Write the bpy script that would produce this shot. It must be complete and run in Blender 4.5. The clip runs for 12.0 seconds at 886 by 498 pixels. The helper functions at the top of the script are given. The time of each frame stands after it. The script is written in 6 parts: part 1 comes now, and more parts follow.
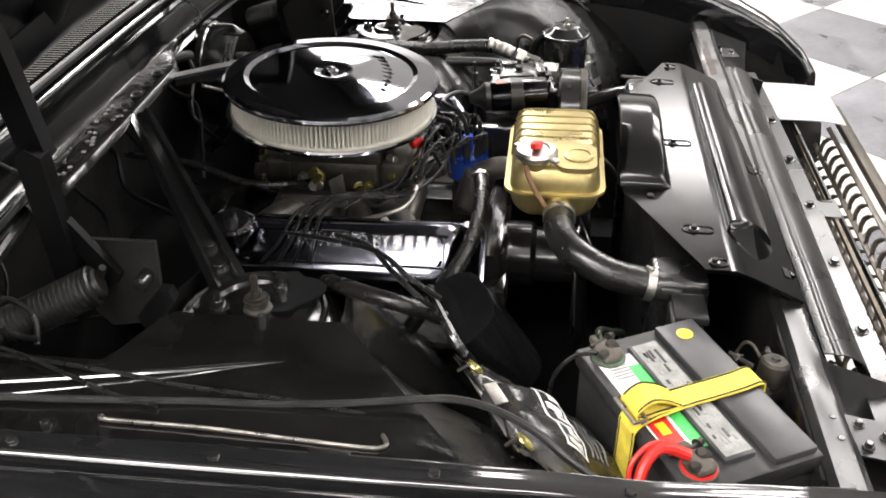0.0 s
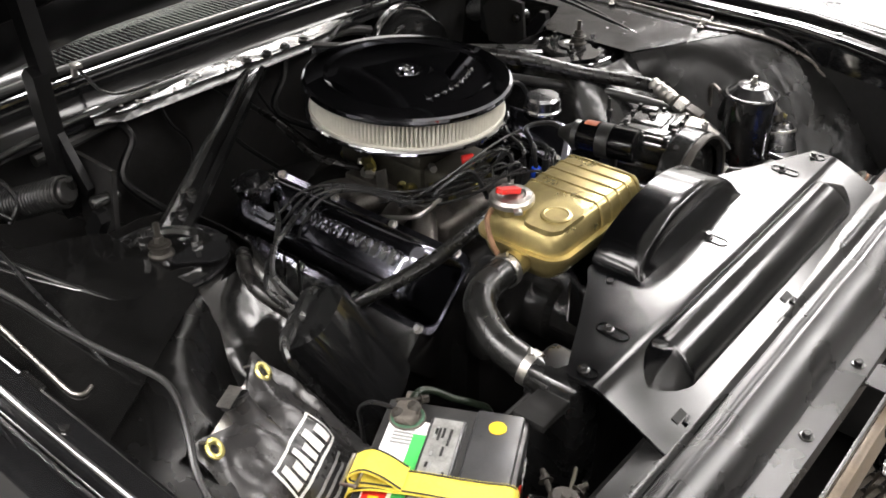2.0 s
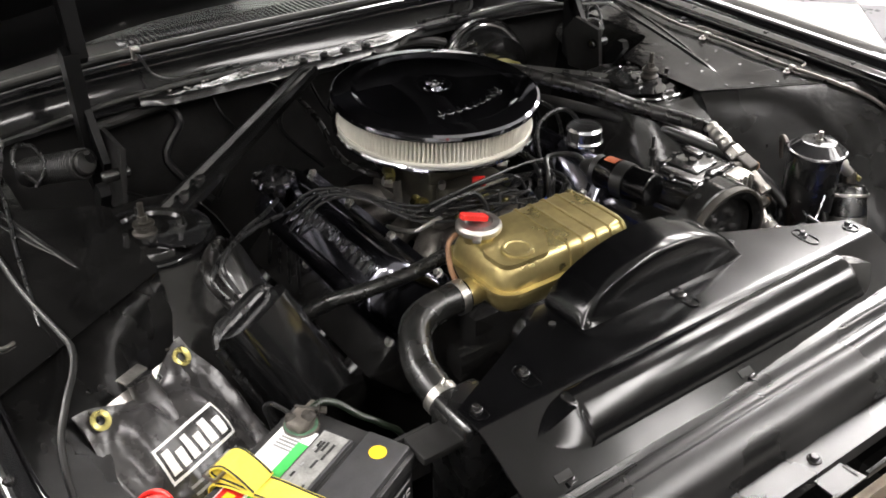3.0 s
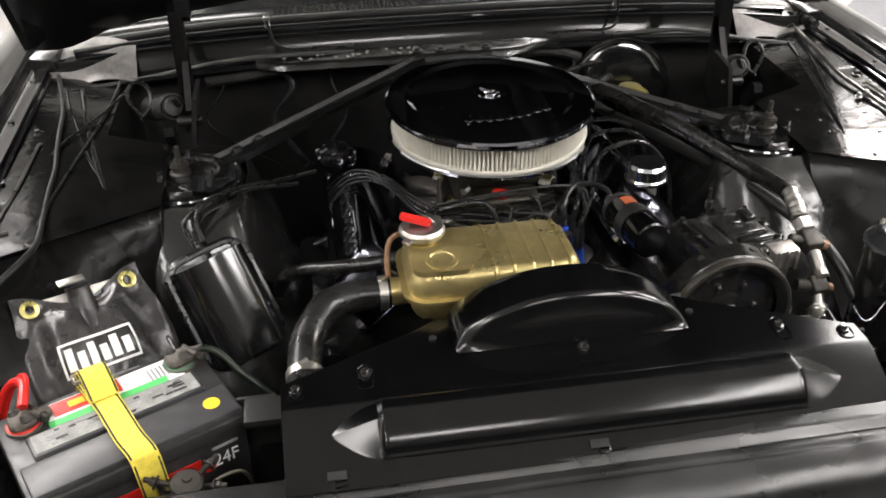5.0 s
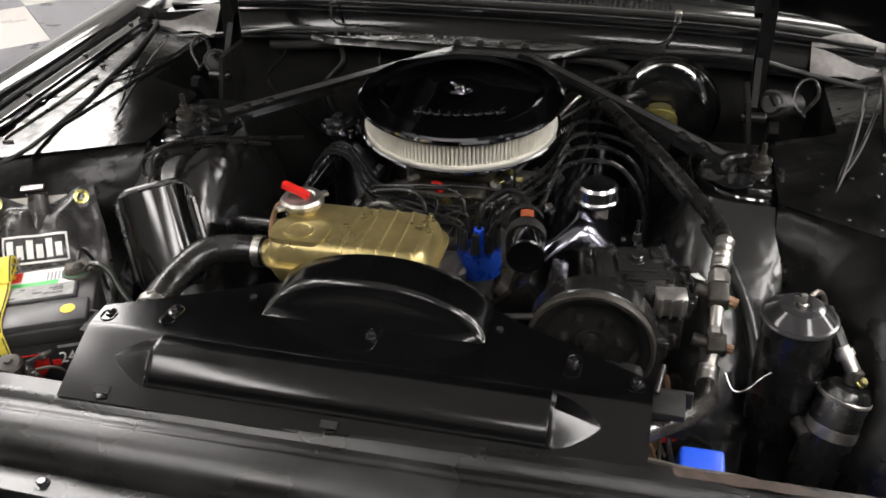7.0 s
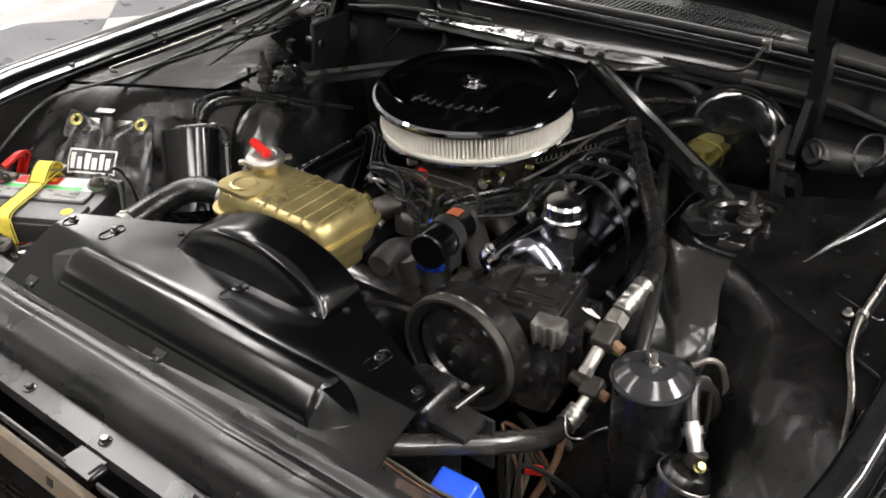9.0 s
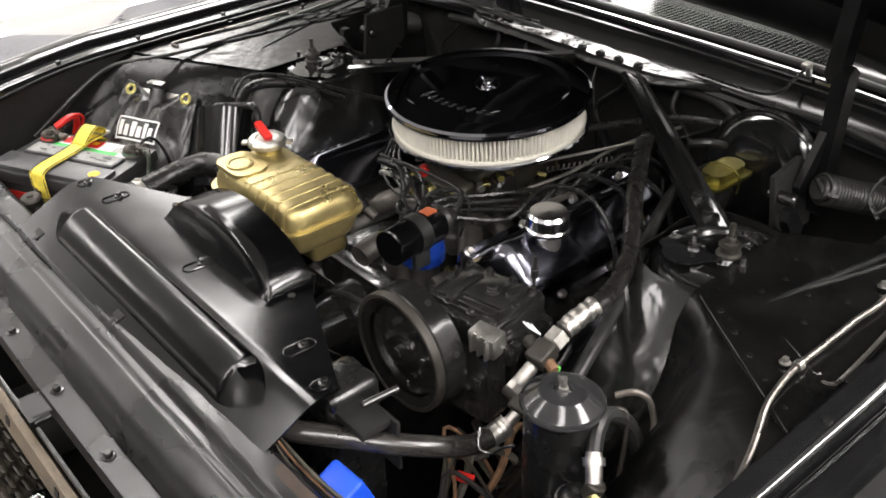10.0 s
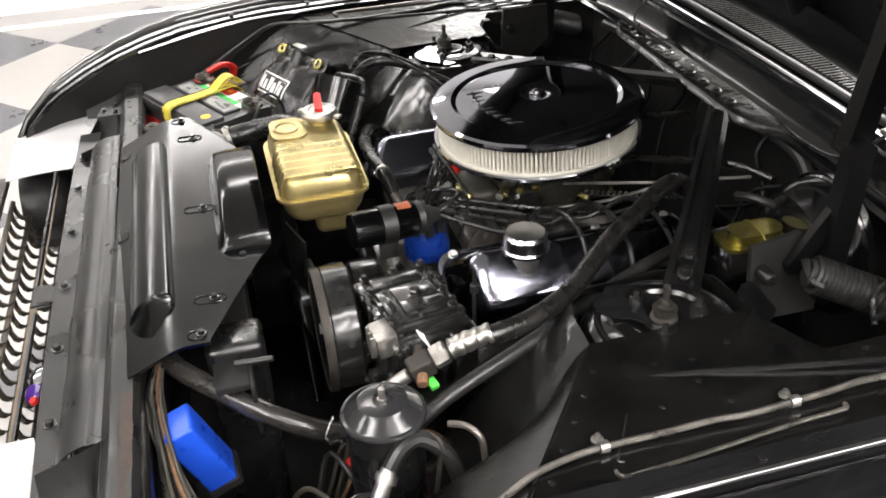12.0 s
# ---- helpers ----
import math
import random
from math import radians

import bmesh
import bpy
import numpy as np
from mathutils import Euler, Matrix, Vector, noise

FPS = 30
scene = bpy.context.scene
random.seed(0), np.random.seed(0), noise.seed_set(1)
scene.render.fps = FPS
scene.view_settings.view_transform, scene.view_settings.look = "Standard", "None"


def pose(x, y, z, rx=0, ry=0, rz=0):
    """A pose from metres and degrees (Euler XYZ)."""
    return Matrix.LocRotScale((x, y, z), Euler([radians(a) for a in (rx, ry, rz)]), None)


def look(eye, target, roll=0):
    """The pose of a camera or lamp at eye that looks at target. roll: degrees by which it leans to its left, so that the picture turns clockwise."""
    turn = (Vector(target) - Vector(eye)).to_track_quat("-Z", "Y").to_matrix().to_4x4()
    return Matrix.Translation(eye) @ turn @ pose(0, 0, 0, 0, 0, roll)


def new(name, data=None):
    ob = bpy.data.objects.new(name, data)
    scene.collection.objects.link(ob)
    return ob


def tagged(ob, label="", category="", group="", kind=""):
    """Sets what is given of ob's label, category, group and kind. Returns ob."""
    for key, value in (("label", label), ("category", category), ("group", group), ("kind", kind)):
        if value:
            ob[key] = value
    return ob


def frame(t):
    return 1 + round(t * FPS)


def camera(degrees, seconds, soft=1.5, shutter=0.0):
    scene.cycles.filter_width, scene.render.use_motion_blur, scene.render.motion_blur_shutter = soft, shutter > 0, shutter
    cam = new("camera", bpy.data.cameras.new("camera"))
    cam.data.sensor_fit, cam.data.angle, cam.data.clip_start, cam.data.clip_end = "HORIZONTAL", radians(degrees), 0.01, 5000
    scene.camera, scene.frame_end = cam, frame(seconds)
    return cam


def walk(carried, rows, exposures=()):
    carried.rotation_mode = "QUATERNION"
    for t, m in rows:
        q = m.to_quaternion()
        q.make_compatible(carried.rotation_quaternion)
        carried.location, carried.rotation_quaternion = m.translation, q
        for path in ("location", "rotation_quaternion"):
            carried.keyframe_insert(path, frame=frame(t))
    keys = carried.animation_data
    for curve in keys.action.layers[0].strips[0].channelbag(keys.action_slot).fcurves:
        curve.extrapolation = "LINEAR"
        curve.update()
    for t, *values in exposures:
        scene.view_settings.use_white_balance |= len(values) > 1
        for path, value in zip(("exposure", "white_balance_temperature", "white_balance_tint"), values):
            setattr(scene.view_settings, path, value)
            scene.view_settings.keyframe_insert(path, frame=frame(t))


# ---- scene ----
cam = camera(51.37, 12.0, soft=1.75)
PATH = [
    (0, (-1.4095, 0.2135, 1.5475), (0.2160, 0.4171, 0.4898), -0.97),
    (0.5, (-1.3679, 0.0413, 1.5562), (0.2162, 0.4438, 0.4927), -0.69),
    (1, (-1.3030, -0.1374, 1.5601), (0.1956, 0.5156, 0.4969), -0.80),
    (1.5, (-1.2055, -0.3031, 1.5691), (0.1650, 0.5812, 0.5004), -0.71),
    (2, (-1.0829, -0.4314, 1.5660), (0.1615, 0.6286, 0.5029), -0.57),
    (2.5, (-0.9546, -0.5470, 1.5727), (0.1562, 0.6683, 0.5279), -0.12),
    (3, (-0.8299, -0.6415, 1.5730), (0.1163, 0.7055, 0.5277), -0.16),
    (4.8, (-0.3689, -0.8622, 1.5891), (-0.0429, 0.7504, 0.5424), -0.30),
    (5, (-0.3025, -0.8732, 1.5820), (-0.0472, 0.7565, 0.5420), -0.59),
    (5.5, (-0.1379, -0.9000, 1.5824), (-0.0613, 0.7493, 0.5448), -0.65),
    (6, (0.0151, -0.9115, 1.5855), (-0.0592, 0.7357, 0.5445), -0.63),
    (6.5, (0.1604, -0.9107, 1.5898), (-0.0604, 0.7204, 0.5441), -0.76),
    (7, (0.3272, -0.8935, 1.5943), (-0.0605, 0.7032, 0.5441), -0.94),
    (7.2, (0.4043, -0.8755, 1.5919), (-0.0676, 0.6993, 0.5432), -1.38),
    (8.8, (0.8492, -0.6786, 1.5881), (-0.1214, 0.6453, 0.5356), -2.19),
    (9, (0.8982, -0.6450, 1.5858), (-0.1288, 0.6396, 0.5381), -1.91),
    (9.5, (1.0040, -0.5524, 1.5865), (-0.1456, 0.6223, 0.5373), -1.85),
    (10, (1.0994, -0.4476, 1.5869), (-0.1628, 0.6031, 0.5355), -1.83),
    (10.5, (1.1834, -0.3373, 1.5900), (-0.1814, 0.5724, 0.5354), -1.83),
    (11, (1.2534, -0.2209, 1.5915), (-0.2022, 0.5329, 0.5355), -2.08),
    (11.5, (1.3166, -0.0903, 1.5911), (-0.2158, 0.4982, 0.5384), -2.10),
    (12, (1.3656, 0.0600, 1.5894), (-0.2274, 0.4580, 0.5374), -2.74),
]
walk(cam, [(t, look(eye, target, roll)) for t, eye, target, roll in PATH], [(0, 0.62), (2.0, 0.62), (3.2, 0.60), (5.0, 0.41), (6.2, 0.22), (7.2, 0.15), (8.8, 0.29), (12.0, 0.49)])

# ---- light and room brightness ----
world = bpy.data.worlds.new("showroom_world")
world.use_nodes = True
world.node_tree.nodes["Background"].inputs[0].default_value = (0.75, 0.8, 0.85, 1)
world.node_tree.nodes["Background"].inputs[1].default_value = 0.15
scene.world = world

ROOM_X0, ROOM_X1, ROOM_Y0, ROOM_Y1, ROOM_H = -6.6, 9.5, -9.0, 7.0, 3.5
# x, y, size in x, size in y, radiance; all unseen, set by the car's reflections, the last added to brighten the west
# wall
LAMPS = [(4.0, 1.35, 1.5, 1.3, 22.0), (5.3, -0.9, 0.9, 0.9, 9.0), (7.9, 2.6, 2.2, 1.6, 9.0), (2.6, 2.9, 0.7, 2.6, 10.0), (-2.8, 2.6, 0.8, 3.8, 8.5), (-5.4, 2.4, 1.6, 1.2, 3.5), (0.3, -3.4, 1.0, 0.5, 9.0), (3.5, -1.9, 1.5, 1.0, 12.0), (-1.78, -2.5, 0.4, 3.0, 8.0), (1.9, -2.4, 0.5, 3.0, 9.0),
         (-1.7, 3.6, 2.2, 0.5, 5.0), (1.9, 3.6, 2.2, 0.5, 12.0), (-2.1, 1.1, 0.25, 2.8, 18.0), (2.3, 0.8, 0.3, 1.5, 18.0), (-6.2, -1.4, 0.35, 5.0, 14.0)]
for lx, ly, sx, sy, power in LAMPS:
    lamp = bpy.data.lights.new("ceiling_lamp_light", "AREA")
    lamp.shape, lamp.size, lamp.size_y, lamp.energy, lamp.color = "RECTANGLE", sx, sy, power * math.pi * sx * sy, (1.0, 0.948, 0.935)
    new("ceiling_lamp_light", lamp).matrix_world = pose(lx, ly, ROOM_H - 0.09, 0, 0, 0)


# ---- materials ----
def mat(name, color, rough=0.5, metal=0.0, vary=0.2, scale=30.0, bump=0.0, coat=0.0, dust=0.0, dust_color=(0.3, 0.29, 0.27), random_tone=0.0, spec=0.5, rough_vary=0.25, dent=0.0):
    """A surface with two scales of tone and roughness, fine relief and a film of dust in patches."""
    m = bpy.data.materials.new(name)
    m.use_nodes = True
    nt = m.node_tree
    nd, ln = nt.nodes, nt.links
    b = nd["Principled BSDF"]
    tc = nd.new("ShaderNodeTexCoord")
    n1 = nd.new("ShaderNodeTexNoise")
    n1.inputs["Scale"].default_value, n1.inputs["Detail"].default_value = scale, 6
    n2 = nd.new("ShaderNodeTexNoise")
    n2.inputs["Scale"].default_value, n2.inputs["Detail"].default_value = scale * 7, 4
    for n in (n1, n2):
        ln.new(tc.outputs["Object"], n.inputs["Vector"])
    add = nd.new("ShaderNodeMath")
    add.operation = "MULTIPLY_ADD"
    ln.new(n2.outputs["Fac"], add.inputs[0])
    add.inputs[1].default_value = 0.4
    ln.new(n1.outputs["Fac"], add.inputs[2])
    ramp = nd.new("ShaderNodeMapRange")
    ln.new(add.outputs[0], ramp.inputs["Value"])
    ramp.inputs["From Min"].default_value, ramp.inputs["From Max"].default_value = 0.4, 1.0
    ramp.inputs["To Min"].default_value, ramp.inputs["To Max"].default_value = 1 - vary, 1 + vary
    mul = nd.new("ShaderNodeMix")
    mul.data_type, mul.blend_type = "RGBA", "MULTIPLY"
    mul.inputs["Factor"].default_value = 1
    mul.inputs["A"].default_value = (*color, 1)
    ln.new(ramp.outputs[0], mul.inputs["B"])
    out = mul.outputs["Result"]
    if random_tone:
        info = nd.new("ShaderNodeObjectInfo")
        mr = nd.new("ShaderNodeMapRange")
        ln.new(info.outputs["Random"], mr.inputs["Value"])
        mr.inputs["To Min"].default_value, mr.inputs["To Max"].default_value = 1 - random_tone, 1 + random_tone
        mt = nd.new("ShaderNodeMix")
        mt.data_type, mt.blend_type = "RGBA", "MULTIPLY"
        mt.inputs["Factor"].default_value = 1
        ln.new(out, mt.inputs["A"])
        ln.new(mr.outputs[0], mt.inputs["B"])
        out = mt.outputs["Result"]
    rr = nd.new("ShaderNodeMapRange")
    ln.new(n1.outputs["Fac"], rr.inputs["Value"])
    rr.inputs["From Min"].default_value, rr.inputs["From Max"].default_value = 0.3, 0.7
    rr.inputs["To Min"].default_value, rr.inputs["To Max"].default_value = rough * (1 - rough_vary), min(1, rough * (1 + rough_vary))
    rough_out = rr.outputs[0]
    if dust:
        n3 = nd.new("ShaderNodeTexNoise")
        n3.inputs["Scale"].default_value, n3.inputs["Detail"].default_value = 9, 9
        n3.inputs["Roughness"].default_value = 0.7
        ln.new(tc.outputs["Object"], n3.inputs["Vector"])
        dr = nd.new("ShaderNodeMapRange")
        ln.new(n3.outputs["Fac"], dr.inputs["Value"])
        dr.inputs["From Min"].default_value, dr.inputs["From Max"].default_value = 0.48, 0.75
        dr.inputs["To Min"].default_value, dr.inputs["To Max"].default_value = 0, dust
        md = nd.new("ShaderNodeMix")
        md.data_type = "RGBA"
        ln.new(dr.outputs[0], md.inputs["Factor"])
        ln.new(out, md.inputs["A"])
        md.inputs["B"].default_value = (*dust_color, 1)
        out = md.outputs["Result"]
        ra = nd.new("ShaderNodeMath")
        ra.operation, ra.use_clamp = "MULTIPLY_ADD", True
        ln.new(dr.outputs[0], ra.inputs[0])
        ra.inputs[1].default_value = 0.9
        ln.new(rough_out, ra.inputs[2])
        rough_out = ra.outputs[0]
    ln.new(out, b.inputs["Base Color"])
    ln.new(rough_out, b.inputs["Roughness"])
    b.inputs["Metallic"].default_value = metal
    b.inputs["Specular IOR Level"].default_value = spec
    b.inputs["Coat Weight"].default_value = coat
    b.inputs["Coat Roughness"].default_value = 0.06
    under = None
    if dent:
        n4 = nd.new("ShaderNodeTexNoise")
        n4.inputs["Scale"].default_value, n4.inputs["Detail"].default_value, n4.inputs["Distortion"].default_value = 13, 2, 0.6
        ln.new(tc.outputs["Object"], n4.inputs["Vector"])
        under = nd.new("ShaderNodeBump")
        under.inputs["Strength"].default_value, under.inputs["Distance"].default_value = 1.0, dent
        ln.new(n4.outputs["Fac"], under.inputs["Height"])
        ln.new(under.outputs[0], b.inputs["Normal"])
        ln.new(under.outputs[0], b.inputs["Coat Normal"])
    if bump:
        bp = nd.new("ShaderNodeBump")
        bp.inputs["Strength"].default_value, bp.inputs["Distance"].default_value = 1.0, bump
        ln.new(add.outputs[0], bp.inputs["Height"])
        if under:
            ln.new(under.outputs[0], bp.inputs["Normal"])
        ln.new(bp.outputs[0], b.inputs["Normal"])
    return m


def glow(name, color, strength):
    m = bpy.data.materials.new(name)
    m.use_nodes = True
    b = m.node_tree.nodes["Principled BSDF"]
    b.inputs["Base Color"].default_value = (*color, 1)
    b.inputs["Emission Color"].default_value = (*color, 1)
    b.inputs["Emission Strength"].default_value = strength
    return m


BODY = mat("black_body_paint", (0.008, 0.008, 0.0085), 0.1, vary=0.3, scale=14, coat=1.0, dust=0.015)
BAY = mat("black_bay_paint", (0.0095, 0.0093, 0.009), 0.2, vary=0.4, scale=11, bump=0.0007, coat=0.2, dust=0.02, dent=0.003)
SATIN = mat("satin_black_sheet", (0.002, 0.002, 0.0022), 0.155, vary=0.3, scale=16, bump=0.00008, spec=0.45)
NOSE = mat("worn_satin_black_panel", (0.008, 0.008, 0.008), 0.29, vary=0.5, scale=9, bump=0.0002, dust=0.025, spec=0.6)
DARK = mat("dull_black_underside", (0.014, 0.0137, 0.0134), 0.5, vary=0.4, scale=12, bump=0.001, dent=0.003, spec=0.25)
# near-black that holds the shade of the bay's depths
DEEPSHADE = mat("deep_bay_shade", (0.005, 0.0047, 0.0044), 0.7, vary=0.5, scale=8, bump=0.002, spec=0.08)
HOODBLACK = mat("black_hood_underside", (0.004, 0.004, 0.0041), 0.35, vary=0.3, scale=8, spec=0.2)
RUBBER = mat("black_rubber", (0.013, 0.013, 0.0125), 0.36, vary=0.3, scale=40, bump=0.0003, dust=0.05)
HOSE = mat("worn_rubber_hose", (0.010, 0.010, 0.0095), 0.27, vary=0.35, scale=25, bump=0.0003, dust=0.06)
GREYHOSE = mat("dusty_grey_rubber_hose", (0.028, 0.026, 0.024), 0.24, vary=0.4, scale=20, bump=0.0002, dust=0.06, spec=0.7)
SLICK = mat("slick_black_hose", (0.008, 0.0076, 0.0072), 0.27, vary=0.4, scale=40, bump=0.0002, dust=0.05, dust_color=(0.12, 0.105, 0.09))
WIRE = mat("black_wire_sheath", (0.010, 0.010, 0.010), 0.3, vary=0.3, scale=60, spec=0.35)
CAST = mat("black_cast_metal", (0.013, 0.0126, 0.0122), 0.2, vary=0.4, scale=30, bump=0.0009, coat=0.7, dust=0.03)
ENAMEL = mat("semi_gloss_black_enamel", (0.007, 0.007, 0.007), 0.27, vary=0.2, scale=30, spec=0.8)
HOUSE = mat("satin_black_wheelhouse_paint", (0.0032, 0.0031, 0.003), 0.29, vary=0.6, scale=9, bump=0.0011, dust=0.015, spec=0.27, dent=0.004)
APRON = mat("black_apron_paint", (0.0045, 0.0044, 0.0043), 0.16, vary=0.6, scale=14, bump=0.0009, coat=0.0, dust=0.012, spec=0.45, dent=0.0022)
GLOSSP = mat("smooth_gloss_black", (0.006, 0.006, 0.0062), 0.13, vary=0.3, scale=12, spec=0.7)
BRACE = mat("satin_black_brace_paint", (0.006, 0.006, 0.006), 0.17, vary=0.4, scale=20, bump=0.0003, spec=0.7, coat=0.5, dust=0.01)
COWLP = mat("black_cowl_paint", (0.005, 0.005, 0.0052), 0.12, vary=0.3, scale=14, spec=0.38, dust=0.008)
GLOSS = mat("gloss_black_enamel", (0.010, 0.010, 0.0105), 0.07, vary=0.2, scale=10, coat=1.0, dent=0.002)
SOFTCHROME = mat("soft_chrome", (0.6, 0.6, 0.62), 0.2, 1.0, vary=0.1, scale=12)
MIRROR = mat("smoky_mirror_finish", (0.20, 0.20, 0.235), 0.15, 1.0, vary=0.1, scale=9)
OLIVE = mat("olive_zinc_plate", (0.34, 0.30, 0.09), 0.34, 0.9, vary=0.35, scale=40, dust=0.2, dust_color=(0.05, 0.045, 0.02))
CHROME = mat("chrome", (0.62, 0.62, 0.64), 0.07, 1.0, vary=0.08, scale=12)
DCHROME = mat("dark_reflecting_chrome", (0.33, 0.33, 0.37), 0.06, 1.0, vary=0.1, scale=9)
BARE = mat("bare_raised_metal", (0.3, 0.3, 0.3), 0.25, 1.0, vary=0.3, scale=60, bump=0.0004)
STEEL = mat("zinc_plated_steel", (0.45, 0.435, 0.405), 0.36, 0.95, vary=0.35, scale=50, bump=0.0004, dust=0.25, dust_color=(0.22, 0.2, 0.17))
ALUM = mat("cast_aluminium", (0.14, 0.13, 0.118), 0.45, 0.8, vary=0.45, scale=35, bump=0.0015, dust=0.5, dust_color=(0.12, 0.11, 0.1))
CARB = mat("yellow_dichromate_carburettor", (0.05, 0.047, 0.036), 0.38, 0.5, vary=0.4, scale=45, bump=0.001, dust=0.35, dust_color=(0.06, 0.06, 0.05))
BRASS = mat("yellow_zinc", (0.28, 0.25, 0.11), 0.3, 1.0, vary=0.3, scale=40, dust=0.1)
GOLD = mat("bronze_gold_paint", (0.41, 0.335, 0.145), 0.33, 0.75, vary=0.3, scale=14, bump=0.0003, dust=0.14, dust_color=(0.17, 0.12, 0.045))
BRASSG = mat("bright_brass", (0.62, 0.55, 0.2), 0.3, 0.9, vary=0.2, scale=40)
PIPE = mat("worn_grey_pipe", (0.17, 0.158, 0.145), 0.3, 0.8, vary=0.6, scale=45, bump=0.0002, dust=0.12, dust_color=(0.06, 0.045, 0.035))
# glossier and paler than the apron paint, so rib crests show bright lines
RIB = mat("extra_glossy_rib_paint", (0.014, 0.014, 0.014), 0.14, vary=0.3, scale=12, coat=1.0, spec=1.0)
LIDP = mat("semi_gloss_metallic_black", (0.022, 0.022, 0.023), 0.16, 0.0, vary=0.2, scale=20)
PAPER = mat("cream_filter_paper", (0.62, 0.60, 0.53), 0.85, vary=0.12, scale=60)
BATT = mat("black_battery_plastic", (0.024, 0.024, 0.024), 0.4, vary=0.3, scale=60, bump=0.0003, dust=0.06)
BATTG = mat("grey_battery_top", (0.04, 0.04, 0.042), 0.36, vary=0.2, scale=60, bump=0.0002, dust=0.1)
LABELG = mat("worn_grey_label", (0.22, 0.22, 0.21), 0.5, vary=0.5, scale=50)
YELLOW = mat("yellow_webbing", (0.72, 0.58, 0.07), 0.7, vary=0.3, scale=45, bump=0.0008, dust=0.1, dust_color=(0.5, 0.42, 0.12))
YDOT = mat("yellow_sticker", (0.8, 0.52, 0.02), 0.5, vary=0.1)
BLACKT = mat("black_thread", (0.02, 0.02, 0.015), 0.8)
WHITE = mat("white_sticker", (0.78, 0.78, 0.76), 0.45, vary=0.08)
GREYINK = mat("grey_print", (0.25, 0.25, 0.25), 0.5)
RED = mat("red_plastic", (0.62, 0.02, 0.015), 0.38, vary=0.15)
VERDI = mat("verdigris_felt", (0.06, 0.13, 0.08), 0.8, vary=0.5, scale=80, bump=0.001)
GREEN = mat("green_label", (0.06, 0.45, 0.1), 0.45, vary=0.15)
LIME = mat("lime_tag", (0.1, 0.75, 0.08), 0.5)
DBLUE = mat("dark_blue_plastic", (0.006, 0.032, 0.22), 0.3, vary=0.2)
BLUE = mat("blue_plastic", (0.012, 0.07, 0.55), 0.32, vary=0.12)
LEAD = mat("lead_terminal", (0.10, 0.088, 0.075), 0.6, 0.3, vary=0.4, scale=70, bump=0.002)
GREENW = mat("dark_green_cable_sheath", (0.010, 0.016, 0.009), 0.35, vary=0.4, scale=40, dust=0.06)
LOOM = mat("dusty_olive_wire_sheath", (0.055, 0.05, 0.036), 0.6, vary=0.5, scale=60, dust=0.2)
COPPER = mat("corroded_copper", (0.25, 0.14, 0.08), 0.6, 0.4, vary=0.5, scale=80, bump=0.001)
VINYL = mat("black_vinyl_bag", (0.028, 0.027, 0.027), 0.28, vary=0.25, scale=25, bump=0.0008, dust=0.08, dent=0.006)
ORANGE = mat("orange_sticker", (0.3, 0.075, 0.03), 0.45, vary=0.4, scale=90)
PURPLE = mat("purple_enamel", (0.07, 0.02, 0.25), 0.15, coat=1)
SILVER = mat("silver_seam_paint", (0.16, 0.153, 0.147), 0.4, 0.45, vary=0.6, scale=14, bump=0.0025, dust=0.2, dent=0.004)
RUST = mat("rust_stained_edge", (0.040, 0.026, 0.019), 0.5, 0.2, vary=0.7, scale=45, bump=0.0006, dust=0.25, dust_color=(0.08, 0.075, 0.07))
STRAP = mat("dull_tan_steel", (0.14, 0.125, 0.11), 0.4, 0.6, vary=0.4, scale=30, dust=0.15, dust_color=(0.08, 0.065, 0.05))
RAIL = mat("tan_metal_rail", (0.15, 0.118, 0.082), 0.5, 0.2, vary=0.4, scale=25, bump=0.0003, dust=0.1)
GRILLE = mat("dark_bronze_grille_metal", (0.062, 0.052, 0.039), 0.4, 0.4, vary=0.25, scale=25, dust=0.06)
HEADER = mat("pale_grey_header_paint", (0.42, 0.42, 0.42), 0.3, vary=0.1, scale=9, dust=0.05)
BROWNM = mat("tarnished_brown_metal", (0.038, 0.034, 0.029), 0.5, 0.5, vary=0.4, scale=60, bump=0.001, dust=0.05)
TILE_W = mat("white_floor_tile", (0.34, 0.328, 0.312), 0.32, vary=0.06, scale=2, random_tone=0.04, dust=0.05, dust_color=(0.4, 0.38, 0.35))
TILE_D = mat("dark_floor_tile", (0.12, 0.12, 0.13), 0.32, vary=0.45, scale=5, random_tone=0.1, dust=0.12)
GROUT = mat("floor_slab", (0.3, 0.29, 0.28), 0.5, vary=0.1, scale=2)
WALL = mat("white_wall_paint", (0.72, 0.72, 0.7), 0.7, vary=0.03, scale=3)
CHARCOAL = mat("darkened_wall_paint", (0.10, 0.10, 0.102), 0.7, vary=0.05, scale=3)
WALL_DIM = mat("dimmed_wall_paint", (0.34, 0.34, 0.335), 0.7, vary=0.03, scale=3)
CEIL = mat("white_ceiling", (0.7, 0.7, 0.68), 0.8, vary=0.03, scale=3)
LAMPGLOW = glow("lamp_diffuser", (1.0, 0.97, 0.94), 8.0)
GLASS = bpy.data.materials.new("windscreen_glass")
GLASS.use_nodes = True
glass_bsdf = GLASS.node_tree.nodes["Principled BSDF"]
glass_bsdf.inputs["Base Color"].default_value = (0.86, 0.92, 0.89, 1)
glass_bsdf.inputs["Roughness"].default_value = 0.02
glass_bsdf.inputs["Transmission Weight"].default_value = 1.0
glass_bsdf.inputs["IOR"].default_value = 1.45

# ---- building helpers ----
BASE = {}


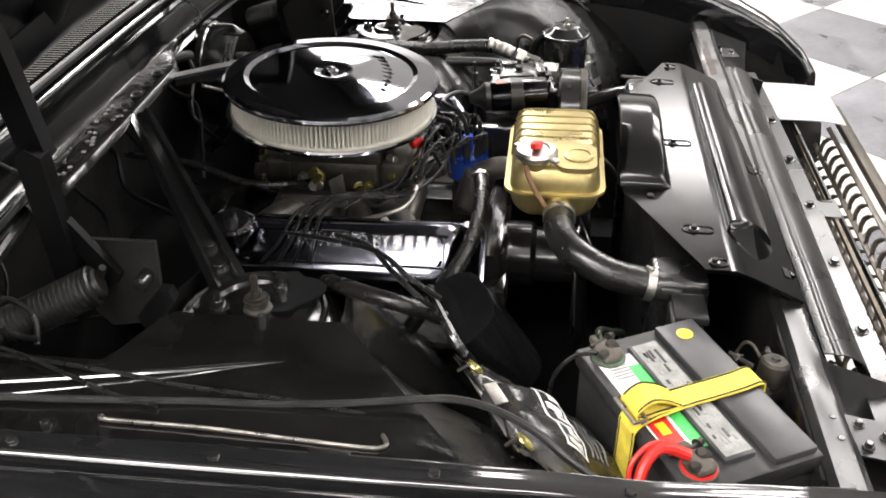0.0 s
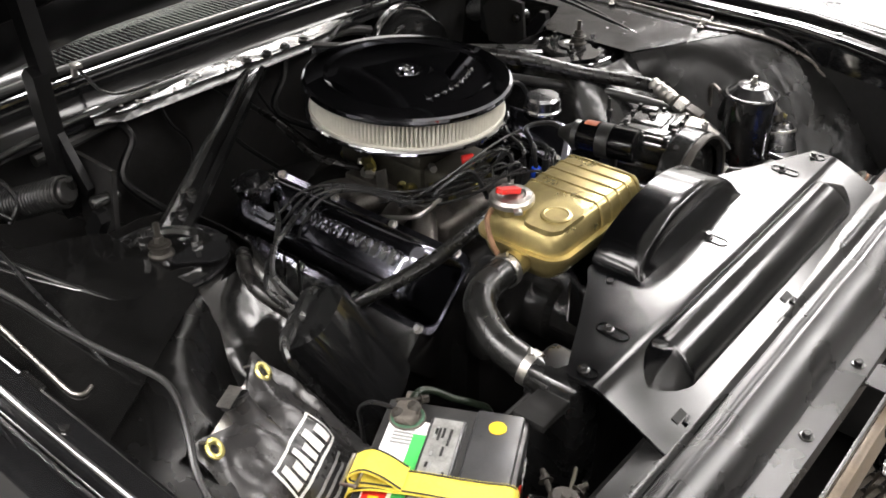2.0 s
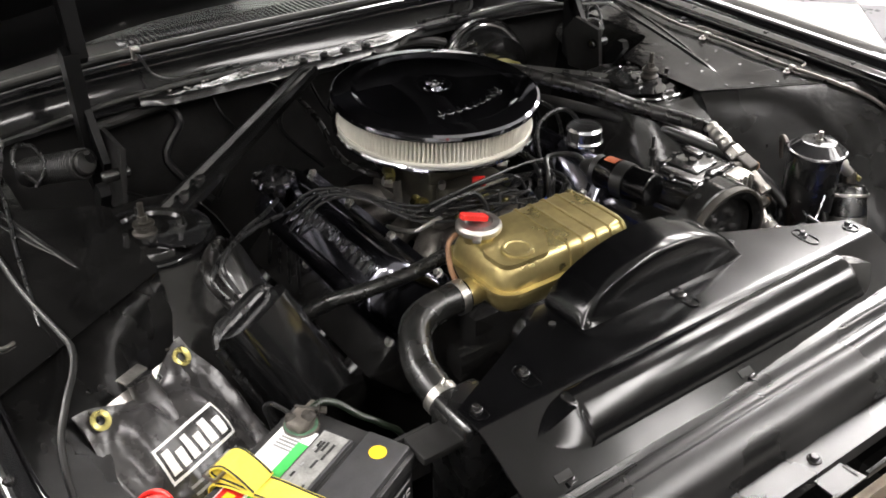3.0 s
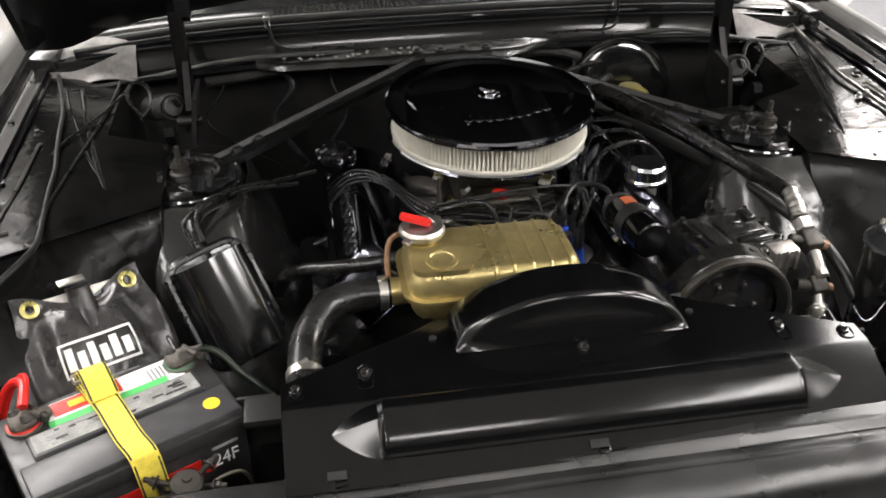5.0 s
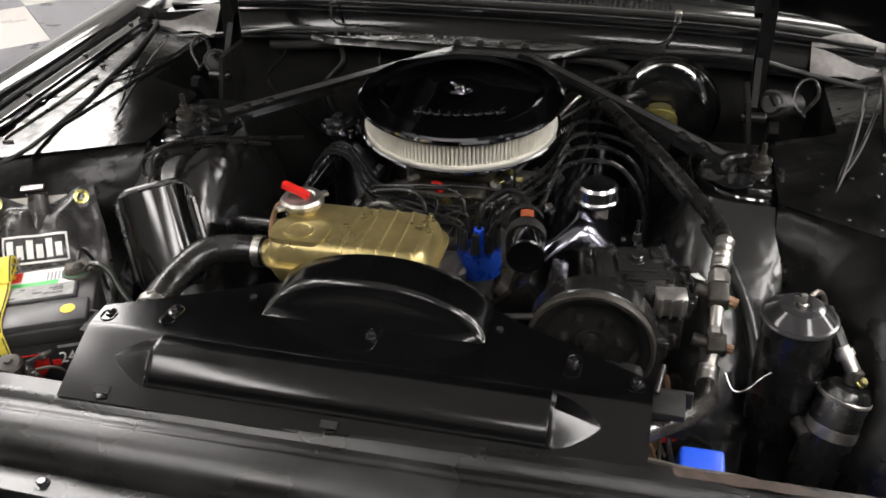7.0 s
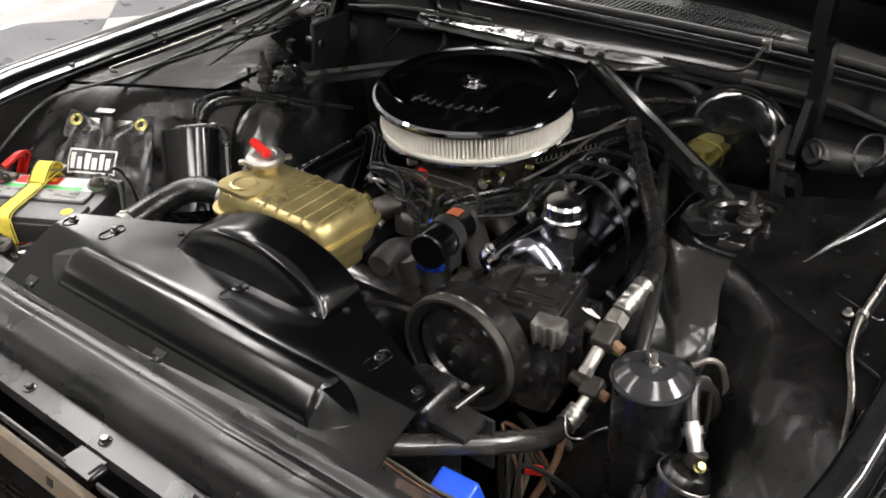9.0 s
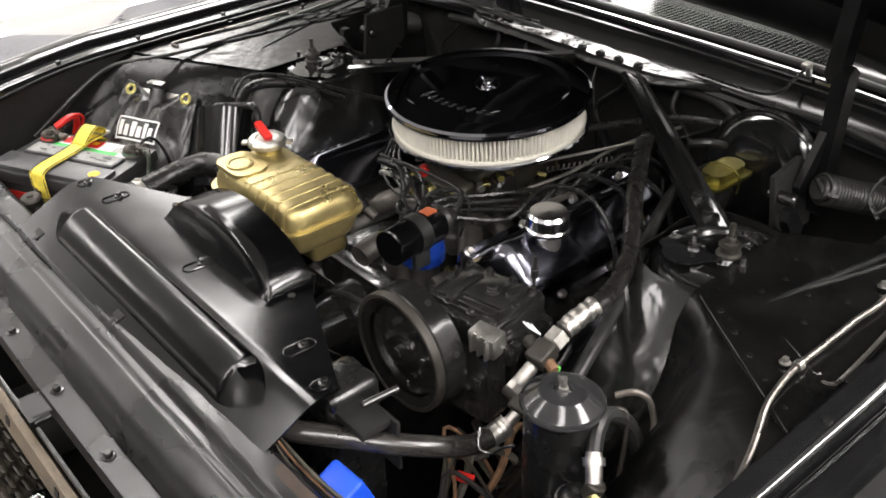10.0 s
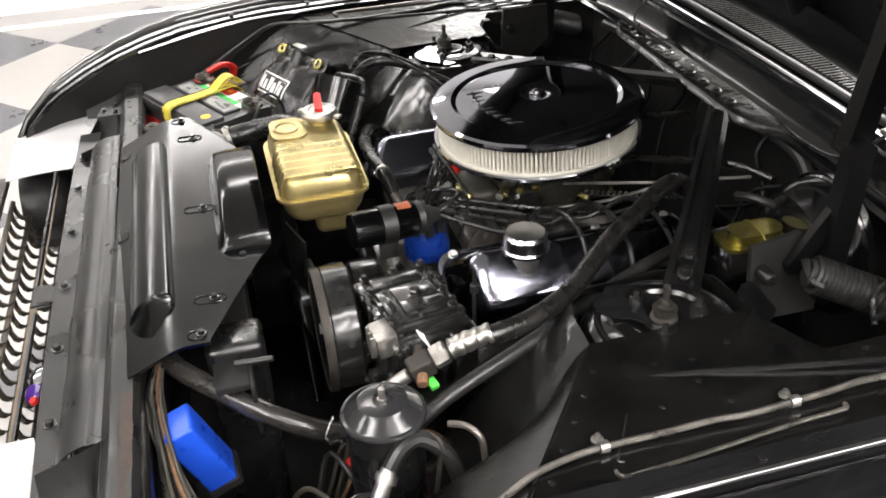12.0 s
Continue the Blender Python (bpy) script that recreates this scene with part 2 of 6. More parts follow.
def thing(name, base, label, category, group="", kind=""):
    """An empty at the base of a thing; its parts hang under it."""
    ob = new(name)
    ob.empty_display_size = 0.02
    ob.location = base
    BASE[ob.name] = Vector(base)
    return tagged(ob, label, category, group, kind)


def finish(name, bm, material, smooth=35):
    bm.normal_update()
    bmesh.ops.recalc_face_normals(bm, faces=bm.faces)
    me = bpy.data.meshes.new(name)
    bm.to_mesh(me)
    bm.free()
    me.polygons.foreach_set("use_smooth", [True] * len(me.polygons))
    me.set_sharp_from_angle(angle=radians(smooth))
    me.materials.append(material)
    return me


def part(name, bm, material, parent, label="", smooth=35):
    """Link a bmesh, given in world places, as one mesh under a thing or a part."""
    base = BASE[parent.name]
    bm.transform(Matrix.Translation(-base))
    ob = new(name, finish(name, bm, material, smooth))
    ob.parent = parent
    BASE[ob.name] = base
    return tagged(ob, label)


def B():
    return bmesh.new()


def bevel(bm, r, seg=2, angle=30):
    if r:
        es = [e for e in bm.edges if len(e.link_faces) == 2 and e.calc_face_angle(0) > radians(angle)]
        bmesh.ops.bevel(bm, geom=es, offset=r, segments=seg, profile=0.5, affect="EDGES", clamp_overlap=True)
    return bm


def merge(bm, other):
    me = bpy.data.meshes.new("tmp")
    other.to_mesh(me)
    other.free()
    bm.from_mesh(me)
    bpy.data.meshes.remove(me)
    return bm


def box(c, s, rot=None, r=0.0, seg=2):
    bm = B()
    bmesh.ops.create_cube(bm, size=1, matrix=Matrix.Diagonal((*s, 1)))
    bevel(bm, r, seg)
    bm.transform(Matrix.Translation(c) @ (rot.to_4x4() if rot else Matrix()))
    return bm


def axes(z, x=None):
    """A turn whose third axis is z and whose first lies near x."""
    z = Vector(z).normalized()
    x = Vector(x) if x else (Vector((1, 0, 0)) if abs(z.x) < 0.9 else Vector((0, 1, 0)))
    y = z.cross(x).normalized()
    x = y.cross(z)
    return Matrix((x, y, z)).transposed()


def lathe(profile, base, axis=(0, 0, 1), n=32, cap=True):
    """Turn (radius, height) pairs about an axis from base."""
    bm = B()
    rot = axes(axis)
    rings = []
    for r, h in profile:
        rings.append([bm.verts.new(Vector(base) + rot @ Vector((r * math.cos(2 * math.pi * i / n), r * math.sin(2 * math.pi * i / n), h))) for i in range(n)])
    for a, b in zip(rings, rings[1:]):
        for i in range(n):
            bm.faces.new((a[i], a[(i + 1) % n], b[(i + 1) % n], b[i]))
    if cap:
        for ring in (rings[0], rings[-1]):
            bm.faces.new(ring)
    return bm


def rod(a, b, r, n=12, r2=None, edge=0.0):
    a, b = Vector(a), Vector(b)
    h = (b - a).length
    r2 = r if r2 is None else r2
    prof = [(r, 0), (r2, h)] if not edge else [(r - edge, 0), (r, edge), (r2, h - edge), (r2 - edge, h)]
    return lathe(prof, a, b - a, n)


def smooth_line(pts, steps=6):
    pts = [Vector(p) for p in pts]
    out = []
    for i in range(len(pts) - 1):
        p0, p1, p2, p3 = pts[max(i - 1, 0)], pts[i], pts[i + 1], pts[min(i + 2, len(pts) - 1)]
        for k in range(steps):
            t = k / steps
            out.append(0.5 * (2 * p1 + (p2 - p0) * t + (2 * p0 - 5 * p1 + 4 * p2 - p3) * t * t + (3 * p1 - p0 - 3 * p2 + p3) * t ** 3))
    out.append(pts[-1])
    return out


def tube(pts, r, n=8, steps=6, radius=None):
    """A round hose or wire along a smooth line; radius(u) may vary it."""
    line = smooth_line(pts, steps)
    bm = B()
    rings = []
    side = None
    for i, p in enumerate(line):
        d = (line[min(i + 1, len(line) - 1)] - line[max(i - 1, 0)]).normalized()
        if side is None:
            side = d.orthogonal().normalized()
        side = (side - d * side.dot(d)).normalized()
        up = d.cross(side)
        rr = r if radius is None else radius(i / (len(line) - 1))
        rings.append([bm.verts.new(p + rr * (side * math.cos(2 * math.pi * k / n) + up * math.sin(2 * math.pi * k / n))) for k in range(n)])
    for a, b in zip(rings, rings[1:]):
        for i in range(n):
            bm.faces.new((a[i], a[(i + 1) % n], b[(i + 1) % n], b[i]))
    bm.faces.new(rings[0])
    bm.faces.new(rings[-1])
    return bm


def prism(outline, z0, z1, m=Matrix(), r=0.0, seg=2):
    """A flat outline of (x, y) raised from z0 to z1, with rounded edges."""
    bm = B()
    lo = [bm.verts.new((x, y, z0)) for x, y in outline]
    hi = [bm.verts.new((x, y, z1)) for x, y in outline]
    bm.faces.new(lo[::-1])
    bm.faces.new(hi)
    k = len(outline)
    for i in range(k):
        bm.faces.new((lo[i], lo[(i + 1) % k], hi[(i + 1) % k], hi[i]))
    bevel(bm, r, seg)
    bm.transform(m)
    return bm


def rounded(w, d, r, n=5):
    """The outline of a rounded rectangle."""
    out = []
    for cx, cy, a in ((w / 2 - r, d / 2 - r, 0), (-w / 2 + r, d / 2 - r, 90), (-w / 2 + r, -d / 2 + r, 180), (w / 2 - r, -d / 2 + r, 270)):
        for i in range(n + 1):
            q = radians(a + 90 * i / n)
            out.append((cx + r * math.cos(q), cy + r * math.sin(q)))
    return out


def sheet(fn, nu, nv, thick=0.0015):
    """A sheet of metal from fn(u, v), with thickness."""
    bm = B()
    g = [[bm.verts.new(fn(i / nu, j / nv)) for j in range(nv + 1)] for i in range(nu + 1)]
    for i in range(nu):
        for j in range(nv):
            bm.faces.new((g[i][j], g[i + 1][j], g[i + 1][j + 1], g[i][j + 1]))
    bm.normal_update()
    if thick:
        bmesh.ops.solidify(bm, geom=bm.faces[:], thickness=thick)
    return bm


def lerp(a, b, t):
    return a + (b - a) * t


def table(rows, y):
    """A value between the rows (y, value), by straight pieces."""
    if y <= rows[0][0]:
        return rows[0][1]
    for (a, va), (b, vb) in zip(rows, rows[1:]):
        if y <= b:
            return lerp(va, vb, (y - a) / (b - a))
    return rows[-1][1]


def soft(a, b, x):
    t = min(1, max(0, (x - a) / (b - a)))
    return t * t * (3 - 2 * t)


def hexhead(p, axis=(0, 0, 1), r=0.006, washer=0.009, h=0.006):
    """A hexagon screw head on its washer."""
    bm = lathe([(washer, 0), (washer, 0.0012), (washer * 0.8, 0.0018)], p, axis, 16)
    q = Vector(p) + Vector(axis).normalized() * 0.0017
    return merge(bm, lathe([(r, 0), (r, h * 0.8), (r * 0.85, h)], q, axis, 6))


def letters(body, size, m, extrude=0.0006, align="CENTER", squeeze=1.0):
    cu = bpy.data.curves.new("letters", "FONT")
    cu.body, cu.size, cu.extrude, cu.align_x, cu.align_y = body, size, extrude, align, "CENTER"
    ob = bpy.data.objects.new("letters", cu)
    scene.collection.objects.link(ob)
    bpy.context.view_layer.update()
    me = bpy.data.meshes.new_from_object(ob.evaluated_get(bpy.context.evaluated_depsgraph_get()))
    bpy.data.objects.remove(ob)
    bm = B()
    bm.from_mesh(me)
    bpy.data.meshes.remove(me)
    bm.transform(m @ Matrix.Diagonal((squeeze, 1, 1, 1)))
    return bm


def plate_at(origin, xdir, zdir):
    """A pose with its x along xdir and its z along zdir."""
    z = Vector(zdir).normalized()
    x = (Vector(xdir) - z * Vector(xdir).dot(z)).normalized()
    y = z.cross(x)
    return Matrix.Translation(origin) @ Matrix((x, y, z)).transposed().to_4x4()

# ---- the showroom ----
def structure(name, bm, material, label, category):
    ob = new(name, finish(name, bm, material))
    BASE[ob.name] = Vector((0, 0, 0))
    return tagged(ob, label, category, kind="structure")


floor = structure("floor", box(((ROOM_X0 + ROOM_X1) / 2, (ROOM_Y0 + ROOM_Y1) / 2, -0.054), (ROOM_X1 - ROOM_X0, ROOM_Y1 - ROOM_Y0, 0.1)), GROUT, "plain grey showroom floor slab under large checkered tiles", "floor")
cx, cy = (ROOM_X0 + ROOM_X1) / 2, (ROOM_Y0 + ROOM_Y1) / 2
wx, wy = ROOM_X1 - ROOM_X0, ROOM_Y1 - ROOM_Y0
# west and south walls are darkened to weaken their reflections in the car
for nm, c, s in (("wall_west", (ROOM_X0 - 0.1, cy, ROOM_H / 2), (0.2, wy + 0.4, ROOM_H)), ("wall_east", (ROOM_X1 + 0.1, cy, ROOM_H / 2), (0.2, wy + 0.4, ROOM_H)),
                 ("wall_north", (cx, ROOM_Y1 + 0.1, ROOM_H / 2), (wx, 0.2, ROOM_H)), ("wall_south", (cx, ROOM_Y0 - 0.1, ROOM_H / 2), (wx, 0.2, ROOM_H))):
    structure(nm, box(c, s), {"wall_south": CHARCOAL, "wall_west": WALL_DIM}.get(nm, WALL), {"wall_south": "plain unseen showroom wall, darkened to keep front reflections low", "wall_west": "plain showroom wall, greyed to dim its reflection"}.get(nm, "plain white painted showroom wall"), "wall")
structure("ceiling", box((cx, cy, ROOM_H + 0.1), (wx + 0.4, wy + 0.4, 0.2)), CEIL, "plain white showroom ceiling", "ceiling")
for nm, c, s in (("baseboard_west", (ROOM_X0 + 0.012, cy, 0.06), (0.024, wy, 0.12)), ("baseboard_east", (ROOM_X1 - 0.012, cy, 0.06), (0.024, wy, 0.12))):
    structure(nm, box(c, s, r=0.004), WALL, "white baseboard along the showroom wall", "baseboard")
structure("floor_border", box((-3.93, cy, 0.0005), (0.06, wy, 0.007)), WHITE, "white painted border line on the floor", "floor")
# white slab laid flat in place of a nearer white wall
structure("wall_stand_in", box(((ROOM_X0 - 4.19) / 2, cy, 0.0005), (-4.19 - ROOM_X0, wy, 0.007)), WHITE, "flat white slab beyond the tiles, standing in for a white wall", "floor")

for lx, ly, sx, sy, power in LAMPS:
    th = thing("ceiling_lamp", (lx, ly, ROOM_H), "unseen white ceiling lamp with a bright flat diffuser, placed for reflections and fill", "ceiling lamp", "ceiling lamps")
    part("lamp_housing", box((lx, ly, ROOM_H - 0.03), (sx + 0.1, sy + 0.1, 0.06), r=0.01), WALL, th)
    part("diffuser", box((lx, ly, ROOM_H - 0.066), (sx, sy, 0.012), r=0.004), LAMPGLOW, th)

# ---- the car's body: aprons, fenders, towers, cowl, firewall, nose ----
car = thing("car_body", (0, 0, 0), "open engine bay of a black classic car with glossy fenders", "car")


OUTER = [(-0.37, 0.70), (-0.355, 0.76), (-0.33, 0.815), (-0.28, 0.85), (-0.2, 0.885), (-0.1, 0.925), (0.0, 0.95), (0.25, 0.975), (0.5, 0.98), (2.2, 0.985)]
INNER = [(-0.37, 0.64), (-0.30, 0.69), (-0.15, 0.745), (-0.02, 0.775), (0.12, 0.795), (2.2, 0.815)]
DROP = [(-0.37, -0.18), (-0.35, -0.145), (-0.30, -0.105), (-0.2, -0.062), (-0.1, -0.034), (0.0, -0.016), (0.2, 0.0), (2.2, 0.02)]
SECTION = [(0.0, -0.06), (0.0, -0.002), (0.03, 0.004), (0.16, 0.004), (0.19, -0.012), (0.25, -0.012), (0.28, 0.008), (0.34, 0.016), (0.5, 0.02), (0.68, 0.012), (0.84, -0.012), (0.94, -0.05), (0.985, -0.1), (1.0, -0.2), (0.985, -0.38), (0.95, -0.55)]


def fender(s):
    ys = [-0.37, -0.362, -0.35, -0.335, -0.31, -0.28, -0.22, -0.15, -0.08, 0.0, 0.1, 0.2, 0.35, 0.5, 0.7, 0.9, 1.1, 1.5, 2.2]
    sec = smooth_line([(a, 0, b) for a, b in SECTION], 3)

    def fn(u, v):
        y = ys[round(u * (len(ys) - 1))]
        q = sec[round(v * (len(sec) - 1))]
        a, b = table(INNER, y), table(OUTER, y)
        close = soft(-0.37, -0.31, y)
        return (s * lerp(a, b, q.x * (0.6 + 0.4 * close)), y - 0.03 * (1 - close) * q.x, 0.905 + table(DROP, y) + q.z * (0.55 + 0.45 * close))
    p = part("fender", sheet(fn, len(ys) - 1, len(sec) - 1, 0.002), BODY, car, "glossy black front fender", 50)
    # chrome line in place of the light reflected along the outer crown
    glint_line = tube([(s * (table(OUTER, y) - 0.004), y, 0.905 + table(DROP, y) - 0.055) for y in (-0.31, -0.22, -0.1, 0.1, 0.3, 0.6, 1.0)], 0.006, 8, 4)
    part("crown_glint", glint_line, CHROME, p, "chrome line standing in for the bright reflection along the fender crown")
    for y in (0.12, 0.30, 0.51, 0.71, 0.9):
        x = s * (table(INNER, y) + 0.016)
        part("fender_screw", hexhead((x, y, 0.9065 + table(DROP, y)), r=0.006, washer=0.010), CAST, p)
    # raised seam bead along the inside of the lip
    part("lip_bead", tube([(s * (table(INNER, y) - 0.004), y, 0.899 + table(DROP, y)) for y in (-0.1, 0.1, 0.3, 0.6, 0.98)], 0.0045, 8, 4), BODY, p)


def apron_z(x, y):
    return 0.873 + 0.022 * (abs(x) - 0.58) / 0.22 + 0.012 * (y - 0.4)


def seam_y(x):
    """Where the apron's front seam runs, further forward towards the fender."""
    return 0.418 - 0.72 * (abs(x) - 0.59)


def wheelhouse_z(x, y):
    """Height of the domed sheet that falls away ahead of the seam."""
    g = max(0.0, seam_y(x) - y)
    inner = 0.10 * (1 - soft(0.56, 0.68, abs(x))) * soft(0.0, 0.10, g)
    return apron_z(x, seam_y(x)) - 0.0015 - 0.26 * g - 1.35 * g * g - inner


def apron(s):
    def fn(u, v):
        x = lerp(0.545, 0.812, u)
        y = lerp(seam_y(x) - 0.006, 1.0, v)
        x = lerp(x, 0.812, 0.42 * soft(0.655, 0.70, y) * (0.812 - x) / 0.267)
        return (s * x, y, apron_z(x, y) + 0.006 * soft(0.94, 1.0, u))
    p = part("apron", sheet(fn, 20, 48), APRON, car, "glossy black inner fender apron with stamped ribs")
    # long ribs pressed into the sheet
    for pts, r in (([(0.628, 0.472), (0.664, 0.60), (0.703, 0.76), (0.733, 0.9)], 0.011), ([(0.632, 0.50), (0.682, 0.62), (0.732, 0.78), (0.762, 0.9)], 0.008),
                   ([(0.684, 0.43), (0.72, 0.408), (0.75, 0.388), (0.757, 0.392)], 0.0028)):
        part("stamped_rib", tube([(s * x, y, apron_z(x, y) - r * 0.12) for x, y in pts], r * 0.5, 10, 5, lambda u: r * 0.5 * min(1, 0.12 + 5 * u)), RIB, p)
    part("seam", tube([(s * x, seam_y(x), apron_z(x, seam_y(x)) - 0.0002) for x in (0.56, 0.66, 0.76, 0.80)], 0.0009, 6, 3), APRON, p)
    welds = [(x, seam_y(x) + 0.016) for x in (0.60, 0.64, 0.68, 0.72, 0.76, 0.79)]
    welds += [(0.612, 0.50), (0.618, 0.545), (0.602, 0.60), (0.672, 0.74), (0.672, 0.80), (0.674, 0.86), (0.66, 0.53), (0.69, 0.47), (0.705, 0.545)]
    for x, y in welds:
        part("spot_weld", lathe([(0.004, -0.001), (0.0035, 0.001), (0.0015, 0.0016)], (s * x, y, apron_z(x, y)), n=10), BAY, p)
    # square nut plate
    c = (s * 0.806, 0.404, apron_z(0.806, 0.404) + 0.009)
    np_ = part("nut_plate", box(c, (0.036, 0.042, 0.004), r=0.001), BAY, p, "square black nut plate")
    part("nut_hole", lathe([(0.006, 0), (0.006, 0.003), (0.0035, 0.003), (0.0035, 0.0005)], (c[0], c[1], c[2] + 0.001), n=12), COPPER, np_)
    part("apron_screw", hexhead((s * 0.798, 0.512, apron_z(0.798, 0.512) + 0.004), r=0.007, washer=0.012), CAST, p)
    part("apron_screw", hexhead((s * 0.775, 0.70, apron_z(0.775, 0.70)), r=0.006, washer=0.011), CAST, p)

    # wheelhouse front: a domed sheet falling from the seam towards the nose
    def dome(u, v):
        x = lerp(0.545, 0.812, u)
        y = seam_y(x) + 0.004 - 0.34 * v
        return (s * x, y, wheelhouse_z(x, y))
    d = part("wheelhouse", sheet(dome, 18, 26), HOUSE, car, "satin black domed wheelhouse sheet", 60)

    # side wall of the wheelhouse towards the engine
    def side(u, v):
        y = lerp(0.11, 0.46, u)
        return (s * lerp(0.547, 0.50, v), y, lerp(wheelhouse_z(0.548, y) - 0.001, 0.42, v))
    part("wheelhouse_side", sheet(side, 16, 4), BAY, d)
    # inner side of the fender ahead of the seam

    def wall(u, v):
        y = lerp(-0.345, 1.0, u)
        return (s * (table(INNER, y) - 0.015 * v), y, lerp((0.9 if y < 0.36 else 0.865) + table(DROP, y), 0.235, v))
    part("fender_inner_wall", sheet(wall, 24, 4), DARK, car)

    def rearwall(u, v):
        y = lerp(0.64, 1.0, u)
        return (s * lerp(0.657, 0.60, v), y, lerp(apron_z(0.655, y) - 0.001, 0.4, v))
    part("apron_rear_wall", sheet(rearwall, 6, 4), BAY, car)


def tower(s):
    c = Vector((s * 0.515, 0.565, 0.0))
    # pressed tower with rounded top, its inner face leaning towards the frame
    def fn(u, v):
        a = 2 * math.pi * u
        k = 0.62
        ca, sa = math.cos(a), math.sin(a)
        rx = 0.102 * math.copysign(abs(ca) ** k, ca)
        ry = 0.112 * math.copysign(abs(sa) ** k, sa)
        grow = 1 + 0.25 * v
        flare = 0.30 * (v ** 0.8) * max(0, -sa)
        ripple = 0.006 * noise.noise((3 * ca, 3 * sa, 4 * v + s))
        return (c.x + rx * grow - s * (0.02 * v + 0.10 * v ** 0.8 * max(0, -ca * s)) + ripple * ca, c.y + ry * grow - flare + ripple * sa, lerp(0.858, 0.42, v))
    p = part("shock_tower", sheet(fn, 48, 16), BAY, car, "glossy black shock absorber tower", 60)
    cap = lathe([(0.112, -0.03), (0.104, -0.012), (0.090, -0.004), (0.074, 0.0), (0.070, 0.007), (0.056, 0.009), (0.052, 0.004), (0.034, 0.004), (0.03, 0.010), (0.02, 0.011), (0.018, 0.010)], (c.x, c.y, 0.858), n=40)
    cap = part("tower_cap", cap, APRON, p, "round stamped tower cap", 50)
    part("cap_plate", prism([(0.05 * math.cos(radians(a_)) if a_ < 200 else 0.036 * math.cos(radians(a_)), 0.05 * math.sin(radians(a_))) for a_ in range(0, 360, 15)], 0.0, 0.003, pose(c.x - s * 0.035, c.y - 0.035, 0.8645, -5, s * -4, 0), 0.001), GLOSS, cap)
    part("cap_rim", tube([(c.x + 0.088 * math.cos(radians(a_)), c.y + 0.088 * math.sin(radians(a_)), 0.8545) for a_ in range(0, 361, 15)], 0.0045, 8, 2), GLOSS, cap)
    for k in range(3):
        a = radians(90 + 120 * k)
        q = (c.x + 0.046 * math.cos(a), c.y + 0.046 * math.sin(a), 0.862)
        part("tower_nut", merge(hexhead(q, r=0.009, washer=0.014, h=0.010), rod(q, (q[0], q[1], q[2] + 0.022), 0.0042, 10)), CAST, cap)
    top = (s * 0.523, 0.557, 0.868)
    part("shock_washer", lathe([(0.018, 0), (0.018, 0.003), (0.014, 0.006), (0.013, 0.012), (0.016, 0.014), (0.016, 0.017)], top, n=20), BROWNM, cap, "tarnished shock absorber washer")
    part("shock_nut", merge(hexhead((top[0], top[1], top[2] + 0.019), r=0.008, washer=0.012, h=0.009), rod((top[0], top[1], top[2] + 0.02), (top[0], top[1], top[2] + 0.05), 0.0045, 10)), BROWNM, cap)


for s in (-1, 1):
    fender(s)
    apron(s)
    tower(s)


# brace bars from the towers to the cowl
def brace(s):
    th = thing("brace_bar", (s * 0.43, 0.63, 0.86), "glossy black pressed steel brace bar from shock tower to cowl", "brace bar", "brace bars")
    a, b = Vector((s * 0.466, 0.612, 0.856)), Vector((s * 0.070, 0.886, 0.915))
    d = (b - a).normalized()
    w = d.cross(Vector((0, 0, 1))).normalized()
    up = w.cross(d)
    prof = [(-0.0235, -0.008), (-0.023, 0.003), (-0.016, 0.005), (-0.010, -0.002), (0.010, -0.002), (0.016, 0.005), (0.023, 0.003), (0.0235, -0.008)]

    def fn(u, v):
        q = prof[round(v * 7)]
        k = 1.02 - 0.30 * u
        return a + (b - a) * u + w * q[0] * k + up * q[1]
    bar = part("bar", sheet(fn, 10, 7, 0.002), BRACE, th, "", 25)
    for u in (0.09, 0.185):
        p = a + (b - a) * u + up * 0.0
        part("bolt", hexhead(p, up, r=0.0085, washer=0.0125, h=0.008), CAST, bar)
    return th


brace(-1)
brace(1)


# firewall and cowl
def firewall_fn(u, v):
    x = lerp(-0.80, 0.80, u)
    return (x, 0.955 + 0.03 * math.cos(x * 1.7) - 0.02 * soft(0.4, 0.8, v), lerp(0.93, 0.25, v))


part("firewall", sheet(firewall_fn, 24, 8, 0.003), DARK, car, "black firewall behind the engine")


def cowl_front(x):
    return 0.985 - 0.02 * (x / 0.8) ** 2


cowl_prof = [(-0.055, 0.906), (-0.048, 0.912), (-0.025, 0.908), (-0.012, 0.92), (-0.004, 0.954), (0.012, 0.960), (0.022, 0.954), (0.03, 0.960), (0.045, 0.963), (0.058, 0.956), (0.072, 0.961), (0.076, 0.957), (0.162, 0.956), (0.166, 0.959), (0.22, 0.955), (0.38, 0.945)]


def cowl_fn(u, v):
    x = lerp(-0.80, 0.80, u)
    q = cowl_prof[round(v * (len(cowl_prof) - 1))]
    return (x, cowl_front(x) + q[0], q[1] - 0.03 * (x / 0.8) ** 4)


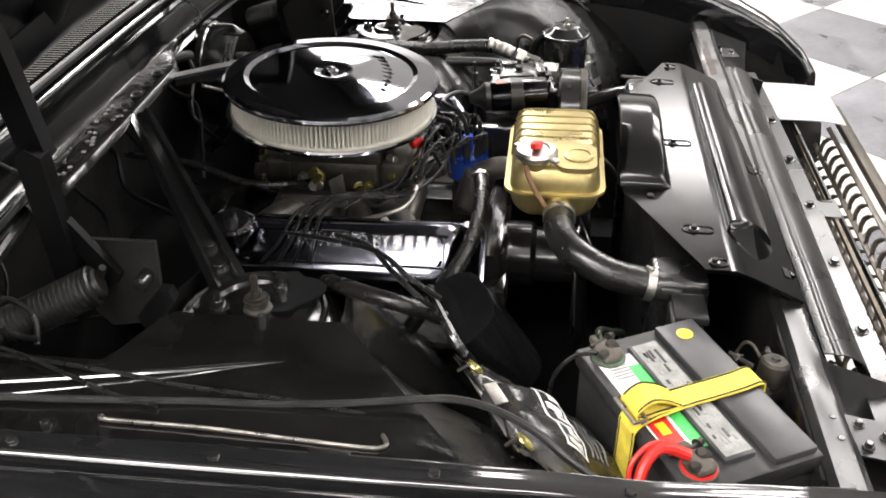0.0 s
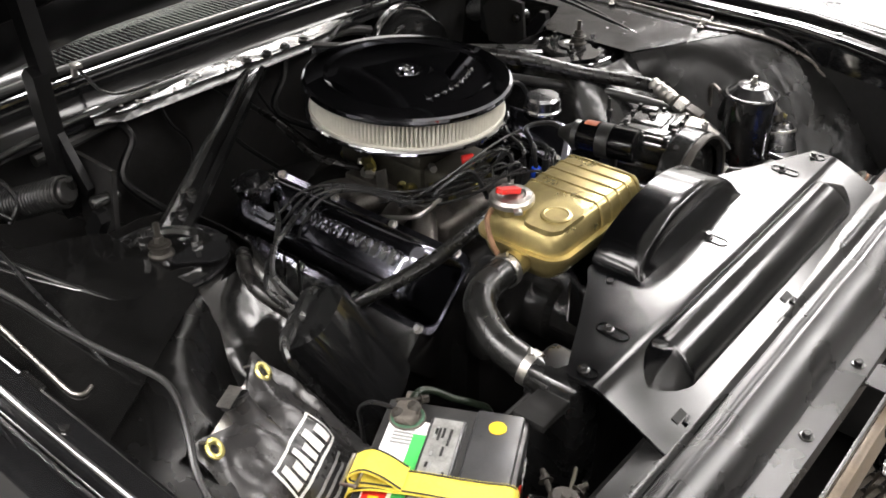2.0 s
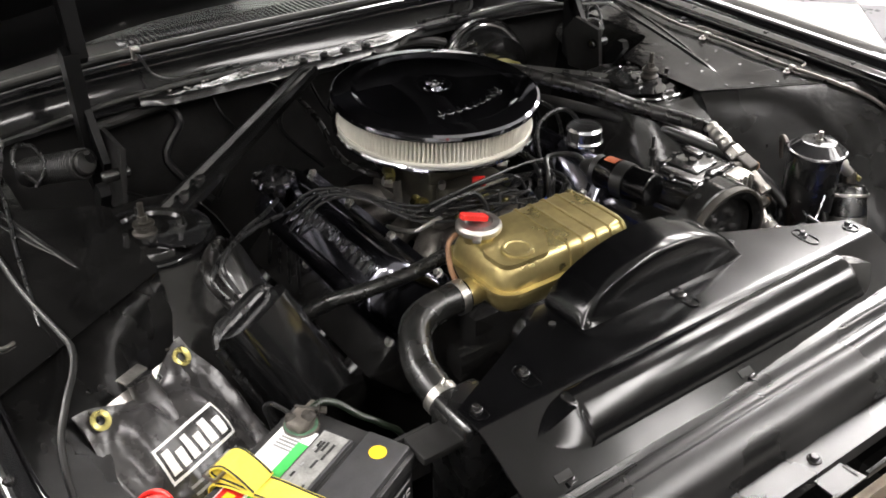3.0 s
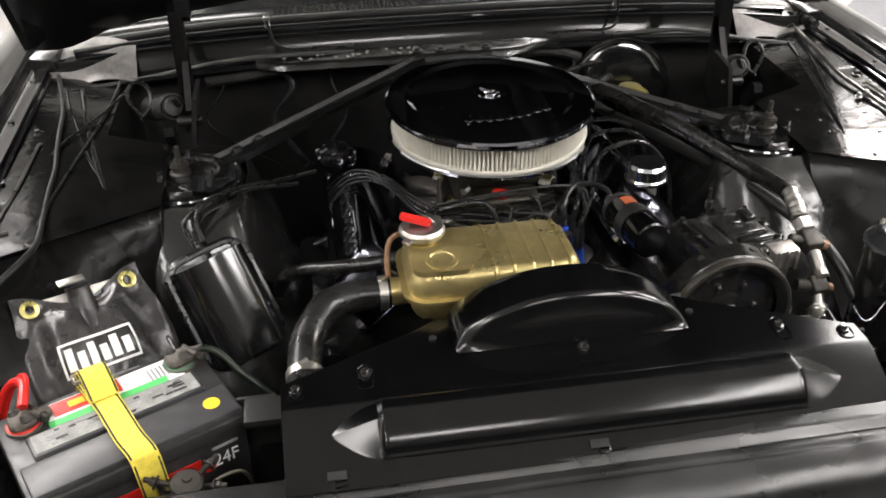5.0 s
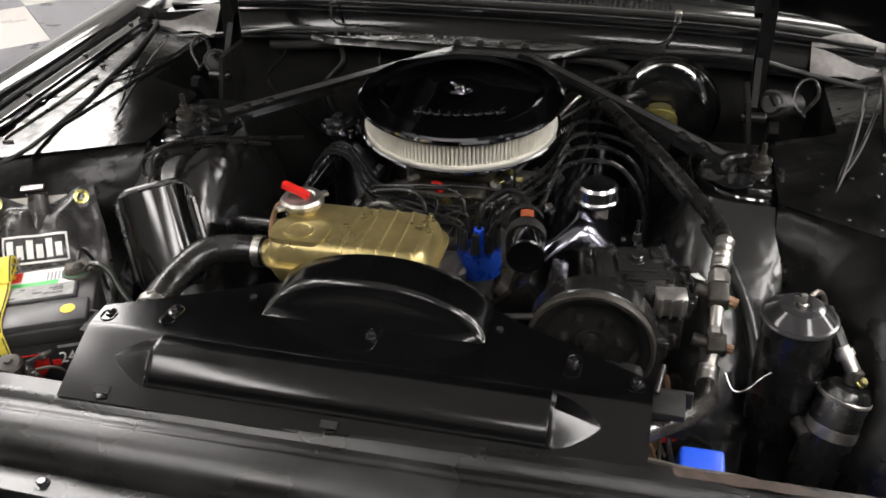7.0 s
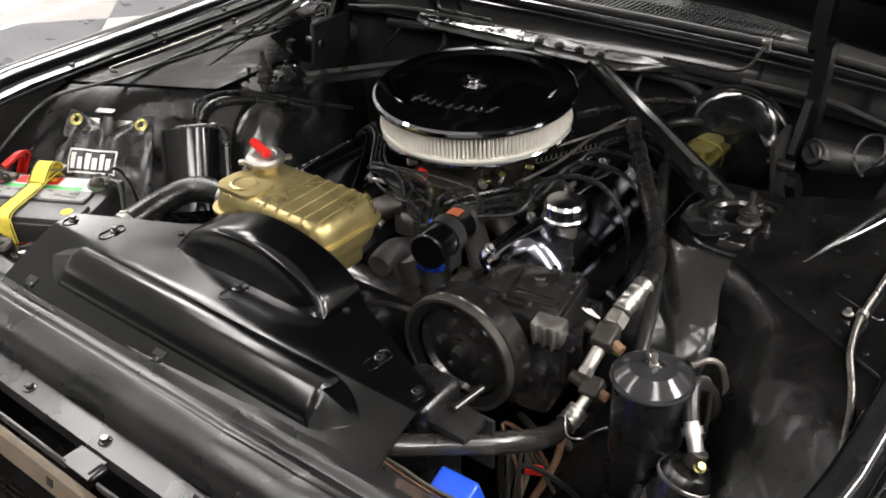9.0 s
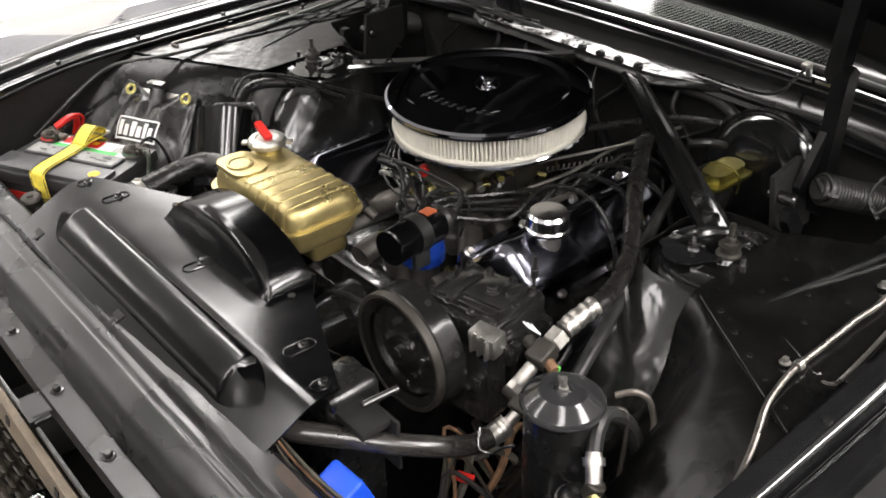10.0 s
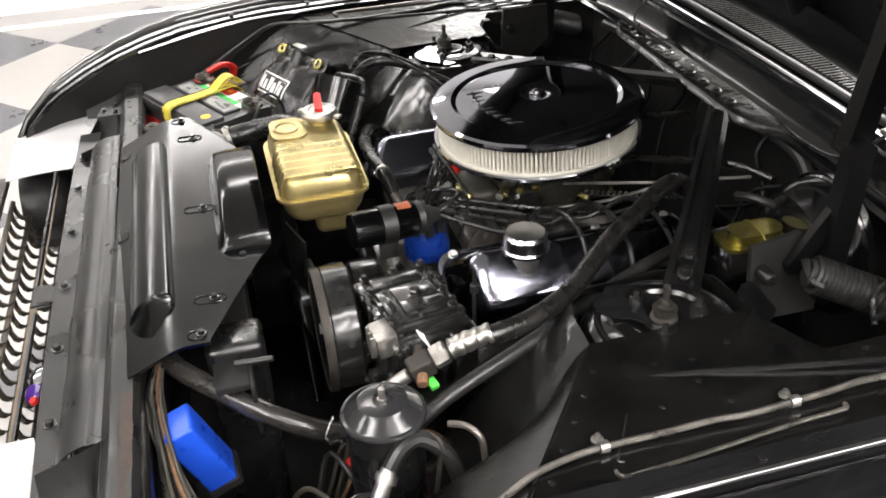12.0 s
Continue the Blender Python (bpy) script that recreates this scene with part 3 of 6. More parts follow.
cowl = part("cowl_panel", sheet(cowl_fn, 40, len(cowl_prof) - 1, 0.002), COWLP, car, "glossy black cowl panel with vent slots", 40)
for i in range(64):
    x = -0.353 + 0.706 * i / 63
    part("vent_slat", box((x, cowl_front(x) + 0.119, 0.9605 - 0.03 * (x / 0.8) ** 4), (0.0052, 0.084, 0.009), Euler((radians(-1), 0, 0)).to_matrix()), BODY, cowl)
part("cowl_rail", tube([(x, cowl_front(x) + 0.012, 0.964 - 0.03 * (x / 0.8) ** 4) for x in (-0.75, -0.5, -0.25, 0, 0.25, 0.5, 0.75)], 0.007, 10, 5), BODY, cowl)
part("cowl_seal", tube([(x, cowl_front(x) + 0.046, 0.970 - 0.03 * (x / 0.8) ** 4) for x in (-0.78, -0.5, -0.25, 0, 0.25, 0.5, 0.78)], 0.008, 10, 5), RUBBER, cowl)


def flange_fn(u, v):
    x = lerp(-0.395, 0.235, u)
    back = 0.940
    front = 0.885 + 0.050 * soft(0.10, 0.235, x) + 0.022 * soft(0.345, 0.395, -x)
    return (x, lerp(front, back, v), 0.922 + 0.005 * v - 0.012 * (1 - soft(0, 0.14, v)) + 0.0015 * noise.noise((x * 18, v * 2, 3)))


flange = part("cowl_flange", sheet(flange_fn, 30, 10, 0.003), BAY, car, "worn glossy black flange with bolt holes at the cowl")
for x in (-0.072, -0.024, 0.022, 0.070):
    part("flange_bolt", lathe([(0.010, 0), (0.010, 0.003), (0.006, 0.004), (0.006, 0.007), (0.0, 0.0075)], (x, 0.907, 0.925), n=16, cap=False), RUBBER, flange)
# small raised silver specks scattered over the left of the flange
rng = random.Random(4)
for i in range(26):
    x, y = rng.uniform(-0.36, -0.05), rng.uniform(0.897, 0.935)
    part("pale_speck", lathe([(0.004, 0), (0.003, 0.0015), (0.001, 0.002)], (x, y, 0.926), n=8), SILVER, flange)
# pale seam corners where the cowl meets the fenders
for s in (-1, 1):
    def corner(u, v):
        x = lerp(0.63, 0.80, u)
        return (s * x, 0.915 + 0.07 * v + 0.02 * math.sin(3 * u), lerp(0.895, 0.95, soft(0, 1, v)) + 0.012 * math.sin(4 * u) - 0.02 * u * (1 - v))
    part("seam_corner", sheet(corner, 8, 8, 0.002), SILVER, car, "patchy silver seam corner at the cowl end")
    b = part("fender_bracket", box((s * 0.80, 0.985, 0.935), (0.05, 0.07, 0.03), Euler((0.2, 0, s * 0.3)).to_matrix(), r=0.004), BAY, car)

# windscreen base behind the cowl
scr = part("windscreen", sheet(lambda u, v: (lerp(-0.70, 0.70, u) * (1 - 0.12 * v), 1.37 + 0.40 * v + 0.05 * math.cos(2 * (u - 0.5)), 0.955 + 0.40 * v), 10, 4, 0.006), GLASS, car, "sloping windscreen glass")
scr.visible_shadow = False
# unseen cabin, added to shape what the air cleaner lid reflects
part("dashboard", sheet(lambda u, v: (lerp(-0.70, 0.70, u), 1.43 + 0.45 * v, 0.945 - 0.03 * v - 0.25 * soft(0.8, 1.0, v)), 8, 8, 0.004), DARK, car)
part("roof", sheet(lambda u, v: (lerp(-0.62, 0.62, u), 1.80 + 1.35 * v, 1.36 + 0.05 * math.sin(math.pi * v) + 0.03 * math.cos(3 * (u - 0.5))), 10, 8, 0.03), BODY, car, "black car roof, unseen, added to shape the lid's reflection", 50)
for s in (-1, 1):
    part("roof_pillar", rod((s * 0.72, 1.38, 0.95), (s * 0.62, 1.81, 1.38), 0.022, 10), BODY, car)
    part("roof_pillar", rod((s * 0.64, 3.10, 1.38), (s * 0.74, 3.45, 0.98), 0.05, 10), BODY, car)
    part("body_side", sheet(lambda u, v: (s * (0.96 - 0.10 * v ** 3), lerp(1.1, 4.4, u), lerp(0.28, 0.94, v)), 12, 8, 0.004), BODY, car, "black car side, unseen, added with the roof", 50)
part("rear_deck", box((0, 3.95, 0.93), (1.66, 0.98, 0.03), r=0.01), BODY, car)
part("cabin_floor", box((0, 2.3, 0.30), (1.6, 2.3, 0.03)), DARK, car)
# dark unseen block that keeps the bright room out of the lid
part("cabin_light_block", box((0, 3.30, 0.84), (1.50, 0.04, 1.06), r=0.01), DARK, car)
part("seat_back", box((0, 2.5, 0.62), (1.30, 0.18, 0.60), Euler((-0.25, 0, 0)).to_matrix(), r=0.06, seg=3), DARK, car)

# black sheet added for the deep shade under the engine, and frame rails
part("bay_shade_sheet", box((0, 0.36, 0.24), (1.5, 1.45, 0.02)), DEEPSHADE, car, "black sheet standing in for the deep shade under the engine")
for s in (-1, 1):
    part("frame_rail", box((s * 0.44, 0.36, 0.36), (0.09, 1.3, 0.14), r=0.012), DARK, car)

for s in (-1, 1):
    part("nose_pan", box((s * 0.60, -0.21, 0.60), (0.36, 0.30, 0.02), r=0.004), DARK, car)
# nose: support panel, folded panel, lip and header
part("radiator_support", box((0, -0.115, 0.585), (1.34, 0.03, 0.42), r=0.006), BAY, car, "black radiator support panel")


def support_height(x):
    return 0.805 + 0.017 * soft(-0.45, 0.45, x)


def support_top(u, v):
    x = lerp(-0.72, 0.72, u)
    y = lerp(-0.106, -0.150, v)
    dip = -0.004 * math.exp(-((abs(x) - 0.5) / 0.03) ** 2) * math.sin(math.pi * v)
    return (x, y, support_height(x) - 0.007 * (1 - soft(0.0, 0.15, v)) - 0.010 * soft(0.75, 1.0, v) + dip + 0.0008 * noise.noise((x * 25, v * 3, 7)))


sup = part("support_top", sheet(support_top, 80, 12, 0.002), NOSE, car, "worn black support crossmember")
part("support_face", sheet(lambda u, v: (lerp(-0.72, 0.72, u), lerp(-0.106, -0.112, v), support_height(lerp(-0.72, 0.72, u)) - 0.009 - 0.03 * v), 30, 3, 0.0018), BAY, sup)
part("rusty_edge", sheet(lambda u, v: (lerp(0.375, 0.62, u), lerp(-0.112, -0.127, v) + 0.002 * noise.noise((u * 9, v, 2)), support_height(lerp(0.375, 0.62, u)) + 0.0012), 16, 3, 0.0008), RUST, sup, "rust-stained rear edge")
for s in (-1, 1):
    part("corner_well", sheet(lambda u, v: (s * lerp(0.47, 0.70, u), lerp(-0.150, -0.235, v), support_height(s * lerp(0.47, 0.70, u)) - 0.008 - 0.075 * math.sin(math.pi * u) ** 0.5 * soft(0, 0.25, v) - 0.03 * v), 20, 12, 0.0018), DARK, car, "hollow black corner panel behind the headlamp", 50)


def fold_fn(u, v):
    x = lerp(-0.458, 0.472, u)
    dent = 0.0006 * noise.noise((x * 5, v * 1.5, 1.3)) + 0.003 * soft(0.285, 0.325, x) * (1 - 0.6 * v) - 0.0016 * soft(0.16, 0.20, v) + 0.0014 * soft(0.27, 0.31, v)
    y = -0.1495 - 0.068 * v - 0.0015 * noise.noise((x * 9, 0, 4))
    z = 0.805 + 0.006 * x / 0.45 + 0.004 * math.sin(v * math.pi) - 0.024 * v ** 1.6 - 0.028 * v ** 9 + dent * soft(0, 0.3, v)
    return (x, y, z)


fold = part("sight_panel", sheet(fold_fn, 90, 40, 0.0018), NOSE, car, "dented satin black sheet metal panel over the grille")
# dark line drawn for the shade in the gap behind the panel
part("gap_shade_bead", tube([(x, -0.151, 0.8055 + 0.006 * x / 0.45) for x in (-0.45, -0.2, 0, 0.2, 0.46)], 0.0018, 8, 4), DARK, fold)


def lip_fn(u, v):
    x = lerp(-0.60, 0.60, u)
    return (x, -0.212 - 0.046 * v + 0.02 * (x / 0.6) ** 2 * 0.5, 0.751 - 0.001 * v + 0.002 * noise.noise((x * 14, 0, 2)) * (1 - v) - 0.010 * soft(0.9, 1, v))


lip = part("grille_lip", sheet(lip_fn, 60, 10, 0.0018), NOSE, car, "worn black lip panel with hex screws")
for x in (-0.47, -0.341, -0.17, 0.006, 0.175, 0.344):
    part("lip_screw", hexhead((x, -0.238 + 0.01 * (x / 0.6) ** 2, 0.752), r=0.0062, washer=0.0095, h=0.006), CAST, lip)
tab = part("tab", prism([(-0.02, -0.289), (0.040, -0.289), (0.033, -0.252), (-0.018, -0.252)], 0.7435, 0.7465, r=0.001), NOSE, lip)
part("tab_notch", box((0.034, -0.272, 0.742), (0.012, 0.022, 0.009), Euler((0, 0.5, 0)).to_matrix(), r=0.002), NOSE, tab)
part("lip_rail", box((-0.26, -0.287, 0.741), (0.50, 0.005, 0.012), r=0.0015), NOSE, lip)
part("lip_rail", box((0.29, -0.284, 0.738), (0.48, 0.005, 0.012), r=0.0015), NOSE, lip)
rail = part("grille_rail", box((0, -0.301, 0.703), (0.96, 0.003, 0.034), Euler((-0.25, 0, 0)).to_matrix(), r=0.001), RAIL, car, "tan metal rail with square holes above the grille")
part("rail_flange", box((0, -0.294, 0.719), (0.96, 0.012, 0.003), r=0.001), RAIL, rail)
for x in (-0.40, -0.22, -0.04, 0.14, 0.32):
    part("square_hole", box((x, -0.3022, 0.704), (0.013, 0.003, 0.012), Euler((-0.25, 0, 0)).to_matrix()), DARK, rail)
for s in (-1, 1):
    def ext(u, v):
        x = lerp(0.36, 0.55, u) if s > 0 else lerp(0.45, 0.74, u)
        return (s * x, lerp(-0.255, -0.385, v) + 0.05 * u * (1 - v), 0.748 - 0.008 * v ** 3)
    part("header_corner", sheet(ext, 8, 8, 0.002), HEADER, car, "flat pale grey header corner beside the headlamp")
    hl = part("headlamp_bucket", lathe([(0.085, 0), (0.09, 0.05), (0.075, 0.1), (0.04, 0.13)], (s * 0.56, -0.38, 0.62), (0, 1, 0), 28), DARK, car)
    bp_ = part("corner_bracket", prism(rounded(0.06, 0.085, 0.006), 0.0, 0.003, pose(s * 0.60, -0.155, 0.795, 4, s * 3, s * 8), 0.001), NOSE, car, "worn black corner bracket with bolts")
    for dx, dy in ((-0.02, 0.03), (0.018, 0.028), (-0.018, -0.005), (0.02, -0.008), (0.0, -0.036)):
        part("bolt", hexhead((s * (0.60 + dx * 0.9), -0.155 + dy * 0.85, 0.7985 + 0.07 * dy), r=0.0045, washer=0.007), CAST, bp_)
part("header_bar", box((0, -0.412, 0.695), (1.1, 0.024, 0.018), r=0.006), GRILLE, car, "dark bronze header bar above the grille")

# grille: wavy blades and uprights, leaning back under the lip
grille = thing("grille", (0, -0.33, 0.40), "dark bronze metal grille of wavy blades and uprights", "grille")


def grille_point(x, d):
    """A place on the leaning grille: x across, d down along it."""
    return Vector((x, -0.392 + 0.50 * d, 0.690 - 0.866 * d))


GOUT = Vector((0, -0.866, -0.5))
for i in range(8):
    d = 0.008 + 0.044 * i
    part("blade", box(grille_point(0, d), (0.94, 0.010, 0.007), Euler((radians(-30), 0, 0)).to_matrix(), r=0.002), GRILLE, grille)
web = B()
arc = [(-0.011, 0.0), (-0.003, 0.006), (0.006, 0.011), (0.010, 0.018), (0.012, 0.022), (0.010, 0.026), (0.006, 0.033), (-0.003, 0.038), (-0.011, 0.044)]
rings = []
for ax_, ad in arc:
    c = Vector((ax_, 0.50 * ad, -0.866 * ad))
    rings.append([web.verts.new(c + Vector((w_, 0, 0)) + GOUT * h_) for w_, h_ in ((-0.0028, -0.004), (0.0028, -0.004), (0.0028, 0.004), (-0.0028, 0.004))])
for a_, b_ in zip(rings, rings[1:]):
    for k in range(4):
        web.faces.new((a_[k], a_[(k + 1) % 4], b_[(k + 1) % 4], b_[k]))
web_mesh = finish("scale_web", web, GRILLE)
for i in range(7):
    for j in range(23):
        ob = new("scale_web", web_mesh)
        ob.parent = grille
        ob.location = grille_point(-0.45 + 0.04 * j + 0.02 * (i % 2), 0.008 + 0.044 * i) - BASE["grille"]
emblem = thing("grille_emblem", (0.035, -0.32, 0.56), "chrome grille emblem with purple, white and red enamel bars", "emblem")
part("surround", lathe([(0.014, -0.014), (0.03, -0.008), (0.034, 0.0), (0.03, 0.008), (0.02, 0.016), (0.008, 0.02)], (0.035, -0.315, 0.595), (0, -0.3, 1), 24), CHROME, emblem)
part("enamel_badge", lathe([(0.012, -0.006), (0.02, -0.002), (0.02, 0.004), (0.012, 0.01)], (0.068, -0.318, 0.597), (0.3, -0.3, 1), 20), PURPLE, emblem)
part("enamel_badge", lathe([(0.006, -0.003), (0.008, 0.0), (0.006, 0.006)], (0.09, -0.318, 0.598), (0.3, -0.3, 1), 14), RED, emblem)

# ---- raised hood with its hinges ----
hood = thing("hood", (0, 0.98, 1.05), "black car hood standing wide open above the bay", "hood")
HA = radians(56)


def hood_point(x, d, off=0.0):
    """A point of the hood: x across, d along it from its rear edge, off below its skin."""
    a = abs(x)
    z0 = 1.024 - 0.022 * soft(0.3, 0.62, a) - 0.037 * soft(0.58, 0.80, a)
    y0 = 0.995 - 0.075 * a ** 1.5
    crown = 0.025 * (1 - (x / 0.85) ** 2)
    return (x, y0 - d * math.cos(HA) + (crown - off) * math.sin(HA), z0 + d * math.sin(HA) + (crown - off) * math.cos(HA) * 0.6)


part("hood_skin", sheet(lambda u, v: hood_point(lerp(-0.83, 0.83, u), lerp(0, 1.25, v)), 24, 16, 0.004), HOODBLACK, hood)
part("hood_rear_frame", sheet(lambda u, v: hood_point(lerp(-0.80, 0.80, u), lerp(0.01, 0.13, v), 0.035 * math.sin(math.pi * min(1, 0.15 + v * 0.7))), 24, 6, 0.003), HOODBLACK, hood)
for s in (-1, 1):
    part("hood_side_frame", sheet(lambda u, v: hood_point(s * lerp(0.66, 0.81, u), lerp(0.02, 1.22, v), 0.035 * math.sin(math.pi * min(1, 0.15 + u * 0.7))), 6, 16, 0.003), HOODBLACK, hood)
    part("hood_rib", sheet(lambda u, v: hood_point(s * lerp(0.12, 0.22, u) + s * 0.3 * v, lerp(0.1, 1.15, v), 0.03 * math.sin(math.pi * u)), 6, 12, 0.003), HOODBLACK, hood)


def hinge(s):
    th = part("hinge", prism([(-0.05, -0.06), (0.05, -0.06), (0.06, 0.02), (0.02, 0.06), (-0.05, 0.05)], -0.004, 0.004, plate_at((s * 0.507, 0.735, 0.885), (0, 1, 0), (s * 1, 0, 0.15)), 0.002), DARK, hood, "black hood hinge with a thick coil spring")
    part("pivot", rod((s * 0.49, 0.70, 0.900), (s * 0.535, 0.70, 0.900), 0.010, 16, edge=0.003), BAY, th)
    def arm(a, b, w1, w2, t, name):
        a, b = Vector(a), Vector(b)
        L = (b - a).length
        part(name, prism([(0, -w1), (L, -w2), (L + w2 * 0.7, 0), (L, w2), (0, w1), (-w1 * 0.7, 0)], -t, t, plate_at(a, b - a, (s, 0, 0)), 0.002), HOODBLACK, th)
    arm((s * 0.521, 0.79, 0.85), (s * 0.507, 0.80, 1.07), 0.016, 0.016, 0.012, "lower_arm")
    arm((s * 0.507, 0.80, 1.06), (s * 0.50, 0.83, 1.26), 0.016, 0.016, 0.012, "upper_arm")
    arm((s * 0.515, 0.74, 0.90), (s * 0.507, 0.80, 0.99), 0.012, 0.012, 0.006, "link_arm")
    arm((s * 0.545, 0.69, 0.86), (s * 0.53, 0.66, 0.90), 0.014, 0.012, 0.008, "foot")
    # coil spring lying along the apron
    a, b = Vector((s * 0.545, 0.750, 0.908)), Vector((s * 0.606, 0.900, 0.846))
    d = (b - a).normalized()
    sx = d.cross(Vector((0, 0, 1))).normalized()
    sz = sx.cross(d)
    turns = 26
    pts = [a + (b - a) * (i / (turns * 12)) + 0.0225 * (sx * math.cos(2 * math.pi * i / 12) + sz * math.sin(2 * math.pi * i / 12)) for i in range(turns * 12 + 1)]
    part("coil_spring", tube(pts, 0.0035, 6, 1), RUBBER, th, "tightly wound black coil spring")
    part("spring_hook", tube([a - d * 0.02 + sz * 0.016, a - d * 0.005 + sx * 0.01, a + sx * 0.02, a + d * 0.01 + sx * 0.0225], 0.005, 6), RUBBER, th)
    part("spring_cup", rod(a - d * 0.008, a + d * 0.004, 0.019, 20, edge=0.003), RUBBER, th)


hinge(-1)
hinge(1)

# ---- radiator cover ----
shield = thing("radiator_cover", (0, -0.02, 0.85), "satin black stamped sheet metal cover over the radiator", "radiator cover")


def cover_rear(x):
    return table([(0, 0.096), (0.165, 0.092), (0.19, 0.075), (0.29, 0.028), (0.325, 0.012), (0.368, -0.008)], abs(x))


def cover_z(x, y):
    g = max(0.0, -0.040 - y)
    return 0.857 - 0.48 * (g - 0.010 * (1 - math.exp(-g / 0.010)))


def cover_fn(u, v):
    x = lerp(-0.365, 0.372, u)
    y = lerp(-0.143 + 0.010 * soft(-0.1, 0.36, x), cover_rear(x), v)
    return (x, y, cover_z(x, y))


part("cover_sheet", sheet(cover_fn, 120, 40, 0.0016), SATIN, shield, "", 28)
# long raised ridge over the crease, with pointed, chamfered ends
def bulge_fn(u, v):
    x = lerp(-0.310, 0.316, u)
    e_ = max(0.0, (abs(x - 0.003) - 0.252) / 0.061)
    half = 0.0325 * max(0.0, 1 - e_ ** 1.7) ** 0.85
    q = lerp(-1, 1, v)
    q = math.sin(q * math.pi / 2)
    y = -0.085 + half * q
    chord = lerp(cover_z(x, -0.085 - half), cover_z(x, -0.085 + half), 0.5 + 0.5 * q)
    tent = 0.022 * (1 - e_) * (1 - abs(q)) ** 0.9
    rise = lerp(0.0235 * (1 - q * q) ** 0.52, tent, soft(0.0, 0.09, e_))
    return (x, y, max(cover_z(x, y) - 0.0006, chord + rise))


part("bulge", sheet(bulge_fn, 240, 48, 0), SATIN, shield, "", 30)
# half-moon hump over the radiator tank


def hump_fn(u, v):
    t = lerp(-1, 1, u)
    x = 0.006 + 0.153 * math.sin(t * math.pi / 2)
    h = 0.0645 * max(0.0, 1 - ((x - 0.006) / 0.153) ** 2) ** 0.62
    rows = [(0.016, -0.03), (0.0175, 0.0), (0.024, 0.52), (0.029, 0.86), (0.0315, 0.95), (0.036, 1.0), (0.05, 1.02), (0.075, 1.035), (0.094, 1.04), (0.096, 1.0), (0.096, 0.9)]
    q = rows[round(v * (len(rows) - 1))]
    return (x, q[0], 0.8565 + h * q[1])


part("hump", sheet(hump_fn, 64, 10, 0.0014), SATIN, shield, "", 50)
for s, xe, yf in ((-1, 0.364, -0.141), (1, 0.371, -0.131)):
    part("end_flange", sheet(lambda u, v: (s * (xe - 0.001 * v), lerp(-0.010, yf, u), cover_z(0.36, lerp(-0.010, yf, u)) - 0.001 - 0.005 * v), 10, 2), SATIN, shield)
for x in (-0.308, -0.004, 0.284):
    slot = part("edge_slot", box((x, -0.128, cover_z(x, -0.128) + 0.001), (0.022, 0.010, 0.001), Euler((0.45, 0, 0)).to_matrix()), DARK, shield)
    part("edge_tab", box((x + 0.004, -0.137, cover_z(x, -0.137) + 0.0015), (0.014, 0.007, 0.003), Euler((0.3, 0, 0.2)).to_matrix(), r=0.001), SATIN, slot)


def slot_rim(c, along, L, r):
    pts = []
    d = Vector(along).normalized()
    w = Vector((-d.y, d.x, 0))
    for k in range(25):
        a = 2 * math.pi * k / 24
        ex = math.copysign(max(0, L / 2 - r), math.cos(a))
        pts.append(Vector(c) + d * (ex + r * math.cos(a)) + w * r * math.sin(a))
    return tube(pts, 0.0011, 6, 1)


for x, y, L in ((-0.264, -0.002, 0.055), (0.012, 0.002, 0.06), (0.274, 0.004, 0.055), (-0.348, -0.02, 0.03), (0.352, -0.018, 0.03)):
    part("slot_rim", slot_rim((x, y - 0.006, 0.8578), (0.06, 1, 0), L * 0.8, 0.0095), SATIN, shield)
    part("cover_screw", hexhead((x, y, 0.858), r=0.0048, washer=0.0075, h=0.005), CAST, shield)
for x in (-0.172, 0.172):
    part("pin_hole", rod((x, 0.052, 0.8572), (x, 0.052, 0.8595), 0.005, 12), DARK, shield)

radiator = thing("radiator", (0, 0.02, 0.40), "black radiator standing behind the support panel", "radiator")
part("core", box((0, 0.02, 0.60), (0.58, 0.05, 0.40), r=0.004), DARK, radiator)
for s in (-1, 1):
    part("side_tank", box((s * 0.325, 0.02, 0.63), (0.07, 0.08, 0.40), r=0.012, seg=3), ENAMEL, radiator)
    part("bracket", box((s * 0.385, 0.01, 0.805), (0.06, 0.045, 0.012), r=0.003), DARK, radiator)
    part("bracket_arm", box((s * 0.40, 0.035, 0.77), (0.05, 0.006, 0.08), r=0.002), DARK, radiator)
part("bracket_rod", rod((0.378, 0.015, 0.818), (0.385, 0.068, 0.82), 0.005, 12, edge=0.002), CAST, radiator)
fan = thing("engine_fan", (0, 0.2, 0.6), "dark engine fan with flat blades", "fan")
part("hub", rod((0, 0.13, 0.63), (0, 0.24, 0.63), 0.05, 24, edge=0.005), CAST, fan)
for k in range(6):
    a = radians(60 * k + 15)
    part("fan_blade", box((0.11 * math.cos(a), 0.14, 0.63 + 0.11 * math.sin(a)), (0.14, 0.004, 0.06), Euler((0.4, -a, 0)).to_matrix(), r=0.001), CAST, fan)

# ---- gold expansion tank with its cap ----
tank = thing("expansion_tank", (-0.067, 0.195, 0.80), "bronze gold painted metal expansion tank with stamped ribs", "expansion tank")
TX0, TX1, TY0, TY1 = -0.193, 0.056, 0.124, 0.268
TCX, TCY = (TX0 + TX1) / 2, (TY0 + TY1) / 2


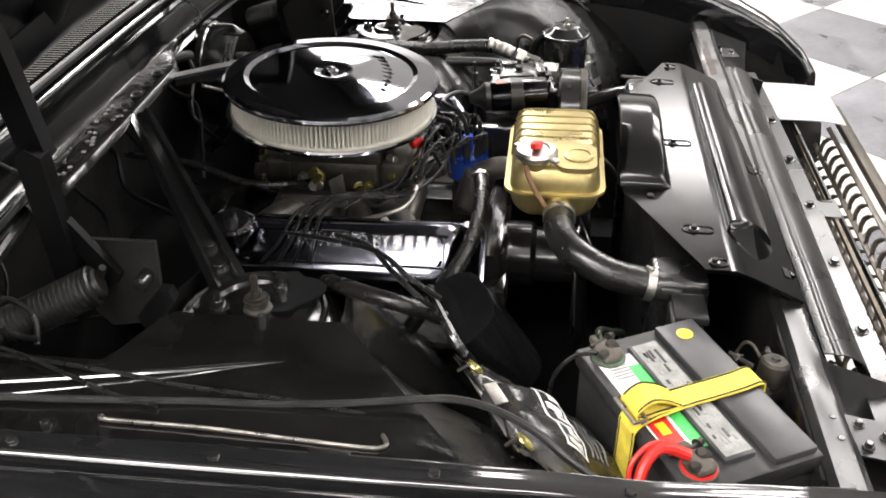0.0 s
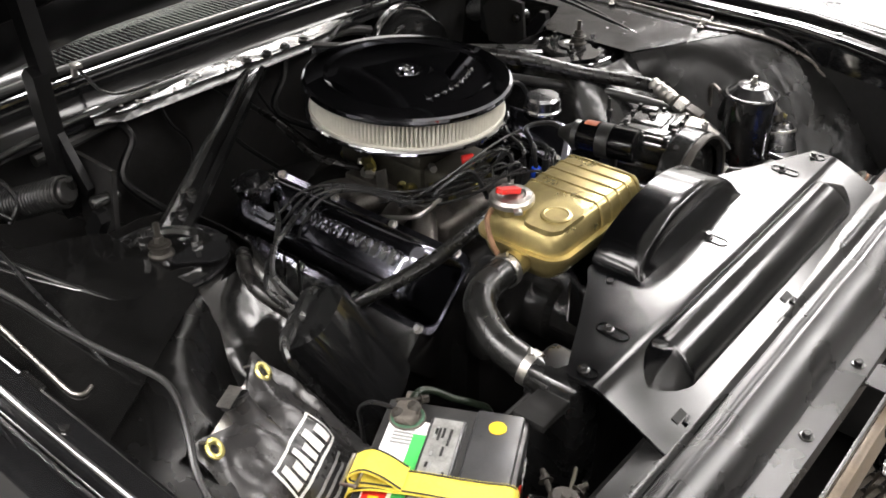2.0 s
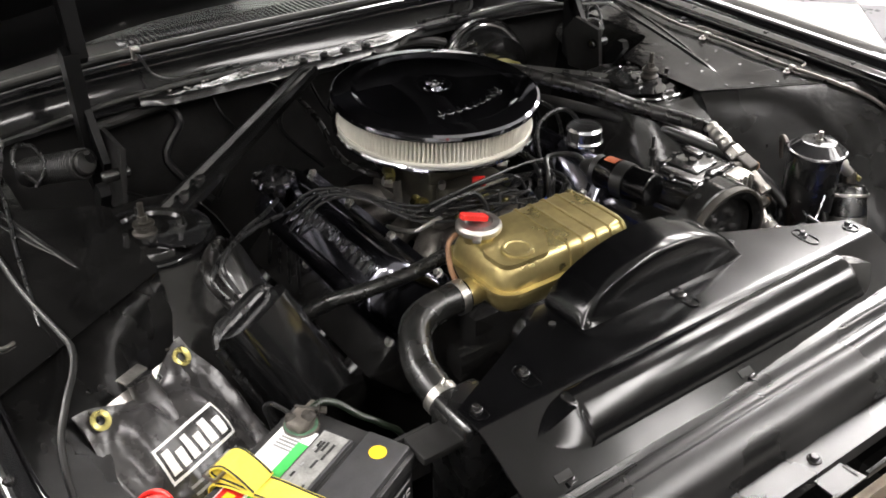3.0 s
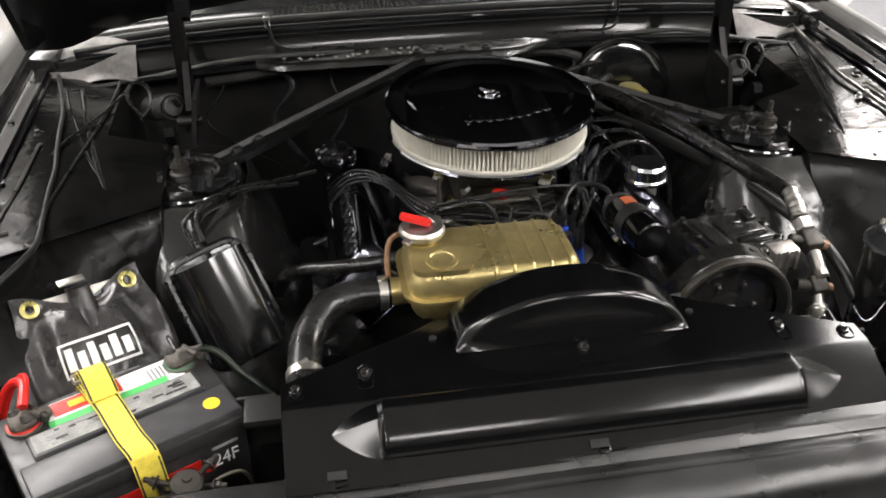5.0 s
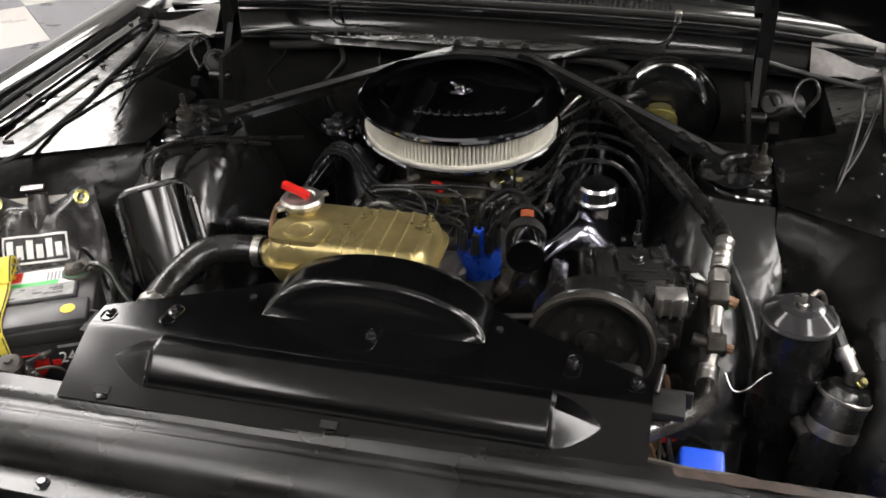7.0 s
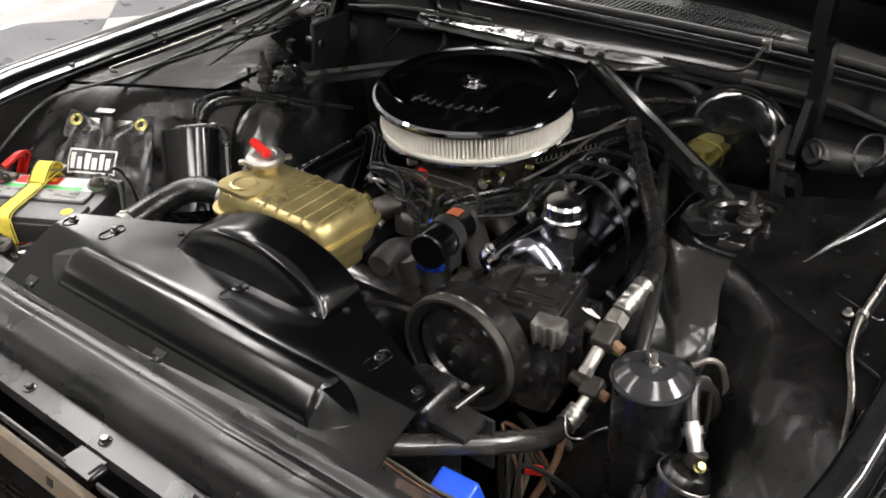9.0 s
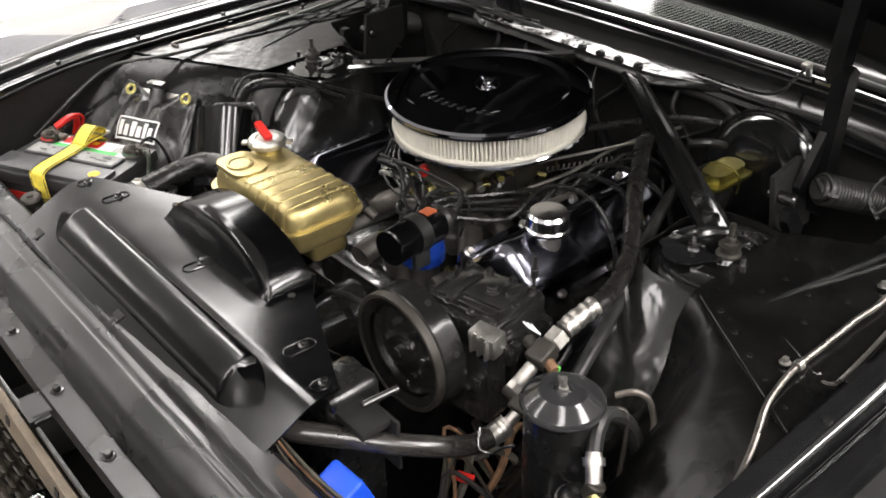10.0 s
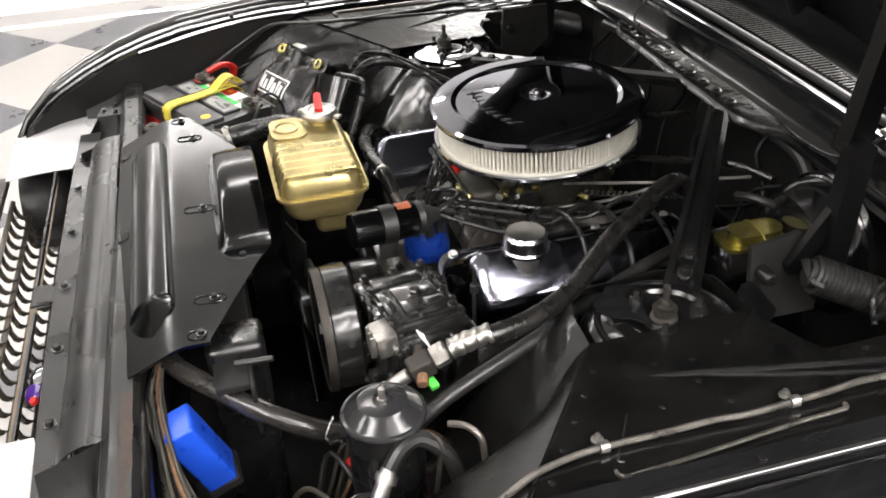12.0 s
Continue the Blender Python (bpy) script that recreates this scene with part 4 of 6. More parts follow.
def tank_shell(z0, z1, grow0, grow1, top):
    """A rounded pan from the seam at z0 to z1; the top carries ribs and a round boss."""
    bm = B()
    out = rounded(TX1 - TX0, TY1 - TY0, 0.03, 7)
    rings = []
    for k in range(9):
        t = k / 8
        zz = z0 + (z1 - z0) * math.sin(t * math.pi / 2)
        inset = grow0 + (grow1 - grow0) * (1 - math.cos(t * math.pi / 2)) ** 1.0
        rings.append([bm.verts.new((TCX + x * (1 - inset / 0.125), TCY + y * (1 - inset / 0.072), zz)) for x, y in out])
    n = len(out)
    for a, b in zip(rings, rings[1:]):
        for i in range(n):
            bm.faces.new((a[i], a[(i + 1) % n], b[(i + 1) % n], b[i]))
    bm.faces.new(rings[-1])
    return bm


part("lower_half", tank_shell(0.862, 0.812, 0.003, 0.030, False), GOLD, tank)
upper = part("upper_half", tank_shell(0.862, 0.900, 0.003, 0.020, True), GOLD, tank)
part("seam_flange", prism([(TCX + x, TCY + y) for x, y in rounded(TX1 - TX0 + 0.010, TY1 - TY0 + 0.010, 0.034, 7)], 0.860, 0.8645, Matrix(), 0.0012), GOLD, tank)
for i in range(5):
    x = -0.072 + 0.026 * i
    arc = [math.pi / 2 * k / 10 for k in range(1, 11)]
    near = [(x, TCY - (0.072 - 0.003 - 0.017 * (1 - math.cos(q))), 0.862 + 0.038 * math.sin(q) - 0.0012) for q in arc]
    far = [(a_, 2 * TCY - b_, c_) for a_, b_, c_ in reversed(near)]
    part("stamped_rib", tube(near + [(x, TCY, 0.8990)] + far, 0.0030, 8, 3), GOLD, upper)
part("boss_plate", prism([(-0.142 + x, 0.165 + y) for x, y in rounded(0.085, 0.062, 0.02, 6)], 0.896, 0.9035, Matrix(), 0.003), GOLD, upper)
part("boss", lathe([(0.023, 0), (0.022, 0.0035), (0.018, 0.0045), (0.016, 0.003), (0, 0.003)], (-0.142, 0.162, 0.9025), n=28, cap=False), GOLD, upper)
part("filler_neck", rod((-0.160, 0.226, 0.885), (-0.160, 0.226, 0.912), 0.022, 24), GOLD, tank)
part("overflow_strap", tube([(-0.188, 0.24, 0.905), (-0.205, 0.235, 0.897), (-0.212, 0.22, 0.87), (-0.21, 0.20, 0.84)], 0.004, 8), COPPER, tank)
part("outlet", rod((-0.185, 0.19, 0.842), (-0.222, 0.187, 0.842), 0.020, 20), GOLD, tank)
part("lower_sump", box((-0.02, 0.215, 0.80), (0.09, 0.07, 0.05), r=0.014, seg=3), GOLD, tank)
cap = part("radiator_cap", lathe([(0.031, 0), (0.0325, 0.002), (0.0325, 0.008), (0.029, 0.0125), (0.02, 0.0135), (0.018, 0.012), (0, 0.012)], (-0.160, 0.226, 0.911), n=36, cap=False), STEEL, tank, "silver radiator cap with a red lever")
for s in (-1, 1):
    part("ear", box((-0.160 + s * 0.022, 0.226 + s * 0.026, 0.915), (0.018, 0.012, 0.006), Euler((0, 0, 0.8)).to_matrix(), r=0.002), STEEL, cap)
part("lever", prism([(-0.022, -0.0065), (0.018, -0.007), (0.021, 0), (0.018, 0.007), (-0.022, 0.0065), (-0.025, 0)], 0, 0.007, plate_at((-0.168, 0.226, 0.929), (1, -0.10, -0.36), (0.34, 0, 1)), 0.0016), RED, cap, "red plastic lever")

elbow = thing("radiator_hose", (-0.30, 0.13, 0.80), "worn black rubber radiator hose bent to an elbow", "radiator hose")
part("hose", tube([(-0.212, 0.188, 0.842), (-0.262, 0.186, 0.842), (-0.305, 0.168, 0.838), (-0.332, 0.12, 0.822), (-0.338, 0.07, 0.812), (-0.342, 0.02, 0.805)], 0.0225, 18, 6), HOSE, elbow)
for p, d in (((-0.222, 0.1875, 0.842), (-1, -0.03, 0)), ((-0.338, 0.062, 0.8105), (0.05, -1, -0.2))):
    cl = part("hose_clamp", lathe([(0.0228, -0.006), (0.0245, -0.006), (0.0245, 0.006), (0.0228, 0.006)], p, d, 28, False), STEEL, elbow, "bright steel hose clamp")
    part("clamp_screw", rod((p[0] + 0.005, p[1] + 0.004, p[2] + 0.024), (p[0] - 0.005, p[1] - 0.004, p[2] + 0.024), 0.0035, 8), STEEL, cl)
part("inlet_stub", rod((-0.342, 0.035, 0.807), (-0.345, -0.01, 0.80), 0.019, 18), RUBBER, elbow)

# ---- engine ----
engine = thing("engine", (0, 0.55, 0.30), "black V8 engine block with aluminium intake manifold", "engine")
part("block", box((0, 0.55, 0.50), (0.36, 0.46, 0.34), r=0.03), CAST, engine)
part("timing_cover", box((0, 0.30, 0.56), (0.26, 0.06, 0.30), r=0.03), CAST, engine)
part("water_pump", merge(rod((0, 0.30, 0.63), (0, 0.22, 0.63), 0.06, 24, edge=0.01), box((-0.10, 0.29, 0.62), (0.12, 0.05, 0.07), r=0.015)), CAST, engine)
part("bell_housing", lathe([(0.2, 0), (0.19, 0.06), (0.12, 0.2)], (0, 0.78, 0.52), (0, 1, 0), 24), CAST, engine)
for s in (-1, 1):
    rot = Euler((0, s * radians(45), 0)).to_matrix()
    part("cylinder_head", box((s * 0.195, 0.55, 0.655), (0.17, 0.45, 0.11), rot, r=0.012), CAST, engine)
    man = part("exhaust_manifold", box((s * 0.31, 0.55, 0.585), (0.07, 0.40, 0.06), r=0.02), CAST, engine)
    for k in range(4):
        part("port", rod((s * 0.26, 0.39 + 0.107 * k, 0.62), (s * 0.32, 0.39 + 0.107 * k, 0.59), 0.022, 14), CAST, man)

# intake manifold: plenum with curved runners
man = part("intake_manifold", box((0.0, 0.555, 0.725), (0.15, 0.26, 0.05), r=0.015, seg=3), ALUM, engine, "dull cast aluminium intake manifold")
for s in (-1, 1):
    for k in range(4):
        y = 0.40 + 0.105 * k
        part("runner", tube([(s * 0.04, 0.50 + 0.035 * k, 0.735), (s * 0.095, (y + 0.50 + 0.035 * k) / 2, 0.745), (s * 0.15, y, 0.715)], 0.022, 14, 5), ALUM, man)
    part("rail", box((s * 0.135, 0.555, 0.705), (0.05, 0.43, 0.025), Euler((0, s * 0.6, 0)).to_matrix(), r=0.005), ALUM, man)
part("thermostat_housing", merge(rod((0.045, 0.345, 0.70), (0.045, 0.325, 0.77), 0.030, 20, edge=0.006), tube([(0.045, 0.33, 0.765), (0.045, 0.29, 0.78), (0.05, 0.25, 0.775)], 0.02, 14)), ALUM, man)

# carburettor
carb = thing("carburettor", (0.01, 0.56, 0.755), "stained zinc and brass carburettor under the air cleaner", "carburettor")
part("base_plate", box((0.01, 0.56, 0.765), (0.17, 0.20, 0.02), r=0.004), ALUM, carb)
cbody = part("main_body", box((0.01, 0.565, 0.80), (0.135, 0.15, 0.06), r=0.01), CARB, carb)
part("air_horn", box((0.01, 0.57, 0.843), (0.15, 0.17, 0.028), r=0.008), CARB, carb)
part("throat", rod((0.01, 0.575, 0.85), (0.01, 0.575, 0.89), 0.064, 32), CARB, carb)
for y, sgn in ((0.465, -1), (0.665, 1)):
    bowl = part("float_bowl", box((0.01, y, 0.805), (0.125, 0.055, 0.055), r=0.012, seg=3), CARB, carb, "yellowish fuel bowl")
    for dx in (-0.05, 0.05):
        for dz in (-0.018, 0.018):
            part("bowl_screw", hexhead((0.01 + dx, y + sgn * 0.0275, 0.805 + dz), (0, sgn, 0), 0.006, 0.008), BRASS, bowl)
    part("sight_plug", hexhead((0.01, y + sgn * 0.0275, 0.812), (0, sgn, 0), 0.010, 0.013, 0.01), BRASS, bowl)
rc = random.Random(11)
for i in range(14):
    a = rc.uniform(0, 2 * math.pi)
    p = Vector((0.01 + 0.085 * math.cos(a), 0.565 + 0.105 * math.sin(a), rc.uniform(0.775, 0.85)))
    d = Vector((math.cos(a), math.sin(a), rc.uniform(-0.2, 0.3)))
    part("fitting", hexhead(p, d, rc.uniform(0.006, 0.010), 0.011, rc.uniform(0.01, 0.018)), rc.choice((BRASS, BRASS, STEEL, CARB)), cbody)
part("throttle_lever", prism([(-0.01, -0.03), (0.012, -0.03), (0.02, 0.02), (-0.004, 0.034)], -0.0015, 0.0015, plate_at((-0.085, 0.55, 0.79), (0, 1, 0), (1, 0, 0))), STEEL, cbody)
part("choke_housing", rod((0.08, 0.52, 0.82), (0.115, 0.52, 0.82), 0.026, 24, edge=0.004), BAY, cbody)
part("red_fitting", rod((-0.01, 0.44, 0.845), (0.006, 0.425, 0.848), 0.009, 12, edge=0.002), RED, cbody, "small red anodised fitting")
part("fuel_line", tube([(-0.06, 0.44, 0.80), (-0.10, 0.42, 0.81), (-0.13, 0.44, 0.79), (-0.13, 0.52, 0.76)], 0.004, 8), STEEL, cbody)

# air cleaner
AX, AY = 0.007, 0.571
cleaner = thing("air_cleaner", (AX, AY, 0.882), "round chrome topped air cleaner with pleated paper filter", "air cleaner")
part("base_pan", lathe([(0.066, -0.018), (0.078, -0.016), (0.12, -0.004), (0.165, -0.006), (0.1755, -0.002), (0.1765, 0.003), (0.1750, 0.006), (0.170, 0.006), (0.168, 0.003), (0.06, 0.003)], (AX, AY, 0.888), n=96, cap=False), CHROME, cleaner, "chrome base pan")


def pleats():
    bm = B()
    n = 150
    lo, hi = [], []
    for i in range(n):
        for k, r in ((0.0, 0.146), (0.22, 0.1645), (0.5, 0.1668), (0.78, 0.1645)):
            a = 2 * math.pi * (i + k) / n
            lo.append(bm.verts.new((AX + r * math.cos(a), AY + r * math.sin(a), 0.891)))
            hi.append(bm.verts.new((AX + r * math.cos(a), AY + r * math.sin(a), 0.945)))
    for i in range(4 * n):
        j = (i + 1) % (4 * n)
        bm.faces.new((lo[i], lo[j], hi[j], hi[i]))
    return bm


element = part("filter_element", pleats(), PAPER, cleaner, "cream pleated filter paper", 10)
for z in (0.893, 0.944):
    part("element_ring", lathe([(0.150, -0.004), (0.1685, -0.004), (0.1685, 0.004), (0.150, 0.004)], (AX, AY, z), n=80, cap=False), PAPER, element)
lid = part("lid", lathe([(0.172, 0.9375), (0.1765, 0.9385), (0.1785, 0.9425), (0.1775, 0.9475), (0.173, 0.9505), (0.160, 0.9525), (0.146, 0.9545), (0.1425, 0.9548), (0.1385, 0.9525), (0.1345, 0.9505), (0.128, 0.9510), (0.09, 0.9545), (0.05, 0.957), (0.03, 0.9578), (0.024, 0.957), (0.018, 0.9545), (0.0, 0.954)], (AX, AY, 0), n=128, cap=False), DCHROME, cleaner, "dark mirror chrome lid with a stepped rim", 20)
wing = part("wing_nut", lathe([(0.011, 0), (0.011, 0.003), (0.007, 0.004), (0.006, 0.008), (0.004, 0.009)], (AX, AY, 0.9545), n=16), CHROME, cleaner)
for s in (-1, 1):
    part("wing", prism([(0, 0), (0.012, 0.002), (0.015, 0.007), (0.010, 0.008), (0.002, 0.005)], -0.0014, 0.0014, plate_at((AX + s * 0.004, AY, 0.958), (s, 0.25, 0), (0.25 * -s, 1, 0)), 0.0006), CHROME, wing)
# embossed maker's script, kept as plain raised strokes
for k in range(9):
    u = k / 8
    c = Vector((lerp(-0.045, 0.088, u), lerp(0.482, 0.505, u) - 0.012 * math.sin(math.pi * u), 0.9531))
    h = (0.034, 0.02, 0.028, 0.016, 0.03, 0.018, 0.022, 0.018, 0.03)[k]
    part("embossed_stroke", tube([c + Vector((-0.004, -h * 0.45, -0.001)), c + Vector((0.0, -h * 0.1, 0.0008)), c + Vector((0.003, h * 0.3, 0.0008)), c + Vector((0.006, h * 0.55, -0.001))], 0.0013, 8, 4), GLOSS, lid)
    part("embossed_stroke", tube([c + Vector((-0.007, -0.004, 0)), c + Vector((-0.001, -0.009, 0.0006)), c + Vector((0.007, -0.002, 0))], 0.0013, 8, 4), GLOSS, lid)


# the cleaner leans forward by two and a half degrees
cleaner.location, cleaner.rotation_euler, cleaner.scale = (0.0075, 0.5762, 0.8922), (radians(2.46), radians(0.33), 0), (1.01, 1.01, 1.01)


# valve covers
def valve_cover(s, y0, y1, o, height, material, label):
    th = thing("valve_cover", (o[0], (y0 + y1) / 2, o[2] - 0.05), label, "valve cover", "valve covers")
    n = Vector((s * 0.707, 0, 0.707))
    m = plate_at((o[0], (y0 + y1) / 2, o[2]), (0, s * 1.0, 0), n)
    L = y1 - y0
    part("flange", prism(rounded(L, 0.142, 0.022), -0.003, 0.005, m, 0.0015), material, th)
    bm = B()
    rings = []
    for ins, end, h in ((0.004, 0.004, 0.004), (0.007, 0.018, height * 0.5), (0.011, 0.030, height * 0.74), (0.015, 0.037, height * 0.86), (0.021, 0.045, height * 0.94), (0.028, 0.053, height * 0.985), (0.035, 0.060, height)):
        rings.append([bm.verts.new(m @ Vector((x, y, h))) for x, y in rounded(L - 2 * end, 0.130 - 2 * ins, 0.024, 6)])
    cnt = len(rings[0])
    for a, b in zip(rings, rings[1:]):
        for i in range(cnt):
            bm.faces.new((a[i], a[(i + 1) % cnt], b[(i + 1) % cnt], b[i]))
    bm.faces.new(rings[-1])
    body = part("cover", bm, material, th, "", 50)
    for k in range(4):
        for side in (-1, 1):
            p = m @ Vector(((k - 1.5) * L * 0.29, side * 0.066, 0.005))
            part("cover_bolt", hexhead(p, n, 0.006, 0.008), STEEL, th)
    return th, body, m


vl, vlb, ML = valve_cover(-1, 0.300, 0.765, (-0.199, 0, 0.728), 0.090, MIRROR, "dark polished valve cover with raised bare lettering")
# raised words; the maker's mark stays as plain bars
part("raised_word", letters("POWERED BY", 0.030, ML @ pose(0.022, 0.013, 0.090), 0.0035, squeeze=0.78), BARE, vlb, "bare raised lettering")
for k in range(4):
    part("raised_mark", prism(rounded(0.013, 0.024, 0.005), 0.088, 0.0945, ML @ pose(0.105 + 0.018 * k, 0.013, 0), 0.0022, 3), BARE, vlb)
part("rim_line", tube([ML @ Vector((x + 0.015, y + 0.003, 0.0895)) for x, y in rounded(0.315, 0.050, 0.012, 3)], 0.0022, 6, 2), DCHROME, vlb)
oc = thing("oil_filler_cap", (-0.258, 0.68, 0.785), "black oil filler cap with bright knurled edge", "oil cap")
part("neck", rod((-0.246, 0.681, 0.785), (-0.258, 0.681, 0.815), 0.022, 20), BAY, oc)
part("cap", lathe([(0.033, 0), (0.035, 0.004), (0.035, 0.016), (0.028, 0.021), (0.012, 0.021), (0.010, 0.034), (0, 0.034)], (-0.258, 0.681, 0.812), (-0.15, 0, 1), 12, False), GLOSS, oc)
for k in range(9):
    a = 2 * math.pi * k / 9
    part("knurl", box((-0.259 + 0.034 * math.cos(a), 0.681 + 0.034 * math.sin(a), 0.823), (0.010, 0.012, 0.010), Euler((0, 0, a)).to_matrix(), r=0.002), CHROME, oc)
vr, vrb, MR = valve_cover(1, 0.345, 0.765, (0.222, 0, 0.742), 0.085, MIRROR, "dark mirror finish valve cover")
br = thing("breather_cap", (0.262, 0.464, 0.81), "chrome breather cap on the valve cover", "breather cap")
part("stem", rod((0.262, 0.464, 0.80), (0.262, 0.464, 0.835), 0.021, 24), STEEL, br)
part("cap", lathe([(0.024, -0.004), (0.034, 0.0), (0.0365, 0.003), (0.0365, 0.007), (0.034, 0.010), (0.033, 0.028), (0.029, 0.033), (0, 0.034)], (0.262, 0.464, 0.832), n=36, cap=False), SOFTCHROME, br)
dip = thing("dipstick", (0.34, 0.36, 0.70), "thin black dipstick tube with a small stop", "dipstick")
part("stick", tube([(0.335, 0.358, 0.62), (0.334, 0.36, 0.80), (0.334, 0.362, 0.862)], 0.0028, 8), RUBBER, dip)
part("stop", rod((0.334, 0.361, 0.825), (0.334, 0.361, 0.84), 0.006, 10, edge=0.001), RUBBER, dip)

# distributor, coil and plug wires
dist = thing("distributor", (0.085, 0.345, 0.70), "ignition distributor with a bright blue cap", "distributor")
part("shaft_housing", rod((0.085, 0.355, 0.66), (0.085, 0.352, 0.745), 0.026, 20), ALUM, dist)
dcap = part("distributor_cap", lathe([(0.038, 0), (0.039, 0.012), (0.037, 0.03), (0.034, 0.042), (0.02, 0.046), (0, 0.046)], (0.085, 0.352, 0.745), n=28, cap=False), DBLUE, dist, "blue plastic distributor cap")
DT = []
for k in range(8):
    a = 2 * math.pi * k / 8
    p = Vector((0.085 + 0.029 * math.cos(a), 0.352 + 0.029 * math.sin(a), 0.782))
    part("terminal_tower", rod(p, p + Vector((0, 0, 0.022)), 0.0075, 12, edge=0.001), DBLUE, dcap)
    part("wire_boot", rod(p + Vector((0, 0, 0.012)), p + Vector((0, 0, 0.045)), 0.0085, 10, r2=0.006), RUBBER, dcap)
    DT.append(p + Vector((0, 0, 0.043)))
part("centre_tower", rod((0.085, 0.352, 0.79), (0.085, 0.352, 0.822), 0.009, 12, edge=0.001), BLUE, dcap)

coil = thing("ignition_coil", (0.165, 0.28, 0.82), "black cylindrical ignition coil with an orange sticker", "ignition coil")
ca, cb = Vector((0.180, 0.215, 0.867)), Vector((0.163, 0.335, 0.862))
cd = (cb - ca).normalized()
part("can", lathe([(0.026, 0), (0.0285, 0.002), (0.0285, 0.10), (0.026, 0.104)], ca, cd, 32), SATIN, coil)
part("cap_end", lathe([(0.025, 0), (0.027, 0.01), (0.018, 0.02), (0.011, 0.035), (0.009, 0.04)], ca + cd * 0.103, cd, 24), RUBBER, coil)
part("clamp_band", lathe([(0.0288, 0), (0.0303, 0), (0.0303, 0.022), (0.0288, 0.022)], ca + cd * 0.045, cd, 32, False), RUBBER, coil)
part("bracket_foot", box((0.185, 0.27, 0.838), (0.012, 0.03, 0.05), r=0.003), RUBBER, coil)
st = cd.cross(Vector((0, 0, 1))).normalized()
up = st.cross(cd)


def coil_sticker(u, v):
    a = radians(lerp(-18, 22, u))
    return ca + cd * lerp(0.072, 0.094, v) + (st * math.sin(a) + up * math.cos(a)) * 0.0294


part("sticker", sheet(coil_sticker, 8, 2, 0.0004), ORANGE, coil, "orange and black sticker")

wires = thing("plug_wires", (0.0, 0.42, 0.80), "bundle of black spark plug wires", "plug wires", kind="stuff")
wr = random.Random(7)
for k in range(4):
    part("plug_wire", tube([DT[3 + k % 3], DT[3 + k % 3] + Vector((-0.015, 0.0, 0.012)), (-0.02, 0.385 + 0.012 * k, 0.812 + 0.003 * k), (-0.12, 0.43 + 0.013 * k, 0.81 + 0.004 * k), (-0.18, 0.51 + 0.012 * k, 0.835), (-0.228, 0.545 + 0.014 * k, 0.832), (-0.268, 0.555 + 0.018 * k, 0.80), (-0.283, 0.56 + 0.03 * k, 0.75), (-0.285, 0.56 + 0.04 * k, 0.66)], 0.0026, 8, 6), WIRE, wires)
for k in range(4):
    y = 0.44 + 0.095 * k
    part("plug_wire", tube([DT[(k - 1) % 8], DT[(k - 1) % 8] + Vector((0.01, 0.01, 0.02)), (0.14, 0.40 + 0.03 * k, 0.825 + 0.004 * k), (0.17, 0.47 + 0.06 * k, 0.81), (0.20, 0.52 + 0.07 * k, 0.86 - 0.004 * k), (0.28, 0.54 + 0.07 * k, 0.865 - 0.01 * k), (0.335, 0.54 + 0.07 * k, 0.80), (0.35, 0.53 + 0.07 * k, 0.68)], 0.0042, 8, 6), WIRE, wires)
for k in range(7):
    x0, y0 = wr.uniform(-0.02, 0.14), wr.uniform(0.36, 0.42)
    part("loom_wire", tube([(x0, y0, 0.79), (x0 + wr.uniform(-0.05, 0.05), y0 + 0.02, 0.83 + wr.uniform(0, 0.03)), (wr.uniform(-0.12, 0.12), 0.42, 0.82 + wr.uniform(-0.02, 0.03)), (wr.uniform(-0.15, 0.16), 0.47, 0.80), (wr.uniform(-0.14, 0.16), 0.55, 0.76)], wr.choice((0.0025, 0.003, 0.0042)), 7, 5), WIRE, wires)
part("coil_lead", tube([cb + cd * 0.01, cb + cd * 0.04 + Vector((0, 0, 0.012)), (0.12, 0.40, 0.87), (0.09, 0.365, 0.86), (0.085, 0.352, 0.82)], 0.0042, 8), WIRE, wires)

# throttle linkage and small lines round the intake
link = thing("throttle_linkage", (0.08, 0.60, 0.80), "bright throttle rod and small lines beside the carburettor", "linkage")
part("throttle_rod", rod((0.075, 0.60, 0.825), (0.215, 0.80, 0.862), 0.0028, 10), STEEL, link)
part("return_spring", tube([Vector((0.10, 0.63, 0.815)) + Vector((0.10, 0.13, 0.02)) * (i / 120) + 0.005 * Vector((0, math.cos(i * 0.9), math.sin(i * 0.9))) for i in range(121)], 0.0009, 5, 1), STEEL, link)
part("kickdown_rod", tube([(0.09, 0.57, 0.79), (0.13, 0.66, 0.81), (0.16, 0.76, 0.84), (0.20, 0.88, 0.85)], 0.003, 8), STEEL, link)
part("vacuum_tube", tube([(-0.07, 0.60, 0.80), (-0.11, 0.63, 0.815), (-0.12, 0.70, 0.82), (-0.10, 0.80, 0.84), (-0.08, 0.92, 0.84)], 0.0055, 10), SLICK, link)
part("vacuum_tube", tube([(0.05, 0.65, 0.80), (0.06, 0.72, 0.84), (0.12, 0.78, 0.86), (0.22, 0.83, 0.89), (0.30, 0.85, 0.90)], 0.0065, 10), SLICK, link)
gr = random.Random(21)
for k in range(16):
    s_ = -1 if k % 2 else 1
    part("manifold_bolt", hexhead((s_ * gr.uniform(0.115, 0.15), 0.38 + 0.045 * (k // 2), 0.722), (s_ * 0.5, 0, 0.85), 0.006, 0.010, 0.008), gr.choice((STEEL, BROWNM, BRASS)), link)
